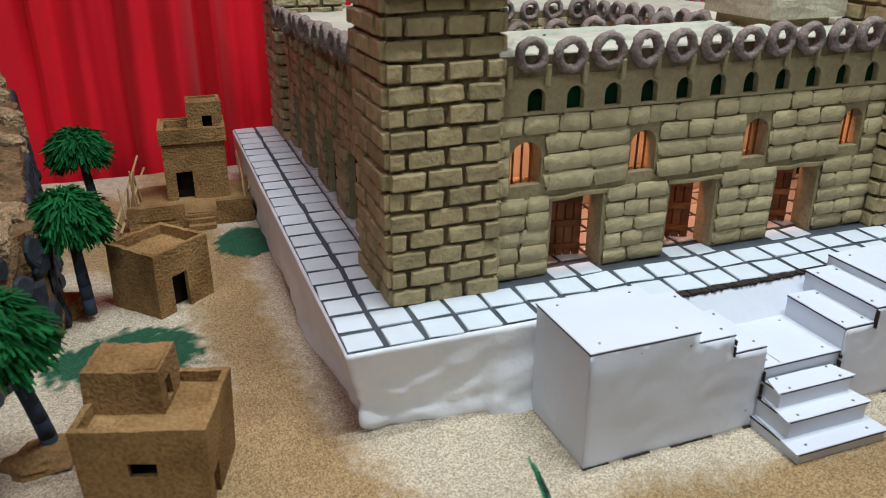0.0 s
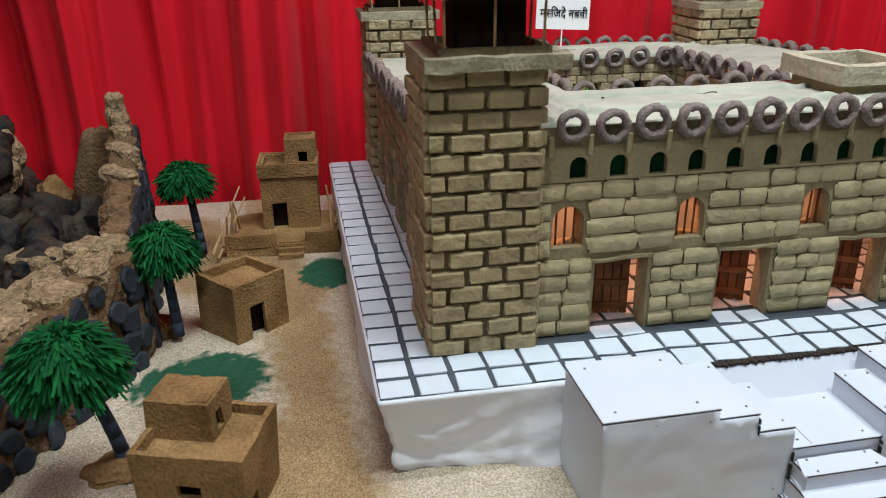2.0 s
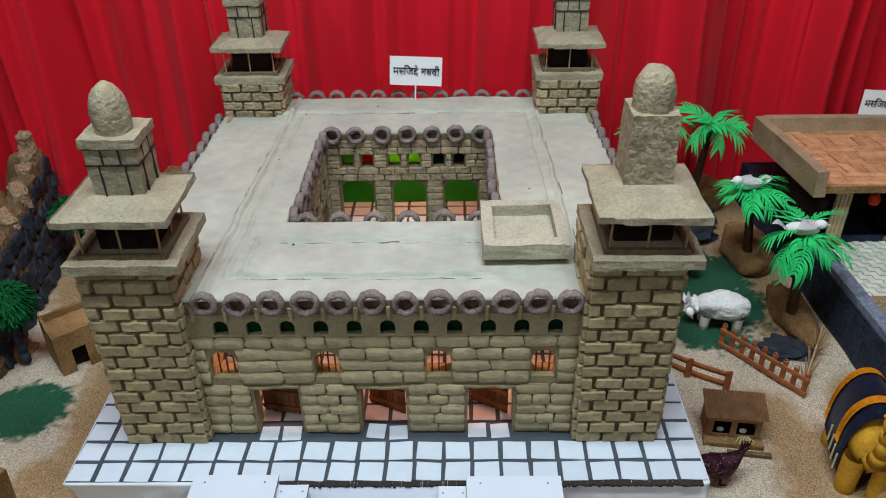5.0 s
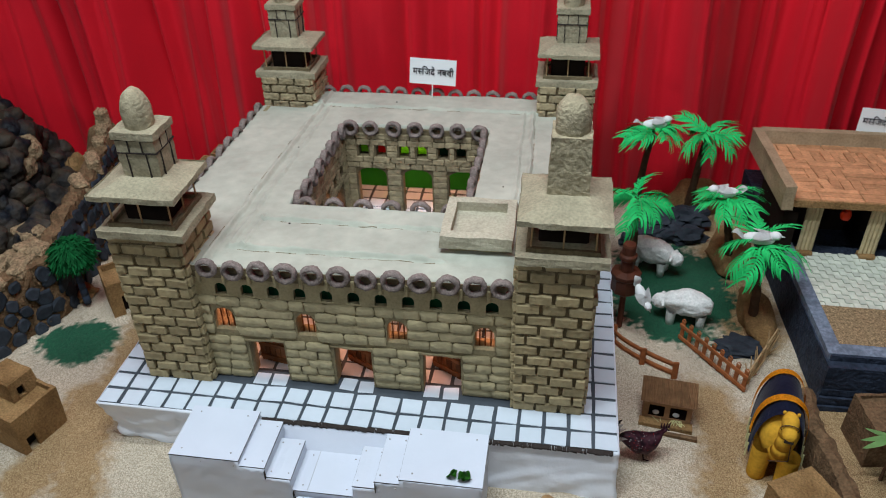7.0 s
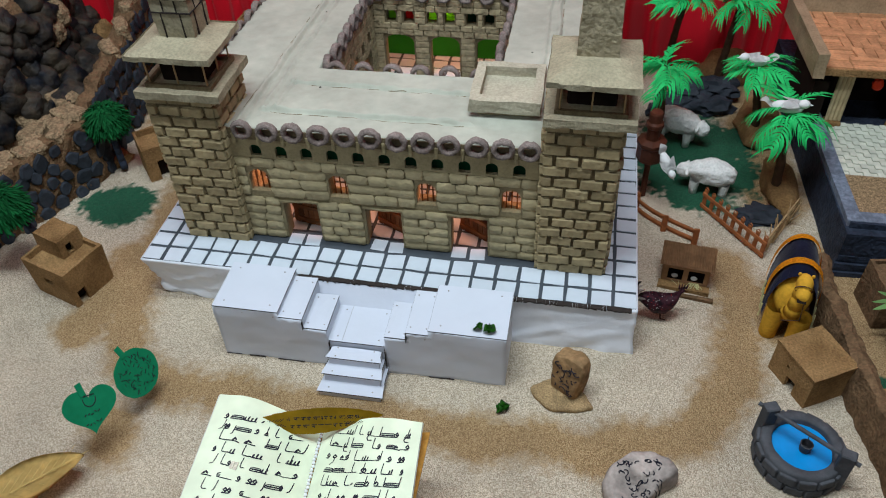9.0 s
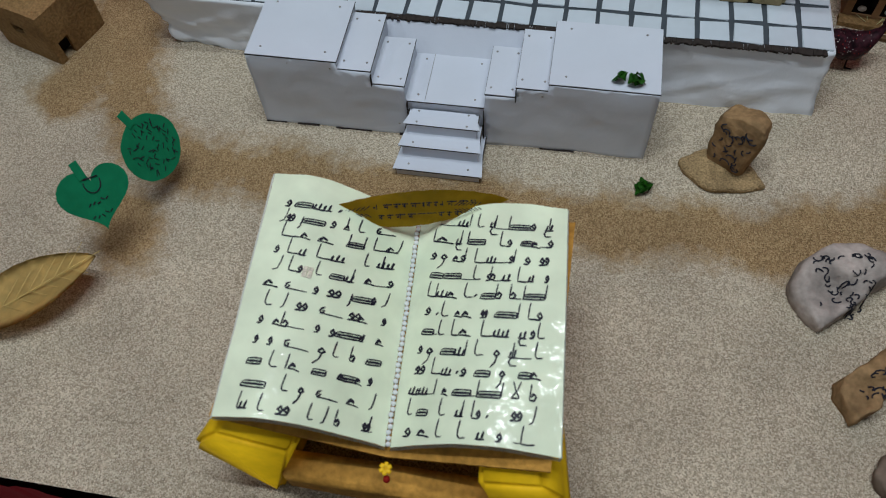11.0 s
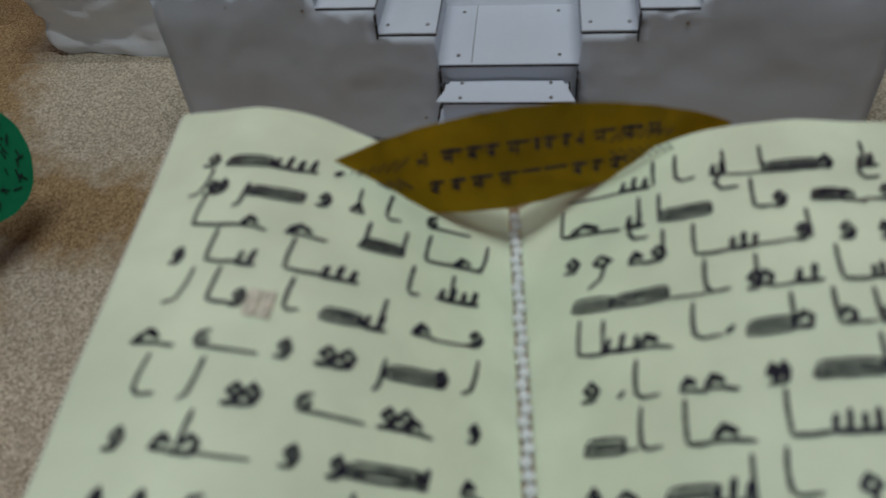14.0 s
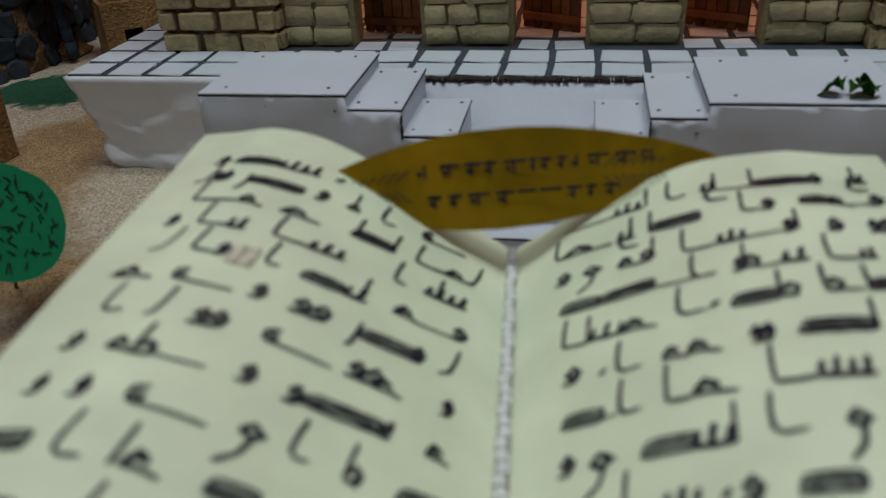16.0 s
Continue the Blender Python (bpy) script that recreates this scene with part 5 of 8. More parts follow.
def build_ochre_leaf():
    rng = random.Random(2)
    root = thing("ochre_leaf", "painted ochre leaf with dark writing, propped on the open book", "leaf", pose(0.4615, -0.337, 0.1665, 72, -1.5, 10.5))
    blade = part("blade", leaf_blade(0.187, 0.044, 0.05), "dry_leaf", root, smooth=True)
    writing_bars([(-0.045, 0.058, 0.006), (-0.04, 0.045, -0.0075)], 0.0044, "marker", blade, rng, 0.0045)
    bm = bmesh.new()
    for k in range(7):
        for s in (-1, 1):
            x = 0.05 + 0.004 * k
            box(bm, 0, 0.0105 - 0.0011 * k, -0.0003, 0.0003, 0, 0.0004, m=pose(x - 0.012, s * 0.002, 0.0045, 0, 0, s * 38))
            box(bm, 0, 0.0085 - 0.001 * k, -0.0003, 0.0003, 0, 0.0004, m=pose(-x - 0.004, s * 0.002, 0.0045, 0, 0, s * 38))
    part("vein", bm, "marker", blade, "dark drawn veins")["kind"] = "stuff"


build_ochre_leaf()


def build_pale_leaf():
    root = thing("dry_leaf", "dry yellow-brown leaf lying on the sand", "leaf", pose(0.0, -0.43, 0.026, -4, -14, 34))
    part("blade", leaf_blade(0.182, 0.0840, 0.25, skew=1.0), "pale_leaf", root, smooth=True)
    bm = bmesh.new()
    tube(bm, (-0.1, 0, 0.001), (0.1, 0, 0.003), 0.0012, 0.0005, 6)
    for k in range(8):
        for s in (-1, 1):
            x = -0.07 + 0.018 * k
            tube(bm, (x, 0, 0.004), (x + 0.025, s * 0.024, 0.006), 0.0005, 0.0003, 4)
    part("rib", bm, "pale_leaf", root)


build_pale_leaf()


def build_paper_leaf(m, heart, seed, label):
    """A cut green paper leaf with a stalk and black strokes, standing on a thin stick; built in x, z facing -y."""
    rng = random.Random(seed)
    root = thing("green_paper_leaf", label, "paper leaf", m, group="green paper leaves")
    pts = []
    n = 40
    for i in range(n):
        a = 2 * math.pi * i / n
        if heart:
            q = a - math.pi / 2
            hx, hz = 16 * math.sin(q) ** 3, 13 * math.cos(q) - 4 * math.cos(2 * q) - 2 * math.cos(3 * q) - math.cos(4 * q)
            pts.append((-hx * 0.00275, 0.0027 * hz + 0.004))
            continue
        else:
            r = 0.042 * (1 + 0.04 * noise.noise(Vector((math.cos(a) * 2, math.sin(a) * 2, seed))))
        r *= 1 + 0.012 * rng.uniform(-1, 1)
        pts.append((r * math.cos(a), r * math.sin(a)))
    part("blade", sheet_with_holes(pts, [], 0.0008), "green_paper", root)
    bm = bm_box(-0.005, 0.005, -0.0012, -0.0002, 0.0, 0.022, m=pose(-0.008, 0, 0.036 if not heart else 0.026, 0, -14, 0))
    part("stalk", bm, "green_paper", root)
    bm = bmesh.new()
    if heart:
        box(bm, -0.009, 0.009, -0.0009, -0.0003, 0.024, 0.0255)
        for a in range(9):
            t = math.pi * a / 8
            box(bm, -0.0023, 0.0023, -0.0009, -0.0003, -0.0006, 0.0006, m=pose(0.01 * math.cos(t), 0, 0.019 - 0.012 * math.sin(t), 0, 90 + math.degrees(t), 0))
        for zz in (-0.004, -0.02):
            for k in range(5):
                box(bm, -0.0022, 0.0022, -0.0009, -0.0003, -0.0006, 0.0006, m=pose(-0.011 + 0.0055 * k, 0, zz + rng.uniform(-0.002, 0.002), 0, rng.uniform(-60, 60), 0))
    else:
        for k in range(70):
            a, r = rng.uniform(0, 6.28), 0.034 * math.sqrt(rng.random())
            box(bm, -rng.uniform(0.0018, 0.004), rng.uniform(0.0018, 0.004), -0.0009, -0.0003, -0.0004, 0.0004, m=pose(r * math.cos(a), 0, r * math.sin(a), 0, rng.uniform(0, 180), 0))
    part("writing", bm, "marker", root, "black drawn strokes")
    bm = bmesh.new()
    down = m.to_3x3().inverted() @ Vector((-0.55, 0.4, -1))
    tube(bm, Vector((0, 0.002, 0)), Vector((0, 0.002, 0)) + down * (m.translation.z + 0.002), 0.0013, n=6)
    part("stick", bm, "mud_dark", root, "thin brown stick")


def facing(x, y, z, nx, ny, nz, roll=0.0):
    """A pose whose -y looks along n and whose z stays up."""
    n = Vector((nx, ny, nz)).normalized()
    side = Vector((0, 0, 1)).cross(n).normalized()
    up = n.cross(side)
    m = Matrix((side, -n, up)).transposed().to_4x4()
    m.translation = (x, y, z)
    return m @ pose(0, 0, 0, 0, roll, 0)


build_paper_leaf(facing(0.1, -0.235, 0.074, 0.95, -0.25, 0.42, 12), False, 3, "round green paper leaf covered in black strokes, standing in sand")
build_paper_leaf(facing(0.076, -0.33, 0.095, 0.95, -0.3, 0.55, 28), True, 4, "heart-shaped green paper leaf with drawn strokes, standing in sand")


# ---- stones, pond, well in front ----
M["stone_pink"] = material("mauve_grey_stone", (0.36, 0.305, 0.275), 0.85, 0.42, 26, 0.9, 100, fine=0.2)
M["stone_tan"] = material("tan_mud_stone", (0.27, 0.165, 0.08), 0.85, 0.4, 38, 0.9, 110, fine=0.25)
M["sandy_mud"] = material("grainy_sandy_mud", (0.36, 0.245, 0.125), 0.95, 0.3, 50, 1.0, 420, fine=0.4, dist=0.003)
M["stone_brown"] = material("brown_grey_stone", (0.17, 0.125, 0.095), 0.85, 0.3, 30, 0.8, 100, fine=0.2)
M["mud"] = material("brown_mud", (0.262, 0.144, 0.056), 0.92, 0.34, 13, 1.0, 260, second=(0.34, 0.203, 0.088), spread=0.34, fine=0.28, dist=0.004)
M["slate"] = material("blue_grey_slate", (0.028, 0.033, 0.042), 0.6, 0.35, 30, 0.5, 120, rand=0.3, fine=0.12)
M["dark_rock"] = material("black_rock", (0.017, 0.021, 0.03), 0.52, 0.5, 22, 1.0, 70, second=(0.055, 0.042, 0.029), spread=0.3, rand=0.3, fine=0.25, dist=0.006)
M["blue_water"] = material("blue_painted_water", (0.01, 0.25, 0.62), 0.3, 0.2, 25, 0.1, 60, coat=0.4)
M["grey_clay"] = material("dark_grey_clay", (0.07, 0.072, 0.08), 0.7, 0.25, 40, 0.5, 140, fine=0.12)
M["brown_clay"] = material("brown_grey_clay", (0.13, 0.095, 0.075), 0.8, 0.25, 40, 0.7, 140, fine=0.15)
M["leafy"] = material("dark_green_leaf", (0.025, 0.12, 0.01), 0.45, 0.4, 60, 0.2, 100)


def blob(name_seed, sx, sy, sz, amp, scale, sub=3, flat=0.0):
    bm = bmesh.new()
    bmesh.ops.create_icosphere(bm, subdivisions=sub, radius=1.0)
    for v in bm.verts:
        p = v.co.normalized()
        d = 1 + amp * noise.noise(p * scale + Vector((name_seed, 0, 0))) + amp * 0.4 * noise.noise(p * scale * 2.7 + Vector((0, name_seed, 0)))
        v.co = Vector((p.x * sx * d, p.y * sy * d, max(p.z * d, -flat if flat else -9) * sz))
    return bm


def hewn(outline, h, ax, ay, seed, amp=0.003):
    """A hewn chunk: corners round its foot, a tilted flat top and rounded rims."""
    pts = []
    for (ax_, ay_), (bx_, by_) in zip(outline, outline[1:] + outline[:1]):
        for k in range(6):
            pts.append(Vector((ax_ + (bx_ - ax_) * k / 6, ay_ + (by_ - ay_) * k / 6)))
    for r in range(2):
        pts = [(pts[i - 1] + 2 * pts[i] + pts[(i + 1) % len(pts)]) / 4 for i in range(len(pts))]
    bm = bmesh.new()
    rows = []
    for grow, f in ((0.99, -0.2), (1.02, 0.2), (1.02, 0.5), (0.99, 0.8), (0.94, 0.95), (0.84, 1.0), (0.7, 1.0), (0.5, 1.0), (0.3, 1.0), (0.12, 1.0)):
        rows.append([bm.verts.new((p.x * grow, p.y * grow, f * (h + ax * p.x + ay * p.y))) for p in pts])
    n = len(pts)
    for a, b in zip(rows, rows[1:]):
        for i in range(n):
            bm.faces.new((a[i], a[(i + 1) % n], b[(i + 1) % n], b[i]))
    bm.faces.new(rows[0])
    bm.faces.new(rows[-1])
    return rough(rough(bm, amp, 38, seed), amp * 0.45, 120, seed + 4)


def scribbles(rng, count, w, d, top, grow=1.0):
    """Short hooked strokes drawn on a surface z = top(x, y)."""
    bm = bmesh.new()
    for k in range(count):
        x, y = rng.uniform(-w, w), rng.uniform(-d, d)
        a0, turn, r = rng.uniform(0, 6.28), rng.uniform(1.2, 4.5), rng.uniform(0.0016, 0.0034) * grow
        last = None
        for i in range(6):
            a = a0 + turn * i / 5
            px_, py_ = x + r * math.cos(a), y + r * math.sin(a) * 0.8
            p = (px_, py_, top(px_, py_) + 0.0009)
            if last:
                tube(bm, last, p, 0.0009, n=4)
            last = p
    return bm


def build_stone(x, y, outline, h, ax, ay, mat, label, count, seed, area, grow=0.93):
    outline = [(grow * a, grow * b) for a, b in outline]
    root = thing("stone", label, "stone", pose(x, y, 0), group="inscribed stones")
    body = part("body", hewn(outline, h, ax, ay, seed, 0.005), mat, root, smooth=True)
    tree = bvhtree.BVHTree.FromPolygons([v.co.copy() for v in body.data.vertices], [tuple(p.vertices) for p in body.data.polygons])

    def top(px_, py_):
        hit = tree.ray_cast(Vector((px_, py_, 0.2)), Vector((0, 0, -1)))[0]
        return hit.z if hit else 0.0
    part("writing", scribbles(random.Random(seed), count, *area, top, 1.5), "marker", body, "black drawn strokes")


build_stone(0.93, -0.283, [(-0.06, -0.008), (-0.044, 0.022), (-0.02, 0.043), (0.021, 0.053), (0.05, 0.043), (0.065, 0.024), (0.026, -0.015), (-0.02, -0.058), (-0.034, -0.05)],
            0.034, 0.05, 0.22, "stone_pink", "mauve-grey flat stone with black writing, leaning in sand", 48, 3, (0.03, 0.03))
build_stone(0.953, -0.4, [(-0.042, -0.014), (-0.034, 0.005), (0.0, 0.032), (0.026, 0.053), (0.045, 0.033), (0.034, 0.005), (0.005, -0.03), (-0.022, -0.052), (-0.03, -0.034)],
            0.03, 0.18, 0.1, "stone_tan", "tan mud-covered stone with black writing on sand", 12, 5, (0.012, 0.016), 0.84)
build_stone(0.995, -0.492, [(-0.05, -0.005), (-0.036, 0.018), (-0.006, 0.031), (0.034, 0.031), (0.048, 0.024), (0.045, -0.01), (0.02, -0.03), (-0.03, -0.028)],
            0.02, 0.0, 0.05, "stone_brown", "low brown-grey stone half sunk in sand", 12, 8, (0.022, 0.015))


def build_mud_rock():
    root = thing("inscribed_rock", "upright tan mud rock with dark scribbles on a sandy base", "rock")
    part("base", hewn([(-0.054, 0.012), (-0.045, -0.006), (-0.018, -0.03), (0.02, -0.028), (0.056, -0.018), (0.034, 0.016), (0.0, 0.034), (-0.03, 0.03)], 0.009, 0.0, 0.03, 2.0, 0.0026), "sandy_mud", root, "tan mud slab").matrix_basis = pose(0.805, -0.127, 0)
    bm = cut(bm_box(-0.03, 0.03, -0.019, 0.019, -0.004, 0.088, bevel=0.007, seg=2), 3)
    for v in bm.verts:
        f = max(0.0, v.co.z) / 0.088
        v.co.x *= 0.86 + 0.26 * f - 0.22 * max(0.0, f - 0.8) / 0.2
        v.co.y *= 1.02 - 0.2 * f
        v.co.z -= 0.22 * max(0.0, -v.co.x) * f
    rough(rough(bm, 0.006, 34, 3), 0.0022, 120, 5)
    m = pose(0.811, -0.107, 0.002, -5, 3, -33)
    body = part("body", bm, "stone_tan", root, smooth=True)
    body.matrix_basis = m
    tree = bvhtree.BVHTree.FromPolygons([v.co.copy() for v in body.data.vertices], [tuple(p.vertices) for p in body.data.polygons])

    def top(px_, py_):
        hit = tree.ray_cast(Vector((px_, -0.2, py_)), Vector((0, 1, 0)))[0]
        return -hit.y if hit else 0.018
    bm = scribbles(random.Random(5), 26, 0.021, 0.03, lambda a, b: top(a, b + 0.046), 2.0)
    bmesh.ops.transform(bm, matrix=pose(0, 0, 0.046) @ pose(0, 0, 0, 90, 0, 0), verts=bm.verts[:])
    part("writing", bm, "marker", body, "dark scribbles")["kind"] = "stuff"


build_mud_rock()


def build_pond():
    root = thing("pond", "small blue pond with a brown clay rim and clay ducks", "pond", pose(1.096, -0.377, 0, 0, 0, -22))
    bm = bmesh.new()
    n = 36
    rows = []
    for r, z in ((1.0, -0.004), (1.02, 0.01), (0.96, 0.017), (0.86, 0.017), (0.8, 0.009)):
        rows.append([bm.verts.new((r * 0.07 * math.cos(2 * math.pi * i / n) * (1 + 0.06 * math.sin(4.2 * math.pi * i / n)), r * 0.048 * math.sin(2 * math.pi * i / n) * (1 + 0.08 * math.cos(6 * math.pi * i / n)), z)) for i in range(n)])
    for a, b in zip(rows, rows[1:]):
        for i in range(n):
            bm.faces.new((a[i], a[(i + 1) % n], b[(i + 1) % n], b[i]))
    part("rim", rough(bm, 0.0015, 90), "brown_clay", root, smooth=True)
    bm = bmesh.new()
    bm.faces.new([bm.verts.new((0.83 * 0.07 * math.cos(2 * math.pi * i / n) * (1 + 0.06 * math.sin(4.2 * math.pi * i / n)), 0.83 * 0.048 * math.sin(2 * math.pi * i / n) * (1 + 0.08 * math.cos(6 * math.pi * i / n)), 0.0115)) for i in range(n)])
    part("water", bm, "blue_water", root, "bright blue painted water")
    return root


build_pond()


def build_duck(m, s):
    root = thing("duck", "small brown clay duck at the pond", "duck", m, group="clay ducks")
    part("body", blob(2, 0.017 * s, 0.007 * s, 0.007 * s, 0.15, 1.5, 3), "brown_clay", root, smooth=True)
    bm = bmesh.new()
    tube(bm, (0.012 * s, 0, 0.002 * s), (0.02 * s, 0, 0.012 * s), 0.0038 * s, 0.0028 * s, 8)
    part("neck", bm, "brown_clay", root, smooth=True)
    part("head", blob(3, 0.0055 * s, 0.0042 * s, 0.0042 * s, 0.1, 1.5, 2), "brown_clay", root, smooth=True).matrix_basis = pose(0.021 * s, 0, 0.0135 * s)


for dx, dy, rz, s, z in ((1.075, -0.334, 150, 1.05, 0.023), (1.122, -0.338, -10, 0.8, 0.022), (1.072, -0.364, 150, 1.0, 0.018), (1.105, -0.4, 155, 0.9, 0.017)):
    build_duck(pose(dx, dy, z, 0, 0, rz), s)


def build_well():
    root = thing("well", "round dark-grey clay well with blue water and winch posts", "well", pose(1.175, -0.19, 0))
    bm = bmesh.new()
    n = 32
    rows = []
    for r, z in ((0.062, -0.004), (0.064, 0.02), (0.062, 0.043), (0.059, 0.046), (0.047, 0.046), (0.045, 0.042), (0.045, 0.02)):
        rows.append([bm.verts.new((r * math.cos(2 * math.pi * i / n), r * math.sin(2 * math.pi * i / n), z)) for i in range(n)])
    for a, b in zip(rows, rows[1:]):
        for i in range(n):
            bm.faces.new((a[i], a[(i + 1) % n], b[(i + 1) % n], b[i]))
    kerb = part("kerb", rough(bm, 0.0012, 90), "grey_clay", root, smooth=True)
    blk = mesh_of(unit_brick(77, 0.15), "block")
    blk.materials.append(M["grey_clay"])
    for r in range(2):
        for k in range(14):
            a = 2 * math.pi * (k + 0.5 * r) / 14
            piece("block", blk, kerb, pose(0.062 * math.cos(a), 0.062 * math.sin(a), 0.011 + 0.02 * r, 0, 0, math.degrees(a) + 90) @ Matrix.Diagonal((0.026, 0.005, 0.018, 1)))
    bm = bmesh.new()
    bmesh.ops.create_circle(bm, cap_ends=True, radius=0.0465, segments=28, matrix=pose(0, 0, 0.034))
    part("water", bm, "blue_water", root, "bright blue painted water")
    for sx, rz in ((-0.05, 20), (0.05, -20)):
        bm = bm_box(-0.011, 0.011, -0.009, 0.009, 0, 0.085, 0.002, m=pose(sx, 0.035 if sx < 0 else -0.035, 0, 0, 0, rz))
        part("post", bm, "grey_clay", root)
    bm = bmesh.new()
    tube(bm, (-0.066, 0.046, 0.074), (0.066, -0.046, 0.074), 0.0035, n=8)
    part("axle", bm, "grey_clay", root)
    bm = bmesh.new()
    lathe(bm, [(0.0, 0), (0.008, 0), (0.01, 0.016), (0.0085, 0.016), (0.007, 0.002), (0, 0.002)], 12, m=pose(0.004, -0.003, 0.035))
    tube(bm, (0.004, -0.003, 0.05), (0.002, -0.001, 0.074), 0.0007, n=5)
    part("bucket", bm, "grey_clay", root, "grey clay bucket on a cord")


build_well()


def build_leaf_scrap(x, y, z, s, rz, label, gap=0.018):
    root = thing("leaf_scrap", label, "leaf scrap", pose(x, y, z, 0, 0, rz))
    for dx, L, w, tilt, turn in ((-gap / 2, 0.019, 0.015, 14, 165), (gap / 2, 0.021, 0.019, -12, 30)):
        for k in range(3):
            bm = leaf_blade(L * s * (1 - 0.12 * k), w * s * (1 - 0.1 * k), 0.45, 10)
            rough(bm, 0.0024 * s, 140, dx * 90 + k)
            part("blade", bm, "leafy", root, smooth=True).matrix_basis = pose(dx * s + 0.002 * k, 0.0025 * (k - 1), 0.0045 + 0.0012 * k, tilt + (0, 34, -30)[k], (4, -12, -16)[k], turn + (0, 50, -45)[k])


build_leaf_scrap(0.667, -0.098, 0.121, 0.95, -6, "pair of crumpled dark green leaf scraps on the white block", 0.021)
build_leaf_scrap(0.707, -0.165, 0.001, 0.95, 40, "crumpled dark green leaf scrap on the sand", 0.006)


# ---- mud houses on the left ----
def mud_block(w, d, h, wall=0.006, sink=0.012, taper=0.03, seed=1.0, holes_front=(), holes_right=(), holes_left=()):
    """A hollow mud-built block with an open, sunken roof: parts in x, y about its middle, z from 0."""
    out = []
    for nm, length, m, holes in (("front_wall", w, pose(-w / 2, -d / 2, 0), holes_front), ("right_wall", d - 0.001, pose(w / 2, -d / 2 + 0.0005, 0, 0, 0, 90), holes_right),
                                 ("back_wall", w, pose(w / 2, d / 2, 0, 0, 0, 180), ()), ("left_wall", d - 0.001, pose(-w / 2, d / 2 - 0.0005, 0, 0, 0, -90), holes_left)):
        outline, inner = [(0, -0.004)], []
        for a, b, c, e in sorted(holes):
            if c <= 0:
                outline += [(a, -0.004), (a, e), (b, e), (b, -0.004)]
            else:
                inner.append(rect(a, b, c, e))
        outline += [(length, -0.004), (length, h), (0, h)]
        # points along the top make the rim uneven
        top = [(length - length * i / 10, h + 0.0018 * noise.noise(Vector((i * 0.9, seed, length)))) for i in range(1, 10)]
        outline = outline[:-1] + top + [outline[-1]]
        bm = sheet_with_holes(outline, inner, wall, m)
        for v in bm.verts:
            k = 1 - taper * max(0, v.co.z) / h
            v.co.x, v.co.y = v.co.x * k, v.co.y * k
        rough(bm, 0.0012, 60, seed)
        out.append((nm, bm))
    k = 1 - taper
    bm = cut(bm_box(-w / 2 * k + wall * 0.6, w / 2 * k - wall * 0.6, -d / 2 * k + wall * 0.6, d / 2 * k - wall * 0.6, h - sink - 0.004, h - sink), 4)
    out.append(("roof", rough(bm, 0.0025, 40, seed)))
    # dark core fills the inside, painting shade behind doors and windows
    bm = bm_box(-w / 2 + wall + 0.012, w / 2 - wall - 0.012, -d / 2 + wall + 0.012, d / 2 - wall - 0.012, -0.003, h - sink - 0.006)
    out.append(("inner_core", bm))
    return out


def mud_house(name, label, m, blocks, mat="mud"):
    root = thing(name, label, "mud house", m)
    for (dx, dy, dz), kw in blocks:
        for nm, bm in mud_block(**kw):
            bmesh.ops.transform(bm, matrix=pose(dx, dy, dz), verts=bm.verts[:])
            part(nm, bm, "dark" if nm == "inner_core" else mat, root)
    return root


mud_house("mud_house", "two-storey brown mud house model with a dark window", pose(-0.173, 0.008, 0, 0, 0, -18.4),
          [((0, 0, 0), dict(w=0.108, d=0.094, h=0.09, seed=1.0, taper=-0.06, holes_front=((0.042, 0.066, 0.042, 0.056),), holes_right=((0.012, 0.03, 0.0, 0.034),))),
           ((-0.024, 0.02, 0.074), dict(w=0.072, d=0.056, h=0.046, sink=-0.0008, seed=2.0, taper=0.07, holes_right=((0.014, 0.028, 0.008, 0.03),)))])
mud_house("mud_house", "square brown mud house model with an open roof and doorway", pose(-0.158, 0.398, 0, 0, 0, 40),
          [((0, 0, 0), dict(w=0.094, d=0.09, h=0.09, sink=0.014, seed=3.0, holes_front=((0.026, 0.052, 0.0, 0.052),)))])


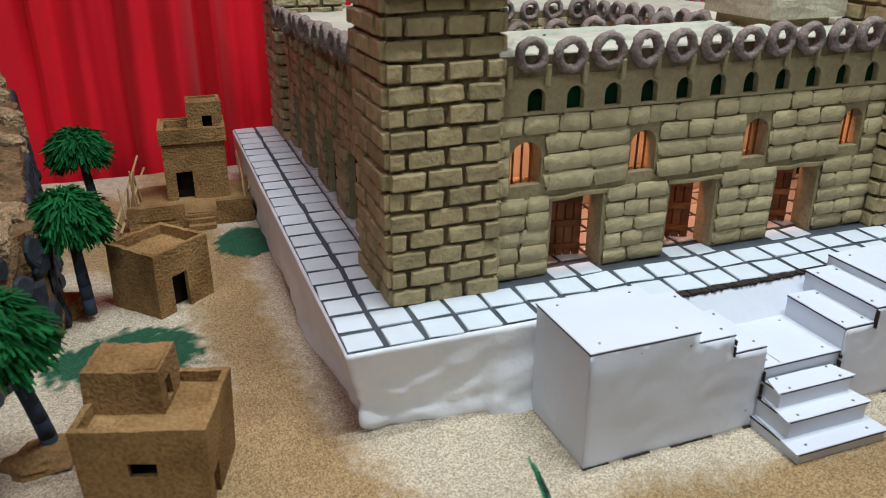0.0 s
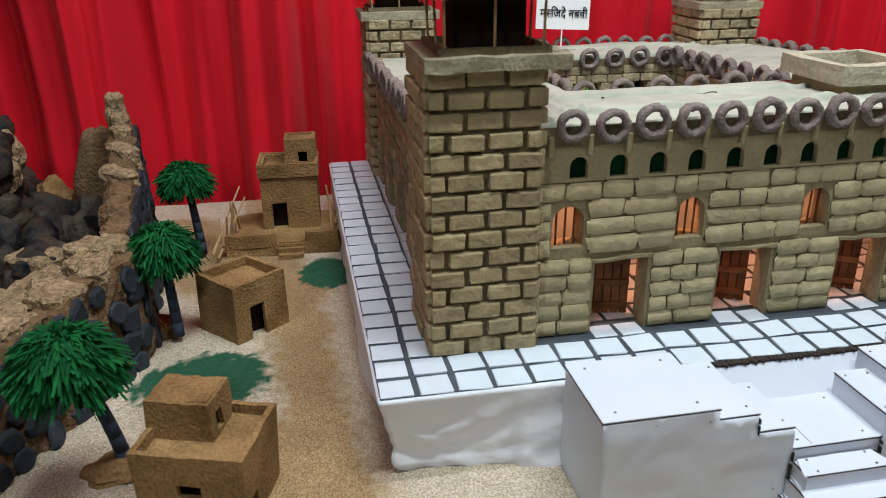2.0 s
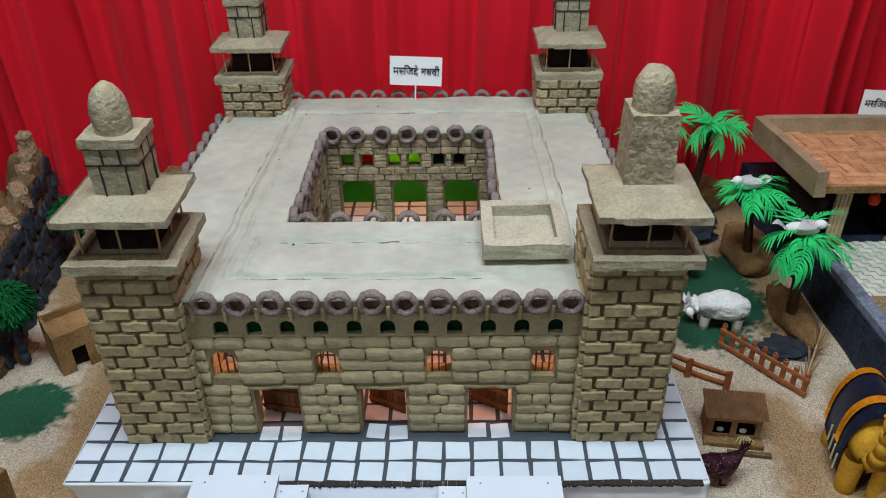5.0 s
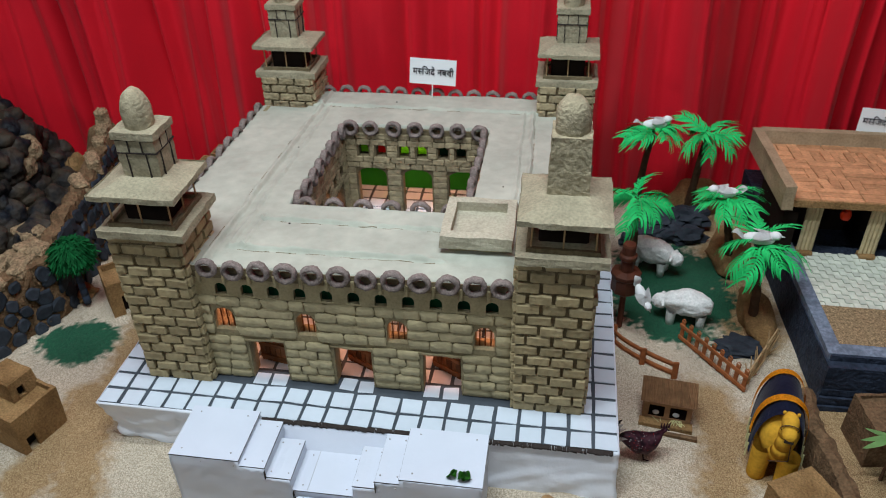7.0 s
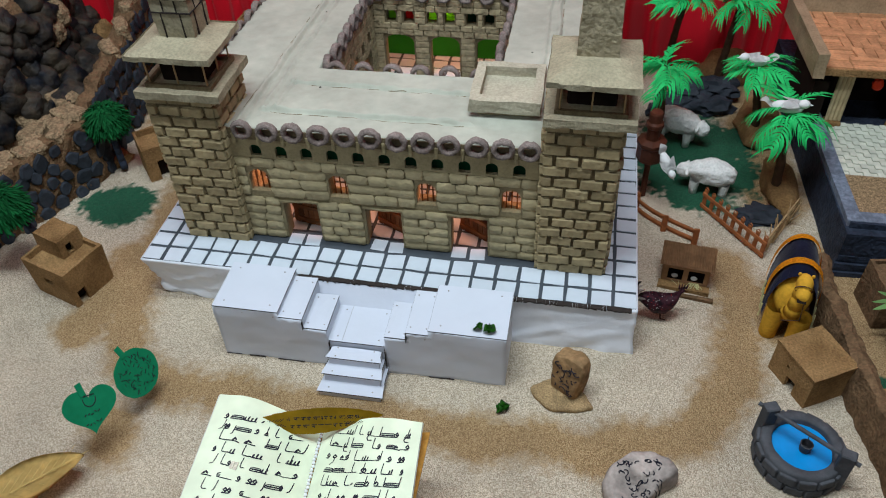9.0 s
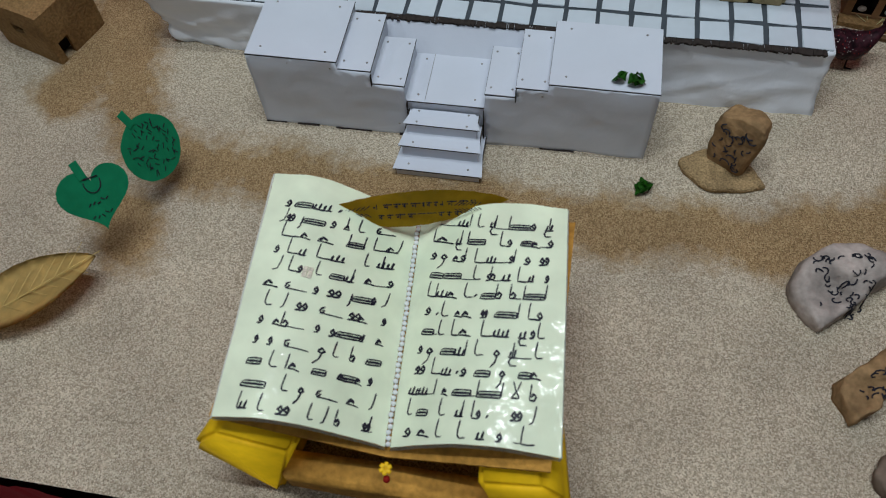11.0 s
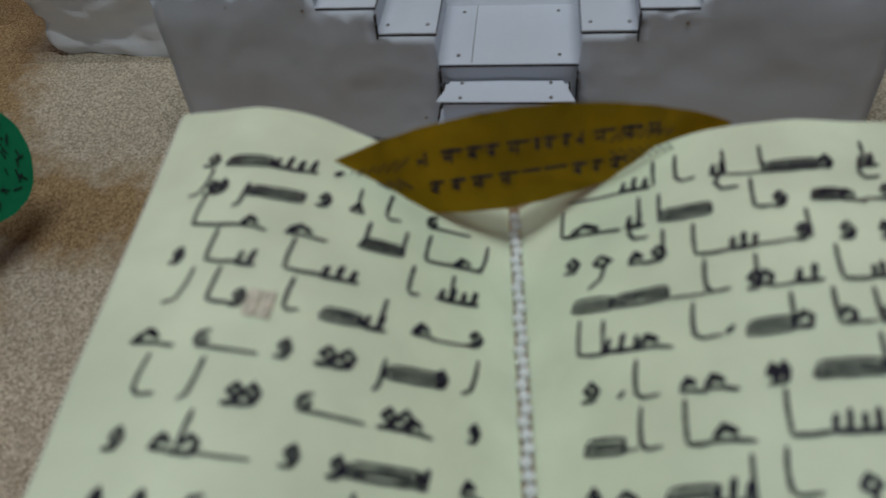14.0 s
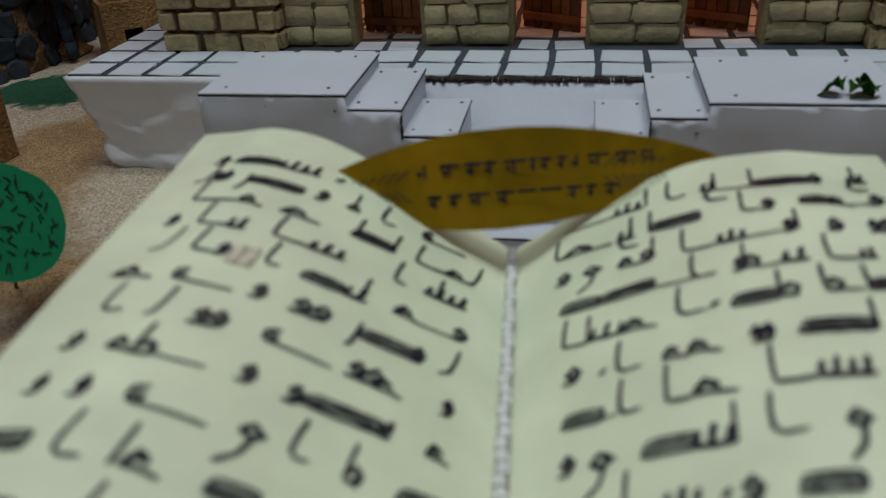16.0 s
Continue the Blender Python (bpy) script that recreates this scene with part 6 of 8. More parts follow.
def build_far_house():
    root = mud_house("mud_house", "tall mud house model on a walled platform with steps", pose(-0.08, 0.785, 0, 0, 0, -3),
                     [((0, 0, 0.016), dict(w=0.106, d=0.085, h=0.13, sink=0.014, taper=0.02, seed=4.0, holes_front=((0.018, 0.046, 0.008, 0.058),))),
                      ((0.024, 0.018, 0.13), dict(w=0.06, d=0.055, h=0.056, sink=0.003, seed=5.0, holes_front=((0.026, 0.042, 0.012, 0.032),)))])
    bm = bmesh.new()
    box(bm, -0.116, 0.085, -0.122, 0.05, -0.004, 0.022)
    part("platform", rough(cut(bm, 5), 0.004, 30, 2), "mud", root)
    for k in range(3):
        part("step", rough(cut(bm_box(-0.022, 0.022, -0.142 + 0.012 * k, -0.11, -0.004, 0.008 + 0.008 * k), 1), 0.001, 60, k), "mud", root)
    for x0, x1 in ((-0.116, -0.026), (0.026, 0.085)):
        part("parapet", rough(cut(bm_box(x0, x1, -0.122, -0.112, 0.018, 0.042), 2), 0.0015, 60), "mud", root)
    bm = bmesh.new()
    for x0, x1, y0, y1 in ((-0.056, 0.056, -0.046, -0.0405), (-0.056, 0.056, 0.0405, 0.046), (-0.056, -0.051, -0.0405, 0.0405), (0.051, 0.056, -0.0405, 0.0405)):
        box(bm, x0, x1, y0, y1, 0.124, 0.149)
    part("parapet_band", rough(cut(bm, 1), 0.0012, 60, 4), "mud", root, "overhanging mud roof edge")
    rng = random.Random(8)
    for k in range(10):
        bm = bmesh.new()
        x0 = -0.118 + 0.004 * k if k < 6 else 0.075 + 0.003 * (k - 6)
        y0 = -0.12 + 0.018 * k if k < 6 else -0.1 + 0.03 * (k - 6)
        tube(bm, (x0, y0, 0.025), (x0 + rng.uniform(-0.012, 0.012), y0 + rng.uniform(-0.015, 0.02), 0.065 + rng.random() * 0.05), 0.0026, 0.0016, 6)
        part("fence_stick", bm, "stick", root, "rough wooden stick")
    for a, b in (((-0.135, -0.15, 0.02), (-0.095, -0.01, 0.1)), ((-0.128, -0.14, 0.008), (-0.088, 0.0, 0.075)), ((0.082, -0.1, 0.05), (0.1, 0.03, 0.085))):
        bm = bmesh.new()
        tube(bm, a, b, 0.0024, 0.0018, n=6)
        part("fence_rail", bm, "stick", root)


build_far_house()


# ---- rock wall, mountain, woolly palms ----
def wall_line(t):
    """The ridge of the rock wall: x, y and height along its length, t from 0 to 1."""
    pts = [(-0.52, -0.14, 0.13), (-0.44, 0.06, 0.135), (-0.375, 0.2, 0.142), (-0.31, 0.345, 0.152), (-0.325, 0.42, 0.165), (-0.335, 0.52, 0.18), (-0.345, 0.62, 0.19), (-0.36, 0.72, 0.215), (-0.378, 0.83, 0.235)]
    s = t * (len(pts) - 1)
    i = min(int(s), len(pts) - 2)
    f = s - i
    return Vector(pts[i]).lerp(Vector(pts[i + 1]), f)


def build_rock_wall():
    root = thing("rock_wall", "crumbly mud wall faced with dark blue slate pieces", "rock wall")
    n, k = 200, 24
    bm = bmesh.new()
    rows = []
    for i in range(n + 1):
        t = i / n
        p = wall_line(t)
        q = (wall_line(min(1, t + 0.01)) - wall_line(max(0, t - 0.01)))
        nrm = Vector((q.y, -q.x, 0)).normalized()
        h = p.z
        row = []
        for j in range(k + 1):
            a = j / k
            if a < 0.42:
                off, z = 0.032 - 0.012 * (a / 0.42), -0.005 + (h + 0.005) * (a / 0.42)
            elif a < 0.58:
                off, z = 0.02 - 0.04 * (a - 0.42) / 0.16, h
            else:
                off, z = -0.02 - 0.012 * ((a - 0.58) / 0.42), h * (1 - (a - 0.58) / 0.42) - 0.005
            v = Vector((p.x, p.y, z)) + nrm * off
            v += Vector((noise.noise(v * 28), noise.noise(v * 28 + Vector((5, 0, 0))), noise.noise(v * 28 + Vector((0, 9, 0))))) * 0.008
            v += Vector((noise.noise(v * 95), noise.noise(v * 95 + Vector((5, 0, 0))), noise.noise(v * 95 + Vector((0, 9, 0))))) * 0.006
            row.append(bm.verts.new(v))
        rows.append(row)
    for a, b in zip(rows, rows[1:]):
        for j in range(k):
            bm.faces.new((a[j], b[j], b[j + 1], a[j + 1]))
    bm.faces.new(rows[0])
    bm.faces.new(rows[-1][::-1])
    part("mud_core", bm, "mud_dark", root, smooth=False)
    slates = []
    for s in range(5):
        bm = bmesh.new()
        rng = random.Random(s)
        m = 11
        a = [bm.verts.new((math.cos(6.283 * i / m) * rng.uniform(0.85, 1.0) * (1.0 if i % m else 1.25), -0.3, math.sin(6.283 * i / m) * rng.uniform(0.85, 1.08))) for i in range(m)]
        b = [bm.verts.new((v.co.x * 1.04, 0.2, v.co.z * 1.04)) for v in a]
        c = [bm.verts.new((v.co.x * 0.8, -0.5 + rng.uniform(-0.1, 0.08), v.co.z * 0.8)) for v in a]
        bm.faces.new(c)
        for i in range(m):
            j = (i + 1) % m
            bm.faces.new((a[i], a[j], b[j], b[i]))
            bm.faces.new((c[i], c[j], a[j], a[i]))
        me = mesh_of(bm, "slate")
        me.materials.append(M["slate"])
        slates.append(me)
    rng = random.Random(12)
    for r in range(5):
        for i in range(28):
            t = (i + 0.5 * (r % 2) + rng.uniform(-0.25, 0.25)) / 28
            if not 0.01 < t < 0.99:
                continue
            p = wall_line(t)
            q = wall_line(min(1, t + 0.01)) - wall_line(max(0, t - 0.01))
            nrm = Vector((q.y, -q.x, 0)).normalized()
            f = (r + 0.45 + rng.uniform(-0.2, 0.2)) / 5.0
            z = p.z * f * 0.95
            pos = Vector((p.x, p.y, z)) + nrm * (0.035 - 0.012 * f)
            s = rng.uniform(0.013, 0.0185)
            piece("slate", slates[rng.randrange(5)], root, pose(*pos, rng.uniform(-16, 2), rng.uniform(-80, 80), math.degrees(math.atan2(nrm.y, nrm.x)) + 90 + rng.uniform(-12, 12)) @ Matrix.Diagonal((s, 0.009, s * rng.uniform(1.05, 1.35), 1)))
    # crumbly blocks stacked on the ridge and as a spire at its far end
    for k, (x, y, z, a, b, c) in enumerate(((-0.378, 0.81, 0.245, 0.015, 0.014, 0.036), (-0.368, 0.78, 0.215, 0.016, 0.018, 0.034), (-0.362, 0.745, 0.205, 0.015, 0.02, 0.03), (-0.35, 0.68, 0.195, 0.016, 0.034, 0.022), (-0.345, 0.6, 0.182, 0.017, 0.034, 0.016),
                                            (-0.47, 0.53, 0.055, 0.03, 0.04, 0.038), (-0.45, 0.46, 0.045, 0.04, 0.028, 0.034), (-0.475, 0.4, 0.05, 0.035, 0.03, 0.03))):
        bm = cut(bm_box(-a, a, -b, b, -c, c, bevel=0.006), 3)
        part("ridge_block", rough(rough(bm, 0.004, 40, k), 0.0025, 130, k), "mud_pale", root).matrix_basis = pose(x, y, z, 0, 0, 12 * k)
    # loose blocks laid along the top and behind the ridge
    rng = random.Random(44)
    for k in range(14):
        t = 0.04 + 0.4 * k / 13
        p = wall_line(t)
        back = k % 2
        a, b, c = rng.uniform(0.022, 0.034), rng.uniform(0.016, 0.024), rng.uniform(0.01, 0.016)
        bm = cut(bm_box(-a, a, -b, b, -c, c, bevel=0.005), 3)
        part("ridge_block", rough(rough(bm, 0.004, 45, k + 9), 0.0025, 140, k), "mud_pale", root).matrix_basis = pose(p.x - 0.035 * back - 0.004, p.y, p.z - (0.012 if back else 0.004), rng.uniform(-8, 8), rng.uniform(-8, 8), 75 + rng.uniform(-20, 20))
    part("standing_slab", blob(5, 0.043, 0.02, 0.112, 0.14, 1.5, 4), "mud_dark", root, "tall brown coir slab", smooth=True).matrix_basis = pose(-0.438, 0.85, 0.103, 0, 6, 24)


M["mud_pale"] = material("pale_crumbly_mud", (0.3, 0.21, 0.122), 0.95, 0.3, 40, 1.0, 170, fine=0.45, dist=0.008)
build_rock_wall()


def rock_meshes(mat, n=6, amp=0.4, sub=2):
    out = []
    for s in range(n):
        me = mesh_of(blob(s * 3.3 + 1, 1, 1, 0.8, amp, 1.5, sub), "rock")
        me.materials.append(M[mat])
        out.append(me)
    return out


ROCKS_DARK = rock_meshes("dark_rock", 7, 0.32, 3)
for me in ROCKS_DARK:
    me.polygons.foreach_set("use_smooth", [True] * len(me.polygons))


ROCKS_TAN = rock_meshes("mud_pale", 3, 0.35, 3)


def build_mountain():
    root = thing("rock_mountain", "steep model mountain of dark stones with a sandy top", "model mountain")
    cx, cy, rx, ry, top = -0.86, 0.62, 0.37, 0.40, 0.27
    bm = bmesh.new()
    n, k = 48, 10
    rows = []

    def at(a, f):
        r = 1 - 0.28 * f
        x, y = cx + rx * r * math.cos(a), cy + ry * r * math.sin(a)
        z = top * f ** 0.9
        w = 1 + 0.14 * noise.noise(Vector((math.cos(a) * 2, math.sin(a) * 2, f * 3)))
        return Vector((cx + (x - cx) * w, cy + (y - cy) * w, z))

    for j in range(k + 1):
        rows.append([bm.verts.new(at(2 * math.pi * i / n, j / k) + Vector((0, 0, -0.006 if j == 0 else 0))) for i in range(n)])
    for a, b in zip(rows, rows[1:]):
        for i in range(n):
            bm.faces.new((a[i], a[(i + 1) % n], b[(i + 1) % n], b[i]))
    bm.faces.new(rows[-1])
    part("core", bm, "mud_dark", root)
    part("sandy_top", blob(2, 0.245, 0.265, 0.02, 0.15, 1.4, 4), "mud_pale", root, "sandy brown top", smooth=True).matrix_basis = pose(cx, cy, top)
    part("summit", blob(6, 0.075, 0.085, 0.1, 0.25, 1.6, 3), "mud_pale", root, "brown mud peak", smooth=True).matrix_basis = pose(cx - 0.03, cy + 0.16, top + 0.05)
    rng = random.Random(6)
    for j in range(10):
        m = 37 - j
        for i in range(m):
            a = 2 * math.pi * (i + 0.5 * (j % 2)) / m + rng.uniform(-0.05, 0.05)
            if math.cos(a) < -0.55:
                continue
            p = at(a, (j + 0.4) / 10)
            s = rng.uniform(0.026, 0.043)
            piece("rock", ROCKS_TAN[rng.randrange(3)] if noise.noise(p * 9) > 0.46 else ROCKS_DARK[rng.randrange(6)], root, pose(*p, rng.uniform(0, 360), rng.uniform(0, 360), rng.uniform(0, 360)) @ Matrix.Diagonal((s, s * rng.uniform(0.8, 1.2), s, 1)))


build_mountain()
for k, (x, y, z, a, b, c, mat, lab) in enumerate(((-0.53, 0.86, 0.055, 0.045, 0.04, 0.06, "mud", "rounded sandy brown boulder"), (-0.475, 0.8, 0.04, 0.04, 0.04, 0.05, "dark_rock", "dark rounded boulder with brown top"), (-0.47, 0.55, 0.04, 0.06, 0.07, 0.06, "dark_rock", "dark jagged boulder below the mountain"),
                                                   (-0.42, 0.42, 0.05, 0.04, 0.05, 0.06, "mud_pale", "pale crumbly mud lump behind the rock wall"), (-0.45, 0.3, 0.03, 0.05, 0.06, 0.05, "dark_rock", "dark jagged boulder below the mountain"), (-0.41, 0.68, 0.06, 0.045, 0.06, 0.07, "dark_rock", "dark jagged boulder below the mountain"),
                                                   (-0.29, 0.405, 0.008, 0.04, 0.03, 0.016, "mud", "low mud mound at a palm foot"), (-0.28, 0.08, 0.003, 0.035, 0.03, 0.012, "mud", "low mud mound at a palm foot"))):
    solo("boulder", blob(k + 11, a, b, c, 0.4, 1.6, 3), mat, lab, "boulder", pose(x, y, z))

M["wool"] = material("dark_green_wool", (0.006, 0.085, 0.022), 0.8, 0.35, 60, 0.3, 300, island=0.35)
M["blue_trunk"] = material("dark_blue_trunk", (0.035, 0.045, 0.07), 0.7, 0.3, 60, 0.6, 150)


def build_wool_palm(x, y, z0, tx, ty, zc, r, seed):
    root = thing("woolly_palm", "model palm with a dark green wool crown and blue-grey trunk", "palm tree", group="woolly palms")
    bm = bmesh.new()
    prev = Vector((x, y, z0 - 0.004))
    for i in range(1, 9):
        t = i / 8
        p = Vector((x + (tx - x) * t ** 1.3, y + (ty - y) * t ** 1.3, z0 + (zc - z0) * t))
        tube(bm, prev, p, 0.0085 - 0.003 * (t - 0.125), 0.0085 - 0.003 * t, 8)
        prev = p
    part("trunk", bm, "blue_trunk", root, smooth=True)
    rng = random.Random(seed)
    vs, fs = [], []
    tufts = [(6.283 * ((k * 0.618) % 1), math.asin(-0.45 + 1.43 * (k + 0.5) / 44)) for k in range(44)]
    for k in range(2600):
        a, el = tufts[k % 44]
        a, el = a + rng.gauss(0, 0.16) / max(0.25, math.cos(el)), el + rng.gauss(0, 0.13)
        L = r * rng.uniform(0.6, 1.02)
        d = Vector((math.cos(a) * math.cos(el), math.sin(a) * math.cos(el), math.sin(el) * 0.85))
        side = d.cross(Vector((rng.uniform(-1, 1), rng.uniform(-1, 1), rng.uniform(-1, 1)))).normalized()
        w = 0.0026
        base = len(vs)
        for j in range(4):
            t = j / 3
            p = Vector((tx, ty, zc)) + d * L * t + Vector((0, 0, -0.55 * r * t * t))
            p += Vector((rng.uniform(-1, 1), rng.uniform(-1, 1), rng.uniform(-1, 1))) * 0.006 * t
            vs += [p - side * w * (1 - 0.5 * t), p + side * w * (1 - 0.5 * t)]
        for j in range(3):
            fs.append((base + 2 * j, base + 2 * j + 1, base + 2 * j + 3, base + 2 * j + 2))
    me = bpy.data.meshes.new("crown")
    me.from_pydata(vs, [], fs)
    part("crown", me, "wool", root, "dark green wool strands")


build_wool_palm(-0.275, 0.09, 0, -0.3, 0.045, 0.178, 0.06, 1)
build_wool_palm(-0.25, 0.372, 0.012, -0.257, 0.38, 0.158, 0.056, 2)
build_wool_palm(-0.245, 0.69, 0.01, -0.26, 0.7, 0.16, 0.052, 3)

# ---- right side: house on a blue platform ----
M["blue_stone"] = material("navy_painted_block", (0.027, 0.035, 0.055), 0.7, 0.4, 34, 1.0, 120, fine=0.3, dist=0.006)
M["blue_top"] = material("worn_blue_grey_coping", (0.15, 0.175, 0.225), 0.7, 0.35, 40, 0.8, 130, fine=0.3)
M["gravel"] = material("brown_gravel", (0.26, 0.18, 0.1), 0.95, 0.5, 160, 1.0, 320, fine=0.35)
M["mat"] = material("white_woven_reed", (0.55, 0.56, 0.47), 0.7, 0.12, 60, 0.3, 200, island=0.12)
M["terracotta"] = material("terracotta_tile", (0.55, 0.275, 0.135), 0.75, 0.25, 40, 0.4, 160, rand=0.2, fine=0.12)
M["bamboo"] = material("pale_bamboo", (0.52, 0.42, 0.24), 0.6, 0.2, 50, 0.3, 120, island=0.12)
M["red_lamp"] = material("red_lantern", (0.6, 0.04, 0.01), 0.4, 0.2, 60, 0.2, 100)


def build_house():
    root = thing("courtyard_house", "model house with tiled porch roof on a dark blue platform", "model house")
    z = 0.1
    bm = bmesh.new()
    rows = [(1.303, 0.25), (1.95, 0.25), (1.95, 0.99), (1.272, 0.99)]
    a = [bm.verts.new((x, y, -0.004)) for x, y in rows]
    b = [bm.verts.new((x, y, z)) for x, y in rows]
    bm.faces.new(b)
    for i in range(4):
        bm.faces.new((a[i], a[(i + 1) % 4], b[(i + 1) % 4], b[i]))
    part("platform", bm, "blue_stone", root, "dark navy painted platform wall")
    for k in range(7):
        bm = cut(bm_box(1.298 + 0.002 * k, 1.95, 0.2385 + 0.005 * k, 0.252 + 0.005 * k, -0.002 + 0.0165 * k, 0.0125 + 0.0165 * k), 3)
        part("block_course", rough(bm, 0.0025, 60, k), "blue_stone", root)
    bm = cut(bm_box(1.305, 1.95, 0.274, 0.302, z - 0.004, z + 0.014), 5)
    part("coping", rough(bm, 0.0018, 60, 3), "blue_top", root, "worn blue-grey coping")
    bm = cut(bm_box(-0.013, 0.013, 0, 0.48, z - 0.004, z + 0.014, m=pose(1.318, 0.275, 0, 0, 0, 2.8)), 5)
    part("coping", rough(bm, 0.0018, 60, 5), "blue_top", root, "worn blue-grey coping")
    part("yard", rough(cut(bm_box(1.322, 1.95, 0.3, 0.425, z - 0.002, z + 0.006), 6), 0.003, 50), "gravel", root, "brown gravel strip")
    # woven mat
    bm = bmesh.new()
    for i in range(46):
        for j in range(14):
            x, y = 1.325 + 0.0135 * i, 0.426 + 0.0135 * j
            box(bm, x, x + 0.0128, y, y + 0.0128, z + 0.001, z + 0.0045 + 0.002 * ((i + j) % 2), m=pose(0, 0, 0))
    ob = part("reed_mat", bm, "mat", root, "white woven reed mat")
    ob["kind"] = "stuff"
    # near-black boards paint the shade under the porch roof
    part("room", bm_box(1.3, 1.95, 0.72, 0.725, z, 0.218), "dark", root, "porch back coloured dark for the shade inside")
    part("room_side", bm_box(1.27, 1.3, 0.6, 0.8, z, 0.214), "dark", root, "porch side coloured dark for the shade inside")
    # roof: mud frame with cheek walls, tiles between
    bm = bmesh.new()
    ang = -6.0
    rm = pose(1.255, 0.59, 0.243, ang, 0, 0)
    box(bm, 0, 0.022, -0.012, 0.34, -0.012, 0.04)
    box(bm, 0.022, 0.74, 0.32, 0.345, -0.012, 0.04)
    cut(bm, 3)
    rough(bm, 0.002, 40)
    bmesh.ops.transform(bm, matrix=rm, verts=bm.verts[:])
    part("roof_frame", bm, "tan_plaster", root, "tan plastered roof edge")
    bm = bm_box(0.02, 0.74, 0, 0.33, -0.01, 0.004)
    bmesh.ops.transform(bm, matrix=rm, verts=bm.verts[:])
    roofb = part("roof", bm, "mud", root)
    rng = random.Random(31)
    tile = mesh_of(unit_brick(5, 0.06, jag=0.02), "roof_tile")
    tile.materials.append(M["terracotta"])
    for j in range(6):
        x = 0.024 - rng.uniform(0, 0.02)
        while x < 0.72:
            w = rng.uniform(0.05, 0.1)
            if rng.random() < 0.3:
                for q in range(4):
                    piece("roof_tile", tile, roofb, rm @ pose(x + w * (q + 0.5) / 4, 0.005 + 0.055 * j + 0.027, 0.006 + rng.uniform(0, 0.003), 90, 0, rng.uniform(-4, 4)) @ pose(0, 0, 0) @ Matrix.Diagonal((w / 4 * 0.92, 0.005, 0.06, 1)))
            else:
                for q in range(3):
                    piece("roof_tile", tile, roofb, rm @ pose(x + w / 2, 0.005 + 0.055 * j + 0.055 * (q + 0.5) / 3, 0.006 + rng.uniform(0, 0.003), 90, 0, rng.uniform(-3, 3)) @ Matrix.Diagonal((w * 0.97, 0.005, 0.0175, 1)))
            x += w
    for px in (1.334, 1.462, 1.59, 1.72):
        bm = bmesh.new()
        for q in range(4):
            tube(bm, (px - 0.012 + 0.008 * q, 0.612, z + 0.012), (px - 0.012 + 0.008 * q, 0.612, 0.236), 0.0045, n=7)
        part("post", bm, "bamboo", root, "bundled bamboo post")
        part("post_foot", rough(bm_box(px - 0.017, px + 0.017, 0.598, 0.626, z, z + 0.014, bevel=0.003), 0.002, 80), "mud", root)
    bm = bmesh.new()
    lathe(bm, [(0, 0), (0.009, 0.002), (0.012, 0.012), (0.009, 0.022), (0.004, 0.026), (0, 0.028)], 10, m=pose(1.4, 0.62, 0.19))
    tube(bm, (1.4, 0.62, 0.215), (1.4, 0.62, 0.24), 0.0008, n=5)
    part("hanging_lantern", bm, "red_lamp", root, "small red hanging lantern", smooth=True)


build_house()
build_sign("sign", pose(1.548, 0.935, 0.272, -6, 3, -2))


# ---- paper palms, doves, sheep ----
M["frond"] = material("bright_green_paper", (0.03, 0.5, 0.13), 0.6, 0.2, 30, 0.1, 100, island=0.12)
M["bark"] = material("dark_brown_bark", (0.09, 0.05, 0.028), 0.9, 0.35, 60, 1.0, 150)
M["white_clay"] = material("white_clay", (0.78, 0.78, 0.77), 0.55, 0.05, 30, 0.3, 120)
M["fleece"] = material("white_fleece", (0.7, 0.69, 0.66), 0.95, 0.1, 60, 1.0, 220, fine=0.12)


def frond_mesh(seed, L):
    rng = random.Random(seed)
    bm = bmesh.new()

    def spine(t):
        return Vector((L * t, 0.06 * L * math.sin(2.5 * t), 0.3 * L * t - 0.55 * L * t * t))
    n = 11
    for i in range(n):
        t = 0.1 + 0.88 * i / n
        for side in (-1, 1):
            ll = L * 0.52 * (math.sin(math.pi * (0.2 + 0.66 * t)) ** 0.7) * rng.uniform(0.7, 1.15)
            p, q = spine(t), spine(min(1.0, t + 0.096))
            along = (q - p).normalized()
            turn = rng.uniform(1.1, 1.4) * (1 - 0.4 * t)
            drop = rng.uniform(0.1, 0.55)
            prev = None
            for k in range(6):
                f = k / 5
                a = turn * (1 - 0.35 * f)
                c = p.lerp(q, 0.5) + (along * math.cos(a) + Vector((0, side, 0)) * math.sin(a)) * ll * f + Vector((0, 0, 0.12 * ll * math.sin(math.pi * f) - drop * ll * f * f))
                half = L * 0.1 * (0.28, 0.3, 0.32, 0.28, 0.2, 0.03)[k]
                across = (along * math.sin(a) - Vector((0, side, 0)) * math.cos(a)) * half
                row = [bm.verts.new(c - across), bm.verts.new(c + across)]
                if prev:
                    bm.faces.new((prev[0], prev[1], row[1], row[0]))
                prev = row
    tubep = [spine(k / 6) for k in range(7)]
    for a, b in zip(tubep, tubep[1:]):
        tube(bm, a, b, 0.0012, n=5)
    me = mesh_of(bm, "frond")
    me.materials.append(M["frond"])
    return me


FRONDS = [frond_mesh(s, 0.08) for s in range(4)]


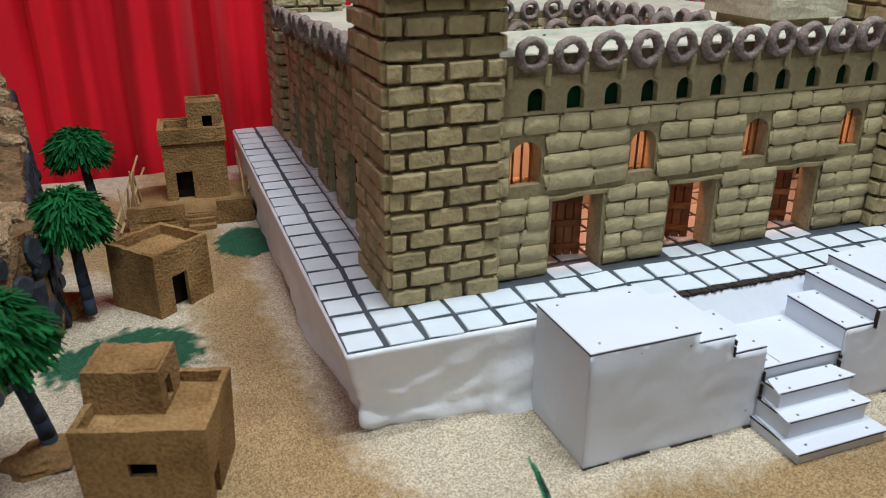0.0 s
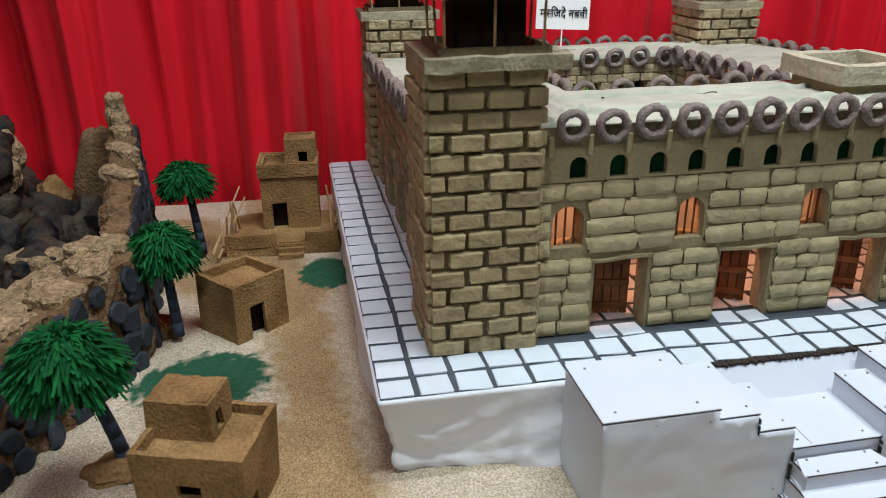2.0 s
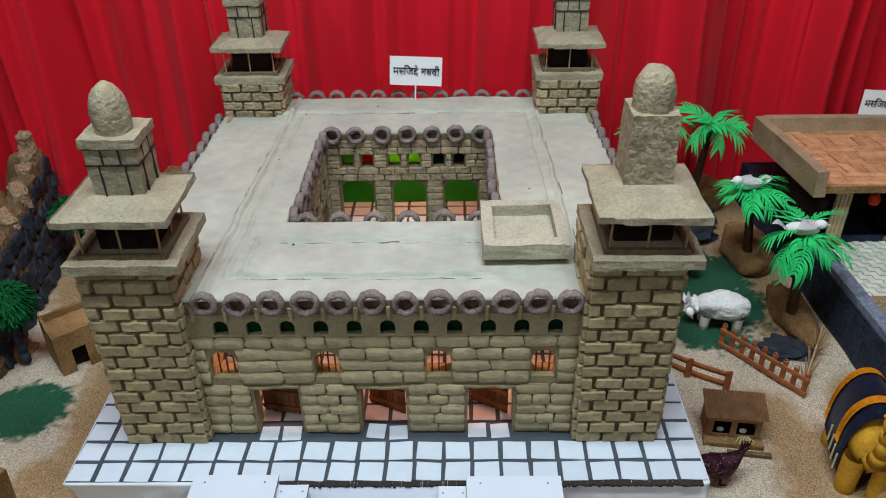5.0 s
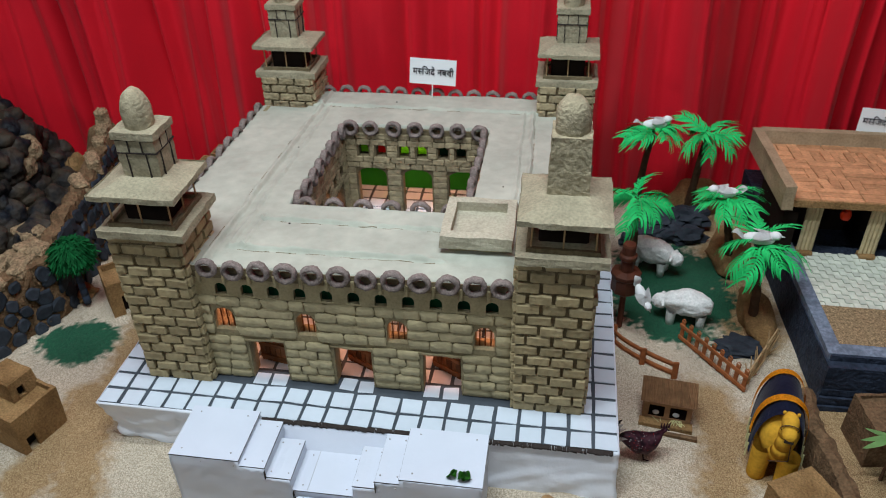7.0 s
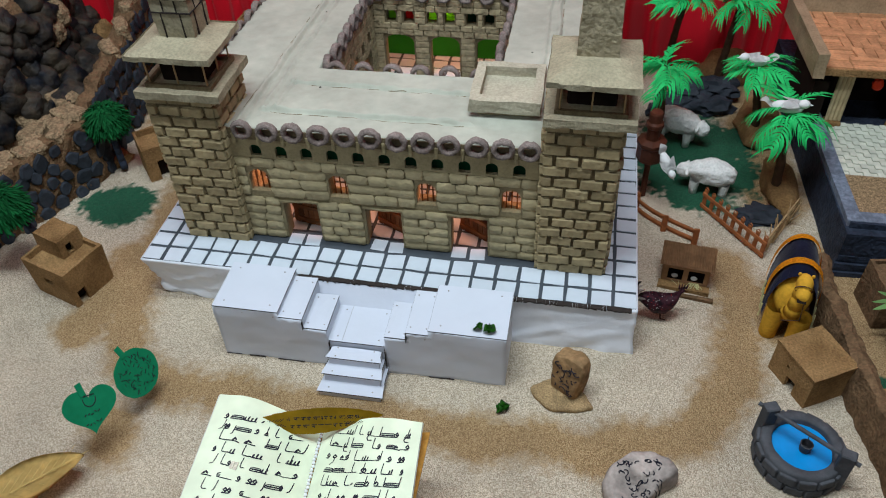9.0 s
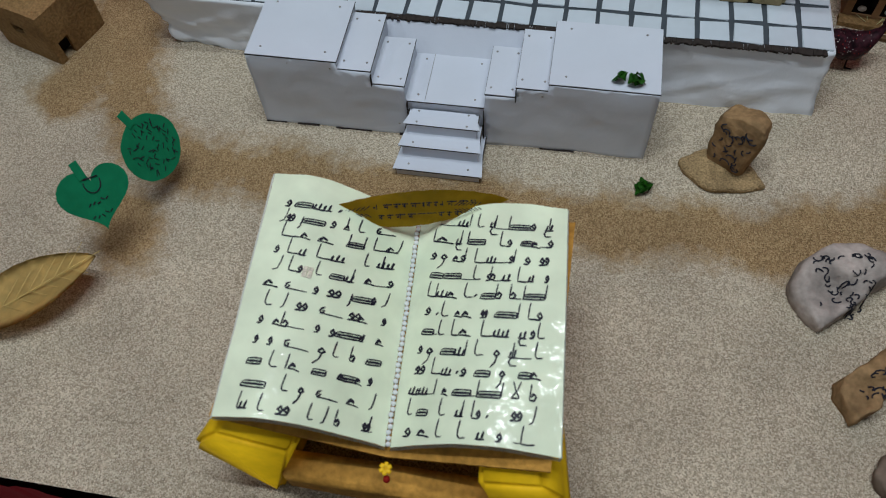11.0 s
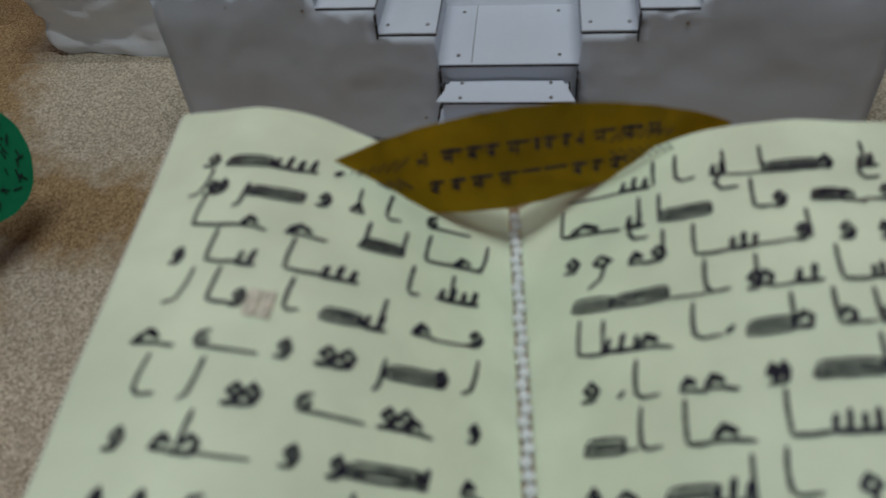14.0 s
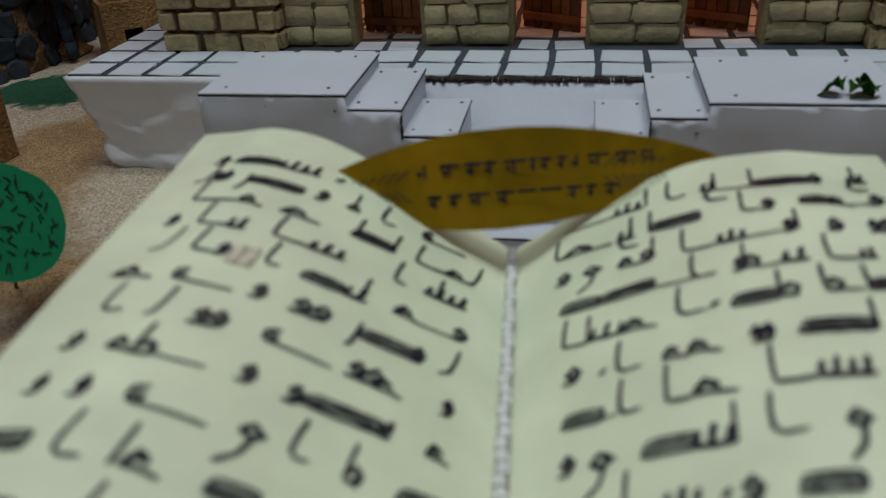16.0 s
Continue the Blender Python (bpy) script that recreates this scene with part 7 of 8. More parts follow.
def build_paper_palm(x, y, tx, ty, zc, count, scale, seed, label="model palm with bright green paper fronds and bark trunk"):
    root = thing("paper_palm", label, "palm tree", group="paper palms")
    rng = random.Random(seed)
    bm = bmesh.new()
    prev = Vector((x, y, -0.004))
    for i in range(1, 10):
        t = i / 9
        p = Vector((x + (tx - x) * t ** 1.6, y + (ty - y) * t ** 1.6, zc * t - 0.004 * (1 - t)))
        tube(bm, prev, p, 0.0125 - 0.005 * t, 0.0112 - 0.005 * t, 9)
        prev = p
    part("trunk", rough(bm, 0.002, 120, seed), "bark", root)
    for k in range(count):
        a = 360 * k / count + rng.uniform(-16, 16)
        s = scale * rng.uniform(0.85, 1.12)
        piece("frond", FRONDS[rng.randrange(4)], root, pose(tx, ty, zc + 0.006 * (k % 3), rng.uniform(-40, 40), rng.uniform(-38, 16), a) @ Matrix.Diagonal((s, s, s, 1)))


build_paper_palm(1.222, 0.475, 1.194, 0.46, 0.212, 10, 0.92, 1)
build_paper_palm(1.2, 0.68, 1.156, 0.64, 0.208, 10, 0.8, 2)
build_paper_palm(1.13, 0.9, 1.14, 0.87, 0.245, 9, 0.92, 3)
build_paper_palm(1.0, 0.92, 1.015, 0.88, 0.245, 9, 0.92, 4)
build_paper_palm(0.975, 0.63, 0.965, 0.61, 0.212, 9, 0.95, 5)


def build_dove(m, label="small white clay dove with spread wings"):
    root = thing("dove", label, "dove", m, group="white doves")
    bm = blob(1, 0.02, 0.0085, 0.008, 0.06, 1.3, 3)
    part("body", bm, "white_clay", root, smooth=True)
    part("head", blob(2, 0.0075, 0.006, 0.006, 0.05, 1.2, 2), "white_clay", root, smooth=True).matrix_basis = pose(0.019, 0, 0.008)
    bm = bmesh.new()
    lathe(bm, [(0.0018, 0), (0, 0.006)], 6, m=pose(0.025, 0, 0.008, 0, 90, 0))
    part("beak", bm, "white_clay", root)
    for s in (-1, 1):
        for k in range(2):
            bm = leaf_blade(0.025 - 0.004 * k, 0.011, 0.1, 8, 0.0024)
            part("wing", bm, "white_clay", root).matrix_basis = pose(0.006 - 0.006 * k, s * 0.006, 0.006 + 0.001 * k, s * 14, -16, 180 - s * (34 + 14 * k))
    part("tail", leaf_blade(0.022, 0.015, 0.05, 8, 0.003), "white_clay", root, smooth=True).matrix_basis = pose(-0.024, 0, 0.001, 0, 8, 0)


build_dove(pose(1.19, 0.46, 0.234, 0, 0, -12) @ Matrix.Diagonal((1.5, 1.5, 1.5, 1)))
build_dove(pose(1.153, 0.64, 0.229, 0, 0, 195) @ Matrix.Diagonal((1.5, 1.5, 1.5, 1)))
build_dove(pose(1.016, 0.88, 0.27, 0, 0, 8) @ Matrix.Diagonal((1.5, 1.5, 1.5, 1)))
build_dove(pose(0.975, 0.4, 0.12, 20, 58, -40) @ Matrix.Diagonal((1.25, 1.25, 1.25, 1)), "small white clay dove hanging from the brown dovecote")


def build_sheep(m, seed):
    root = thing("sheep", "white fluffy toy sheep standing on the green pasture", "sheep", m, group="toy sheep")
    bm = blob(seed, 0.053, 0.029, 0.03, 0.12, 1.4, 5)
    for v in bm.verts:
        v.co *= 1 + 0.07 * noise.noise(v.co * 60) + 0.035 * noise.noise(v.co * 260)
    part("body", bm, "fleece", root, smooth=True).matrix_basis = pose(0, 0, 0.05)
    bm = blob(seed + 1, 0.02, 0.016, 0.017, 0.1, 1.4, 4)
    for v in bm.verts:
        v.co *= 1 + 0.08 * noise.noise(v.co * 220)
    part("head", bm, "fleece", root).matrix_basis = pose(0.056, 0, 0.046, 0, 25, 0)
    for s in (-1, 1):
        part("ear", blob(seed, 0.004, 0.009, 0.003, 0.1, 1.2, 2), "fleece", root, smooth=True).matrix_basis = pose(0.052, s * 0.019, 0.054, s * -25, 0, 0)
        for lx in (-0.03, 0.032):
            bm = bmesh.new()
            lathe(bm, [(0.011, 0.035), (0.0095, 0.015), (0.008, -0.003), (0, -0.003)], 10)
            part("leg", rough(bm, 0.0015, 120, seed), "fleece", root, smooth=True).matrix_basis = pose(lx, s * 0.015, 0)


build_sheep(pose(1.085, 0.475, 0, 0, 0, 172), 1)
build_sheep(pose(1.02, 0.655, 0.008, 0, 0, -25), 4)
for k, (x, y, z, a, b, c) in enumerate(((1.03, 0.8, 0.012, 0.055, 0.03, 0.024), (1.11, 0.79, 0.014, 0.05, 0.03, 0.026), (1.06, 0.84, 0.028, 0.055, 0.034, 0.022), (1.13, 0.86, 0.028, 0.055, 0.034, 0.024), (0.99, 0.76, 0.01, 0.034, 0.027, 0.022), (1.19, 0.4, 0.004, 0.05, 0.035, 0.012))):
    solo("boulder", blob(k + 31, a, b, c, 0.45, 2.4, 3), "slate", "blue-grey rough boulder at the pasture edge", "boulder", pose(x, y, z), group="pasture boulders")
for k, (x, y, z, a, b, c) in enumerate(((1.215, 0.72, 0.02, 0.05, 0.09, 0.04), (1.235, 0.5, 0.01, 0.035, 0.1, 0.03), (1.16, 0.95, 0.03, 0.07, 0.05, 0.05))):
    solo("mud_bank", blob(k + 41, a, b, c, 0.3, 1.5, 3), "mud", "low brown mud bank beside the pasture", "mud bank", pose(x, y, z), smooth=True)


# ---- fences, hen house, hen, dovecote ----
M["fence_wood"] = material("orange_brown_wood", (0.3, 0.1, 0.035), 0.6, 0.25, 60, 0.3, 160, fine=0.1)
M["corrugated"] = material("brown_corrugated_card", (0.26, 0.14, 0.068), 0.85, 0.2, 50, 0.3, 160, fine=0.1)
M["straw"] = material("pale_straw", (0.55, 0.5, 0.25), 0.8, 0.2, 60, 0.1, 100)
M["hen"] = material("dark_maroon_paint", (0.016, 0.007, 0.012), 0.5, 0.5, 120, 0.8, 200, second=(0.055, 0.014, 0.022), spread=0.3)
M["camel"] = material("ochre_felt", (0.58, 0.31, 0.028), 0.85, 0.2, 40, 0.5, 160, fine=0.1)
M["navy"] = material("navy_velvet", (0.012, 0.014, 0.04), 0.8, 0.3, 40, 0.3, 160, sheen=0.2)
M["orange_braid"] = material("orange_yellow_braid", (0.78, 0.31, 0.012), 0.8, 0.25, 200, 0.8, 300, fine=0.2)


def build_fence():
    a, b = Vector((1.07, 0.41, 0)), Vector((1.173, 0.274, 0))
    d = (b - a).normalized()
    ang = math.degrees(math.atan2(d.y, d.x))
    L = (b - a).length
    root = thing("picket_fence", "small orange-brown wooden picket fence at the pasture", "fence", pose(a.x, a.y, 0, 0, 0, ang))
    for k in range(9):
        x = L * k / 8
        bm = bm_box(x - 0.005, x + 0.005, -0.0015, 0.0015, -0.003, 0.052, 0.001)
        lathe(bm, [(0.005, -0.0015), (0.005, 0.0015)], 10, m=pose(x, 0, 0.052, 90, 0, 0))
        part("picket", bm, "fence_wood", root)
    for z in (0.01, 0.04):
        part("rail", bm_box(-0.006, L + 0.008, -0.0045, -0.0016, z - 0.005, z + 0.005, 0.001), "fence_wood", root)


def build_bent_fence():
    root = thing("bent_fence", "bent orange-brown wooden strip fence with two posts", "fence")
    for z in (0.03, 0.008):
        bm = bmesh.new()
        prev = None
        for i in range(15):
            t = i / 14
            x = 0.925 + 0.125 * t
            y = 0.4 - 0.105 * t ** 0.6
            v = [bm.verts.new((x, y, z - 0.005)), bm.verts.new((x, y, z + 0.005)), bm.verts.new((x + 0.001, y + 0.003, z + 0.005)), bm.verts.new((x + 0.001, y + 0.003, z - 0.005))]
            if prev:
                for q in range(4):
                    bm.faces.new((prev[q], prev[(q + 1) % 4], v[(q + 1) % 4], v[q]))
            prev = v
        part("rail", bm, "fence_wood", root, smooth=True)
    for x, y in ((0.93, 0.393), (0.985, 0.327), (1.045, 0.293)):
        part("post", bm_box(x - 0.006, x + 0.006, y - 0.003, y, -0.004, 0.045, 0.002), "fence_wood", root)


def build_twig_fence():
    rng = random.Random(3)
    root = thing("twig_fence", "rough fence of dry grey-brown twigs", "fence")
    for k in range(16):
        t = k / 15
        x, y = 1.18 + 0.075 * t, 0.285 + 0.13 * t
        bm = bmesh.new()
        tube(bm, (x, y, -0.004), (x + rng.uniform(-0.012, 0.02), y + rng.uniform(-0.015, 0.015), rng.uniform(0.03, 0.06)), 0.0022, 0.001, 6)
        part("twig", bm, "stick", root)
    for z in (0.014, 0.032):
        bm = bmesh.new()
        tube(bm, (1.176, 0.282, z), (1.258, 0.418, z + 0.012), 0.0024, 0.0016, 6)
        part("rail_twig", bm, "stick", root)


def build_hen_house():
    root = thing("hen_house", "brown card hen house with corrugated roof and two nests", "hen house", pose(1.022, 0.196, 0, 0, 0, -7) @ Matrix.Diagonal((0.96, 0.68, 0.95, 1)))
    out = rect(-0.045, 0.045, -0.003, 0.056)
    bm = sheet_with_holes(out, [rect(-0.034, -0.005, 0.012, 0.042), rect(0.005, 0.036, 0.012, 0.042)], 0.003, pose(0, -0.034, 0))
    part("front", bm, "corrugated", root)
    part("back", bm_box(-0.045, 0.045, 0.03, 0.033, -0.003, 0.06), "corrugated", root)
    for s in (-1, 1):
        part("side", bm_box(s * 0.0435 - 0.0015, s * 0.0435 + 0.0015, -0.03, 0.031, -0.003, 0.06), "corrugated", root)
    part("nest_floor", bm_box(-0.041, 0.041, -0.03, 0.031, 0.006, 0.012), "dark", root)
    bm = bmesh.new()
    n = 44
    rows = []
    for y, z in ((-0.046, 0.056), (0.034, 0.07)):
        rows.append([bm.verts.new((-0.052 + 0.104 * i / n, y, z + 0.0011 * (i % 2))) for i in range(n + 1)])
    for i in range(n):
        bm.faces.new((rows[0][i], rows[0][i + 1], rows[1][i + 1], rows[1][i]))
    bmesh.ops.solidify(bm, geom=bm.faces[:], thickness=0.002)
    part("roof", bm, "corrugated", root, "corrugated card roof")
    part("doorstep", rough(cut(bm_box(-0.05, 0.05, -0.062, -0.036, -0.003, 0.009), 2), 0.0015, 70), "mud", root)
    for x in (-0.02, 0.018):
        part("egg", blob(1, 0.0065, 0.005, 0.005, 0.03, 1, 3), "white_clay", root, smooth=True).matrix_basis = pose(x, -0.024, 0.017)
    rng = random.Random(5)
    bm = bmesh.new()
    for k in range(18):
        x = 0.02 + rng.uniform(-0.009, 0.009) if k < 13 else rng.uniform(-0.04, 0.04)
        tube(bm, (x, -0.036, 0.012), (x + rng.uniform(-0.012, 0.014), -0.05 - rng.random() * 0.014, 0.008 + rng.uniform(-0.003, 0.006)), 0.0006, n=4)
    ob = part("straw", bm, "straw", root, "loose pale straw")
    ob["kind"] = "stuff"
    bm = cut(bm_box(-0.012, 0.06, -0.086, -0.074, -0.003, 0.006), 2)
    part("ramp", rough(bm, 0.001, 80), "mud_dark", root, "dark wooden trough strip")


def build_hen():
    root = thing("hen", "dark maroon toy hen beside the podium", "hen", pose(0.97, 0.086, 0, 0, 0, 8))
    bm = bmesh.new()
    prof = [(-0.04, 0.052, 0.004, 0.01), (-0.032, 0.048, 0.01, 0.014), (-0.015, 0.038, 0.019, 0.02), (0.005, 0.034, 0.02, 0.02), (0.02, 0.042, 0.014, 0.016), (0.028, 0.055, 0.008, 0.01), (0.031, 0.066, 0.0065, 0.008), (0.036, 0.071, 0.004, 0.005)]
    rows = []
    for x, z, ry, rz in prof:
        rows.append([bm.verts.new((x, ry * math.cos(6.283 * i / 12), z + rz * math.sin(6.283 * i / 12))) for i in range(12)])
    for a, b in zip(rows, rows[1:]):
        for i in range(12):
            bm.faces.new((a[i], a[(i + 1) % 12], b[(i + 1) % 12], b[i]))
    bm.faces.new(rows[0])
    bm.faces.new(rows[-1])
    body = part("body", rough(bm, 0.002, 120), "hen", root, smooth=True)
    rng = random.Random(12)
    for k, mt in ((0, "white_clay"), (1, "red_card"), (2, "stone_pink")):
        bm = bmesh.new()
        for i in range(26):
            x, a = rng.uniform(-0.03, 0.018), rng.uniform(-0.4, 3.5)
            bmesh.ops.create_icosphere(bm, subdivisions=1, radius=rng.uniform(0.0004, 0.0008), matrix=pose(x, 0.0185 * math.cos(a), 0.038 + 0.3 * max(0.0, -x - 0.01) + 0.0195 * math.sin(a)))
        part("speckles", bm, mt, body, "small painted dots")["kind"] = "stuff"
    for k in range(6):
        part("tail_feather", leaf_blade(0.03, 0.008, 0.1, 8, 0.001), "dark" if k % 2 else "stone_pink", root).matrix_basis = pose(-0.045, 0.006 * (k - 2.5), 0.056 + 0.003 * (k % 3), 0, 40 + 8 * (k % 3), 180 + 8 * (k - 2.5))
    bm = bmesh.new()
    for k in range(4):
        tube(bm, (0.027 + 0.004 * k, 0, 0.074), (0.026 + 0.005 * k, 0, 0.085), 0.0022, 0.0006, 6)
    part("comb", bm, "hen", root, "dark pointed comb")
    bm = bmesh.new()
    lathe(bm, [(0.0025, 0), (0, 0.008)], 6, m=pose(0.036, 0, 0.068, 0, 100, 0))
    part("beak", bm, "dark", root)
    for s in (-1, 1):
        bm = bmesh.new()
        tube(bm, (0.0, s * 0.007, 0.02), (0.003, s * 0.008, -0.002), 0.0013, n=6)
        tube(bm, (0.003, s * 0.008, 0.001), (0.012, s * 0.01, 0.0), 0.0011, n=5)
        part("leg", bm, "dark", root)


def build_dovecote():
    root = thing("dovecote", "dark brown wooden dovecote on a post", "dovecote", pose(0.944, 0.44, 0))
    bm = bmesh.new()
    tube(bm, (0, 0, -0.004), (0, 0, 0.1), 0.0065, n=10)
    part("post", bm, "wood_dark", root)
    bm = bmesh.new()
    lathe(bm, [(0, 0.095), (0.022, 0.097), (0.028, 0.103), (0.028, 0.135), (0.031, 0.14), (0.031, 0.147), (0.018, 0.152), (0, 0.152)], 8)
    part("house", bm, "wood_dark", root)
    bm = bmesh.new()
    lathe(bm, [(0.0135, 0.15), (0.0135, 0.178), (0.018, 0.182), (0.018, 0.19), (0.014, 0.194), (0.014, 0.212), (0.012, 0.216), (0, 0.216)], 16)
    part("turret", bm, "wood_dark", root, smooth=False)


M["wood_dark"] = material("dark_brown_lacquer", (0.075, 0.025, 0.014), 0.45, 0.3, 60, 0.2, 160)
build_fence()
build_bent_fence()
build_twig_fence()
build_hen_house()
build_hen()
build_dovecote()


# ---- camel, box hut, mud wall and yard on the right ----
def build_camel():
    root = thing("camel", "ochre felt toy camel with navy and orange saddle cloth", "camel", pose(1.192, 0.112, 0, 0, 0, -101))
    bm = bmesh.new()
    prof = [(-0.066, 0.085, 0.012, 0.02), (-0.058, 0.088, 0.028, 0.034), (-0.03, 0.092, 0.034, 0.044), (0.0, 0.098, 0.036, 0.05), (0.025, 0.09, 0.033, 0.042), (0.042, 0.08, 0.025, 0.032), (0.052, 0.074, 0.014, 0.02)]
    rows = []
    for x, z, ry, rz in prof:
        rows.append([bm.verts.new((x, ry * math.cos(6.283 * i / 16), z + rz * math.sin(6.283 * i / 16))) for i in range(16)])
    for a, b in zip(rows, rows[1:]):
        for i in range(16):
            bm.faces.new((a[i], a[(i + 1) % 16], b[(i + 1) % 16], b[i]))
    bm.faces.new(rows[0])
    bm.faces.new(rows[-1])
    part("body", bm, "camel", root, smooth=True)
    bm = bmesh.new()
    pts = [((0.03, 0.078), 0.022), ((0.046, 0.07), 0.02), ((0.058, 0.08), 0.0155), ((0.064, 0.1), 0.0125), ((0.065, 0.125), 0.0115), ((0.06, 0.146), 0.012)]
    for (p, r), (q, s) in zip(pts, pts[1:]):
        tube(bm, (p[0], 0.002, p[1]), (q[0], 0.003, q[1]), r, s, 12)
    part("neck", bm, "camel", root, smooth=True)
    part("head", blob(4, 0.019, 0.0135, 0.0135, 0.1, 1.3, 3), "camel", root, smooth=True).matrix_basis = pose(0.063, 0.004, 0.154, 0, 26, 0)
    part("muzzle", blob(5, 0.014, 0.0118, 0.01, 0.1, 1.3, 3), "camel", root, smooth=True).matrix_basis = pose(0.079, 0.004, 0.146, 0, 30, 0)
    part("mouth", bm_box(-0.004, 0.004, -0.007, 0.007, -0.0008, 0.0008), "dark", root, "dark mouth line").matrix_basis = pose(0.0905, 0.004, 0.1405, 0, 34, 0)
    for s in (-1, 1):
        part("ear", blob(5, 0.0022, 0.003, 0.004, 0.1, 1.3, 2), "camel", root, smooth=True).matrix_basis = pose(0.052, 0.004 + s * 0.0105, 0.164)
        for lx in (-0.045, 0.05):
            bm = bmesh.new()
            lathe(bm, [(0.0165, 0.072), (0.0165, 0.045), (0.0155, 0.02), (0.0155, 0.004), (0.0125, -0.003), (0, -0.003)], 14)
            part("leg", bm, "camel", root, smooth=True).matrix_basis = pose(lx + 0.006 * s, s * 0.0215, 0)
    # saddle cloth: half sleeve over the back with braided borders and tassels
    def sleeve(x0, x1, grow, z_low, n=18, cols=6):
        bm = bmesh.new()
        rows = []
        for c in range(cols + 1):
            x = x0 + (x1 - x0) * c / cols
            row = []
            for i in range(n + 1):
                a = math.pi * i / n
                r = 1.0 - 0.1 * abs(x) / 0.06
                yy = (0.043 + grow) * math.cos(a) * r
                drop = max(0.0, x - 0.026) * 1.5
                zz = z_low + (0.162 + grow - drop - z_low) * (math.sin(a) ** 0.7) * (1 - 0.05 * (abs(x) / 0.06) ** 2)
                row.append(bm.verts.new((x, yy, zz)))
            rows.append(row)
        for a, b in zip(rows, rows[1:]):
            for i in range(n):
                bm.faces.new((a[i], a[i + 1], b[i + 1], b[i]))
        bmesh.ops.solidify(bm, geom=bm.faces[:], thickness=0.003)
        return bm
    cloth = part("saddle_cloth", sleeve(-0.056, 0.036, -0.001, 0.034), "navy", root, "navy saddle cloth", smooth=True)
    part("braid", sleeve(-0.061, -0.046, 0.0025, 0.05), "orange_braid", cloth, "orange-yellow braid", smooth=True)
    part("braid", sleeve(0.008, 0.022, 0.002, 0.07), "orange_braid", cloth, "orange-yellow braid", smooth=True)
    bm = bmesh.new()
    for s in (-1, 1):
        for k in range(4):
            x = -0.012 + 0.016 * k
            tube(bm, (x, s * 0.044, 0.075 - 0.004 * k), (x + 0.002, s * 0.045, 0.045 - 0.004 * k), 0.0015, n=5)
    part("fringe", bm, "straw", cloth, "pale hanging cords")["kind"] = "stuff"
    bm = bmesh.new()
    for k in range(14):
        a, b = 2 * math.pi * k / 14, 2 * math.pi * (k + 1) / 14
        tube(bm, (0.072 + 0.006 * math.sin(a), 0.004 + 0.0138 * math.cos(a), 0.149 + 0.0135 * math.sin(a)), (0.072 + 0.006 * math.sin(b), 0.004 + 0.0138 * math.cos(b), 0.149 + 0.0135 * math.sin(b)), 0.0009, n=5)
    tube(bm, (0.08, 0.01, 0.137), (0.08, 0.014, 0.085), 0.0009, n=5)
    tube(bm, (0.08, 0.014, 0.085), (0.07, -0.012, 0.066), 0.0009, n=5)
    part("bridle", bm, "bark", root, "thin brown bridle cord")


build_camel()


def build_box_hut():
    root = mud_house("mud_hut", "flat-roofed brown mud hut with a dark doorway", pose(1.216, -0.026, 0, 0, 0, 29),
                     [((0, 0, 0), dict(w=0.086, d=0.094, h=0.07, sink=0.002, taper=0.02, seed=8.0, holes_left=((0.042, 0.062, 0.0, 0.026), (0.034, 0.04, 0.038, 0.046))))])
    bm = cut(bm_box(-0.044, 0.044, -0.048, 0.048, 0.069, 0.073), 4)
    part("roof_slab", rough(bm, 0.0018, 50), "mud", root)


build_box_hut()


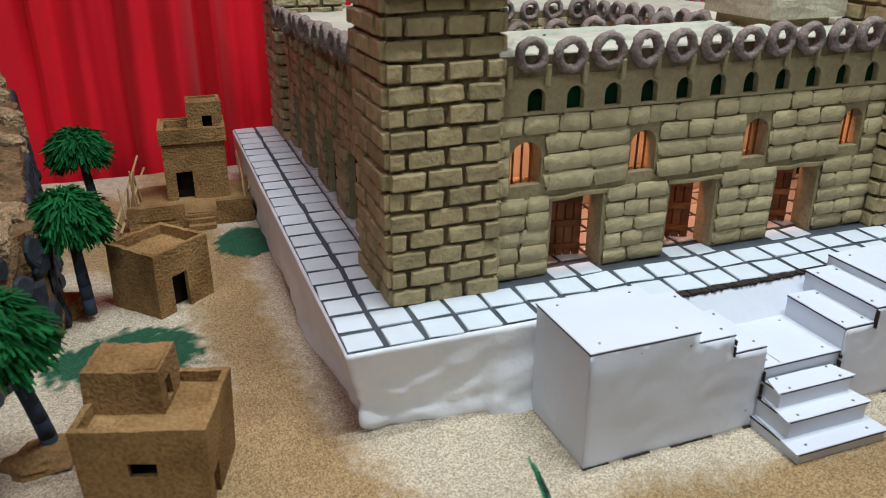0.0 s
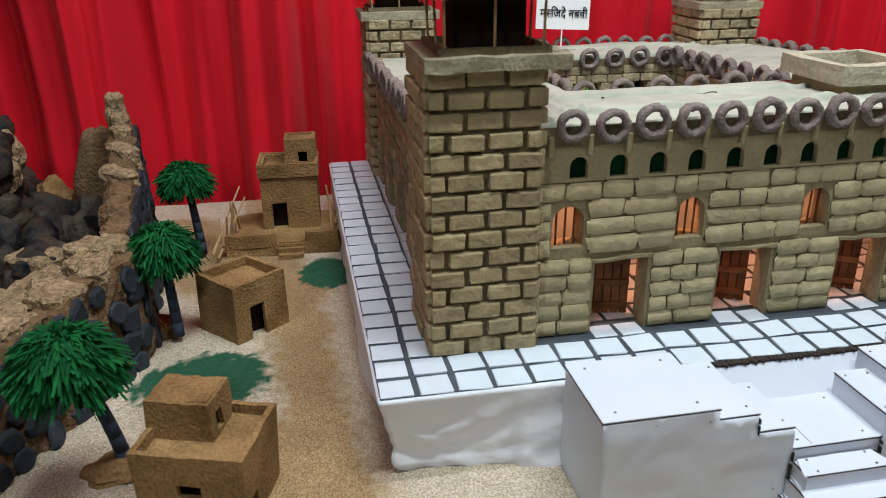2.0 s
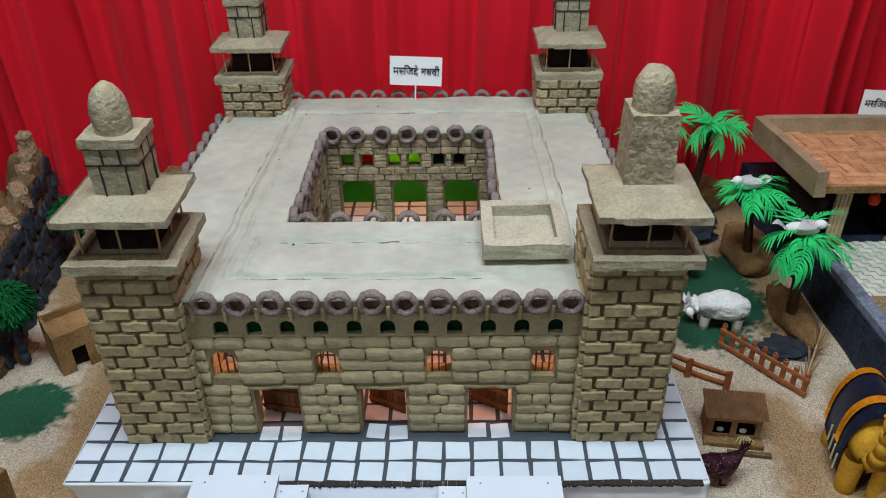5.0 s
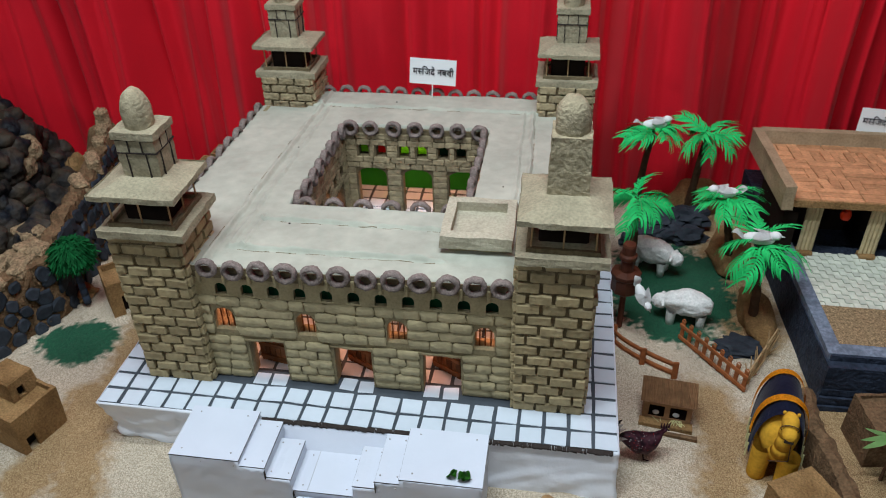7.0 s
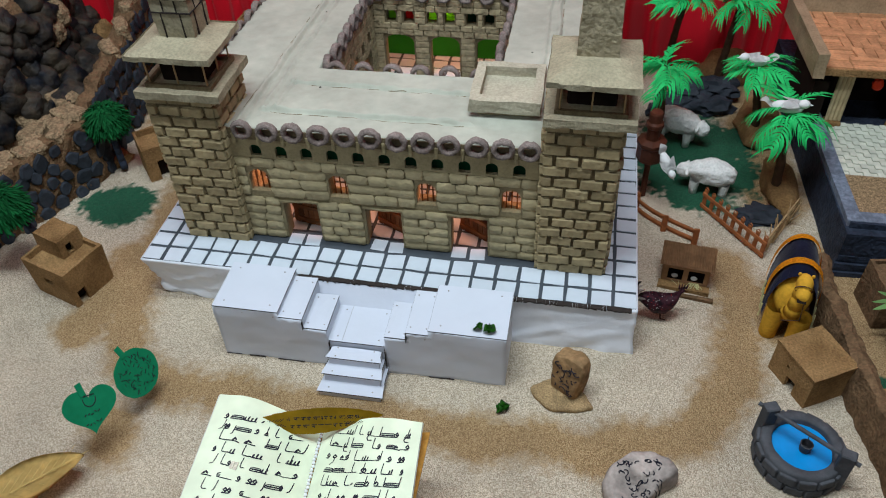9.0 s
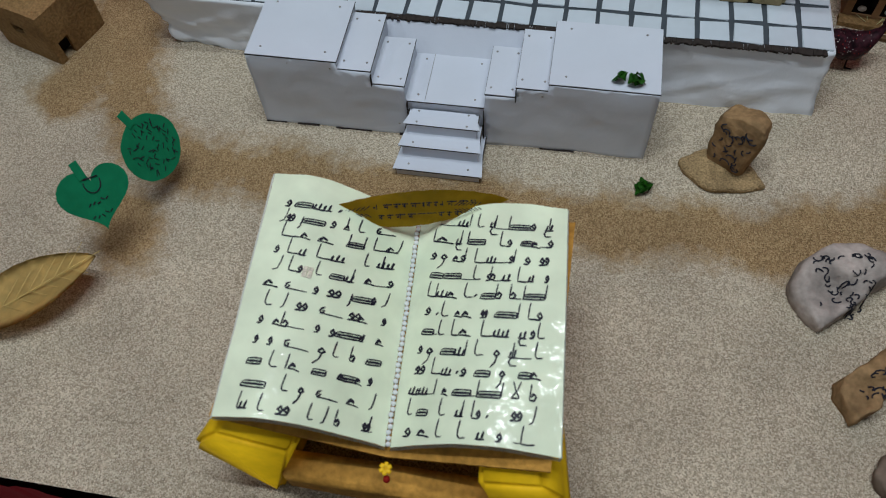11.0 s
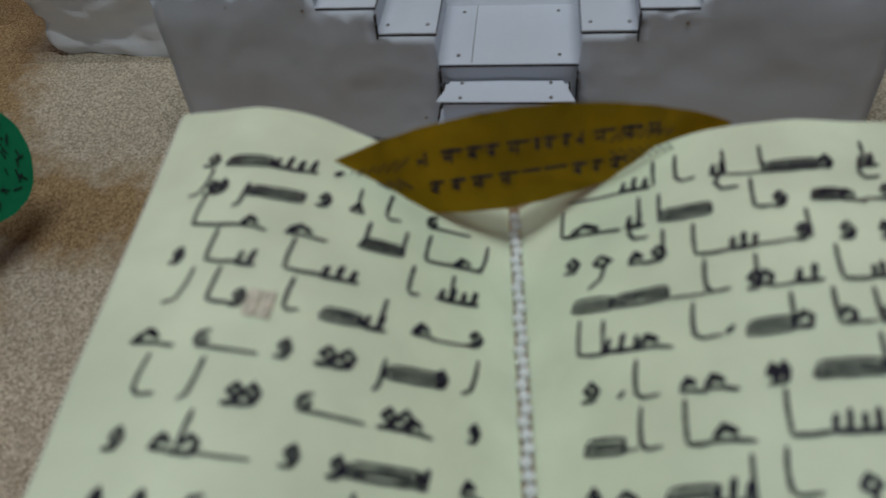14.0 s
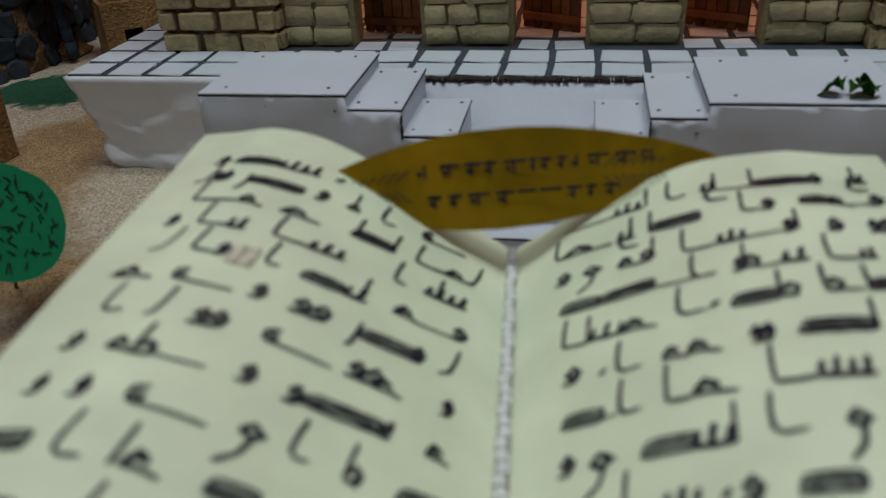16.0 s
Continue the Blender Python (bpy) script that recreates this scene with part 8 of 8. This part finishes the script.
def build_mud_wall():
    bm = bmesh.new()
    pts = [(1.262, 0.215), (1.258, 0.14), (1.272, 0.06), (1.282, -0.03), (1.3, -0.11), (1.315, -0.2), (1.32, -0.3)]
    rows = []
    for i in range(61):
        s = i / 60 * (len(pts) - 1)
        k = min(int(s), len(pts) - 2)
        p = Vector((*pts[k], 0)).lerp(Vector((*pts[k + 1], 0)), s - k)
        row = []
        for off, z in ((-0.02, -0.005), (-0.018, 0.035), (-0.013, 0.072), (0, 0.08), (0.013, 0.072), (0.018, 0.035), (0.02, -0.005)):
            v = p + Vector((off, 0, z))
            v += Vector((noise.noise(v * 45), noise.noise(v * 45 + Vector((4, 0, 0))), noise.noise(v * 45 + Vector((0, 7, 0))))) * 0.006
            row.append(bm.verts.new(v))
        rows.append(row)
    for a, b in zip(rows, rows[1:]):
        for j in range(6):
            bm.faces.new((a[j], b[j], b[j + 1], a[j + 1]))
    bm.faces.new(rows[0])
    bm.faces.new(rows[-1])
    solo("mud_wall", bm, "mud_dark", "rough dark brown coir-covered mud wall", "mud wall")


build_mud_wall()
mud_house("mud_hut", "brown coir-covered mud hut with a pale roof edge", pose(1.385, 0.16, 0, 0, 0, 8), [((0, 0, 0), dict(w=0.09, d=0.09, h=0.09, sink=0.006, seed=9.0))], "mud_dark")
mud_house("mud_hut", "low open brown mud enclosure", pose(1.35, -0.13, 0, 0, 0, 14), [((0, 0, 0), dict(w=0.1, d=0.13, h=0.06, sink=0.03, seed=10.0))])


def build_yard_plant():
    root = thing("leafy_plant", "pale green paper plant in the yard", "plant")
    rng = random.Random(9)
    bm = bmesh.new()
    tube(bm, (1.37, 0.085, -0.004), (1.366, 0.08, 0.1), 0.003, 0.002, 6)
    part("stem", bm, "bark", root)
    for k in range(9):
        part("leaf", leaf_blade(0.055, 0.012, 0.1, 8), "pale_green", root, smooth=True).matrix_basis = pose(1.366, 0.08, 0.1, 0, 0, 40 * k + rng.uniform(-15, 15)) @ pose(0.024, 0, -0.004, 0, rng.uniform(5, 30), 0)


M["pale_green"] = material("pale_green_paper", (0.25, 0.45, 0.16), 0.6, 0.2, 30, 0.1, 100)
build_yard_plant()
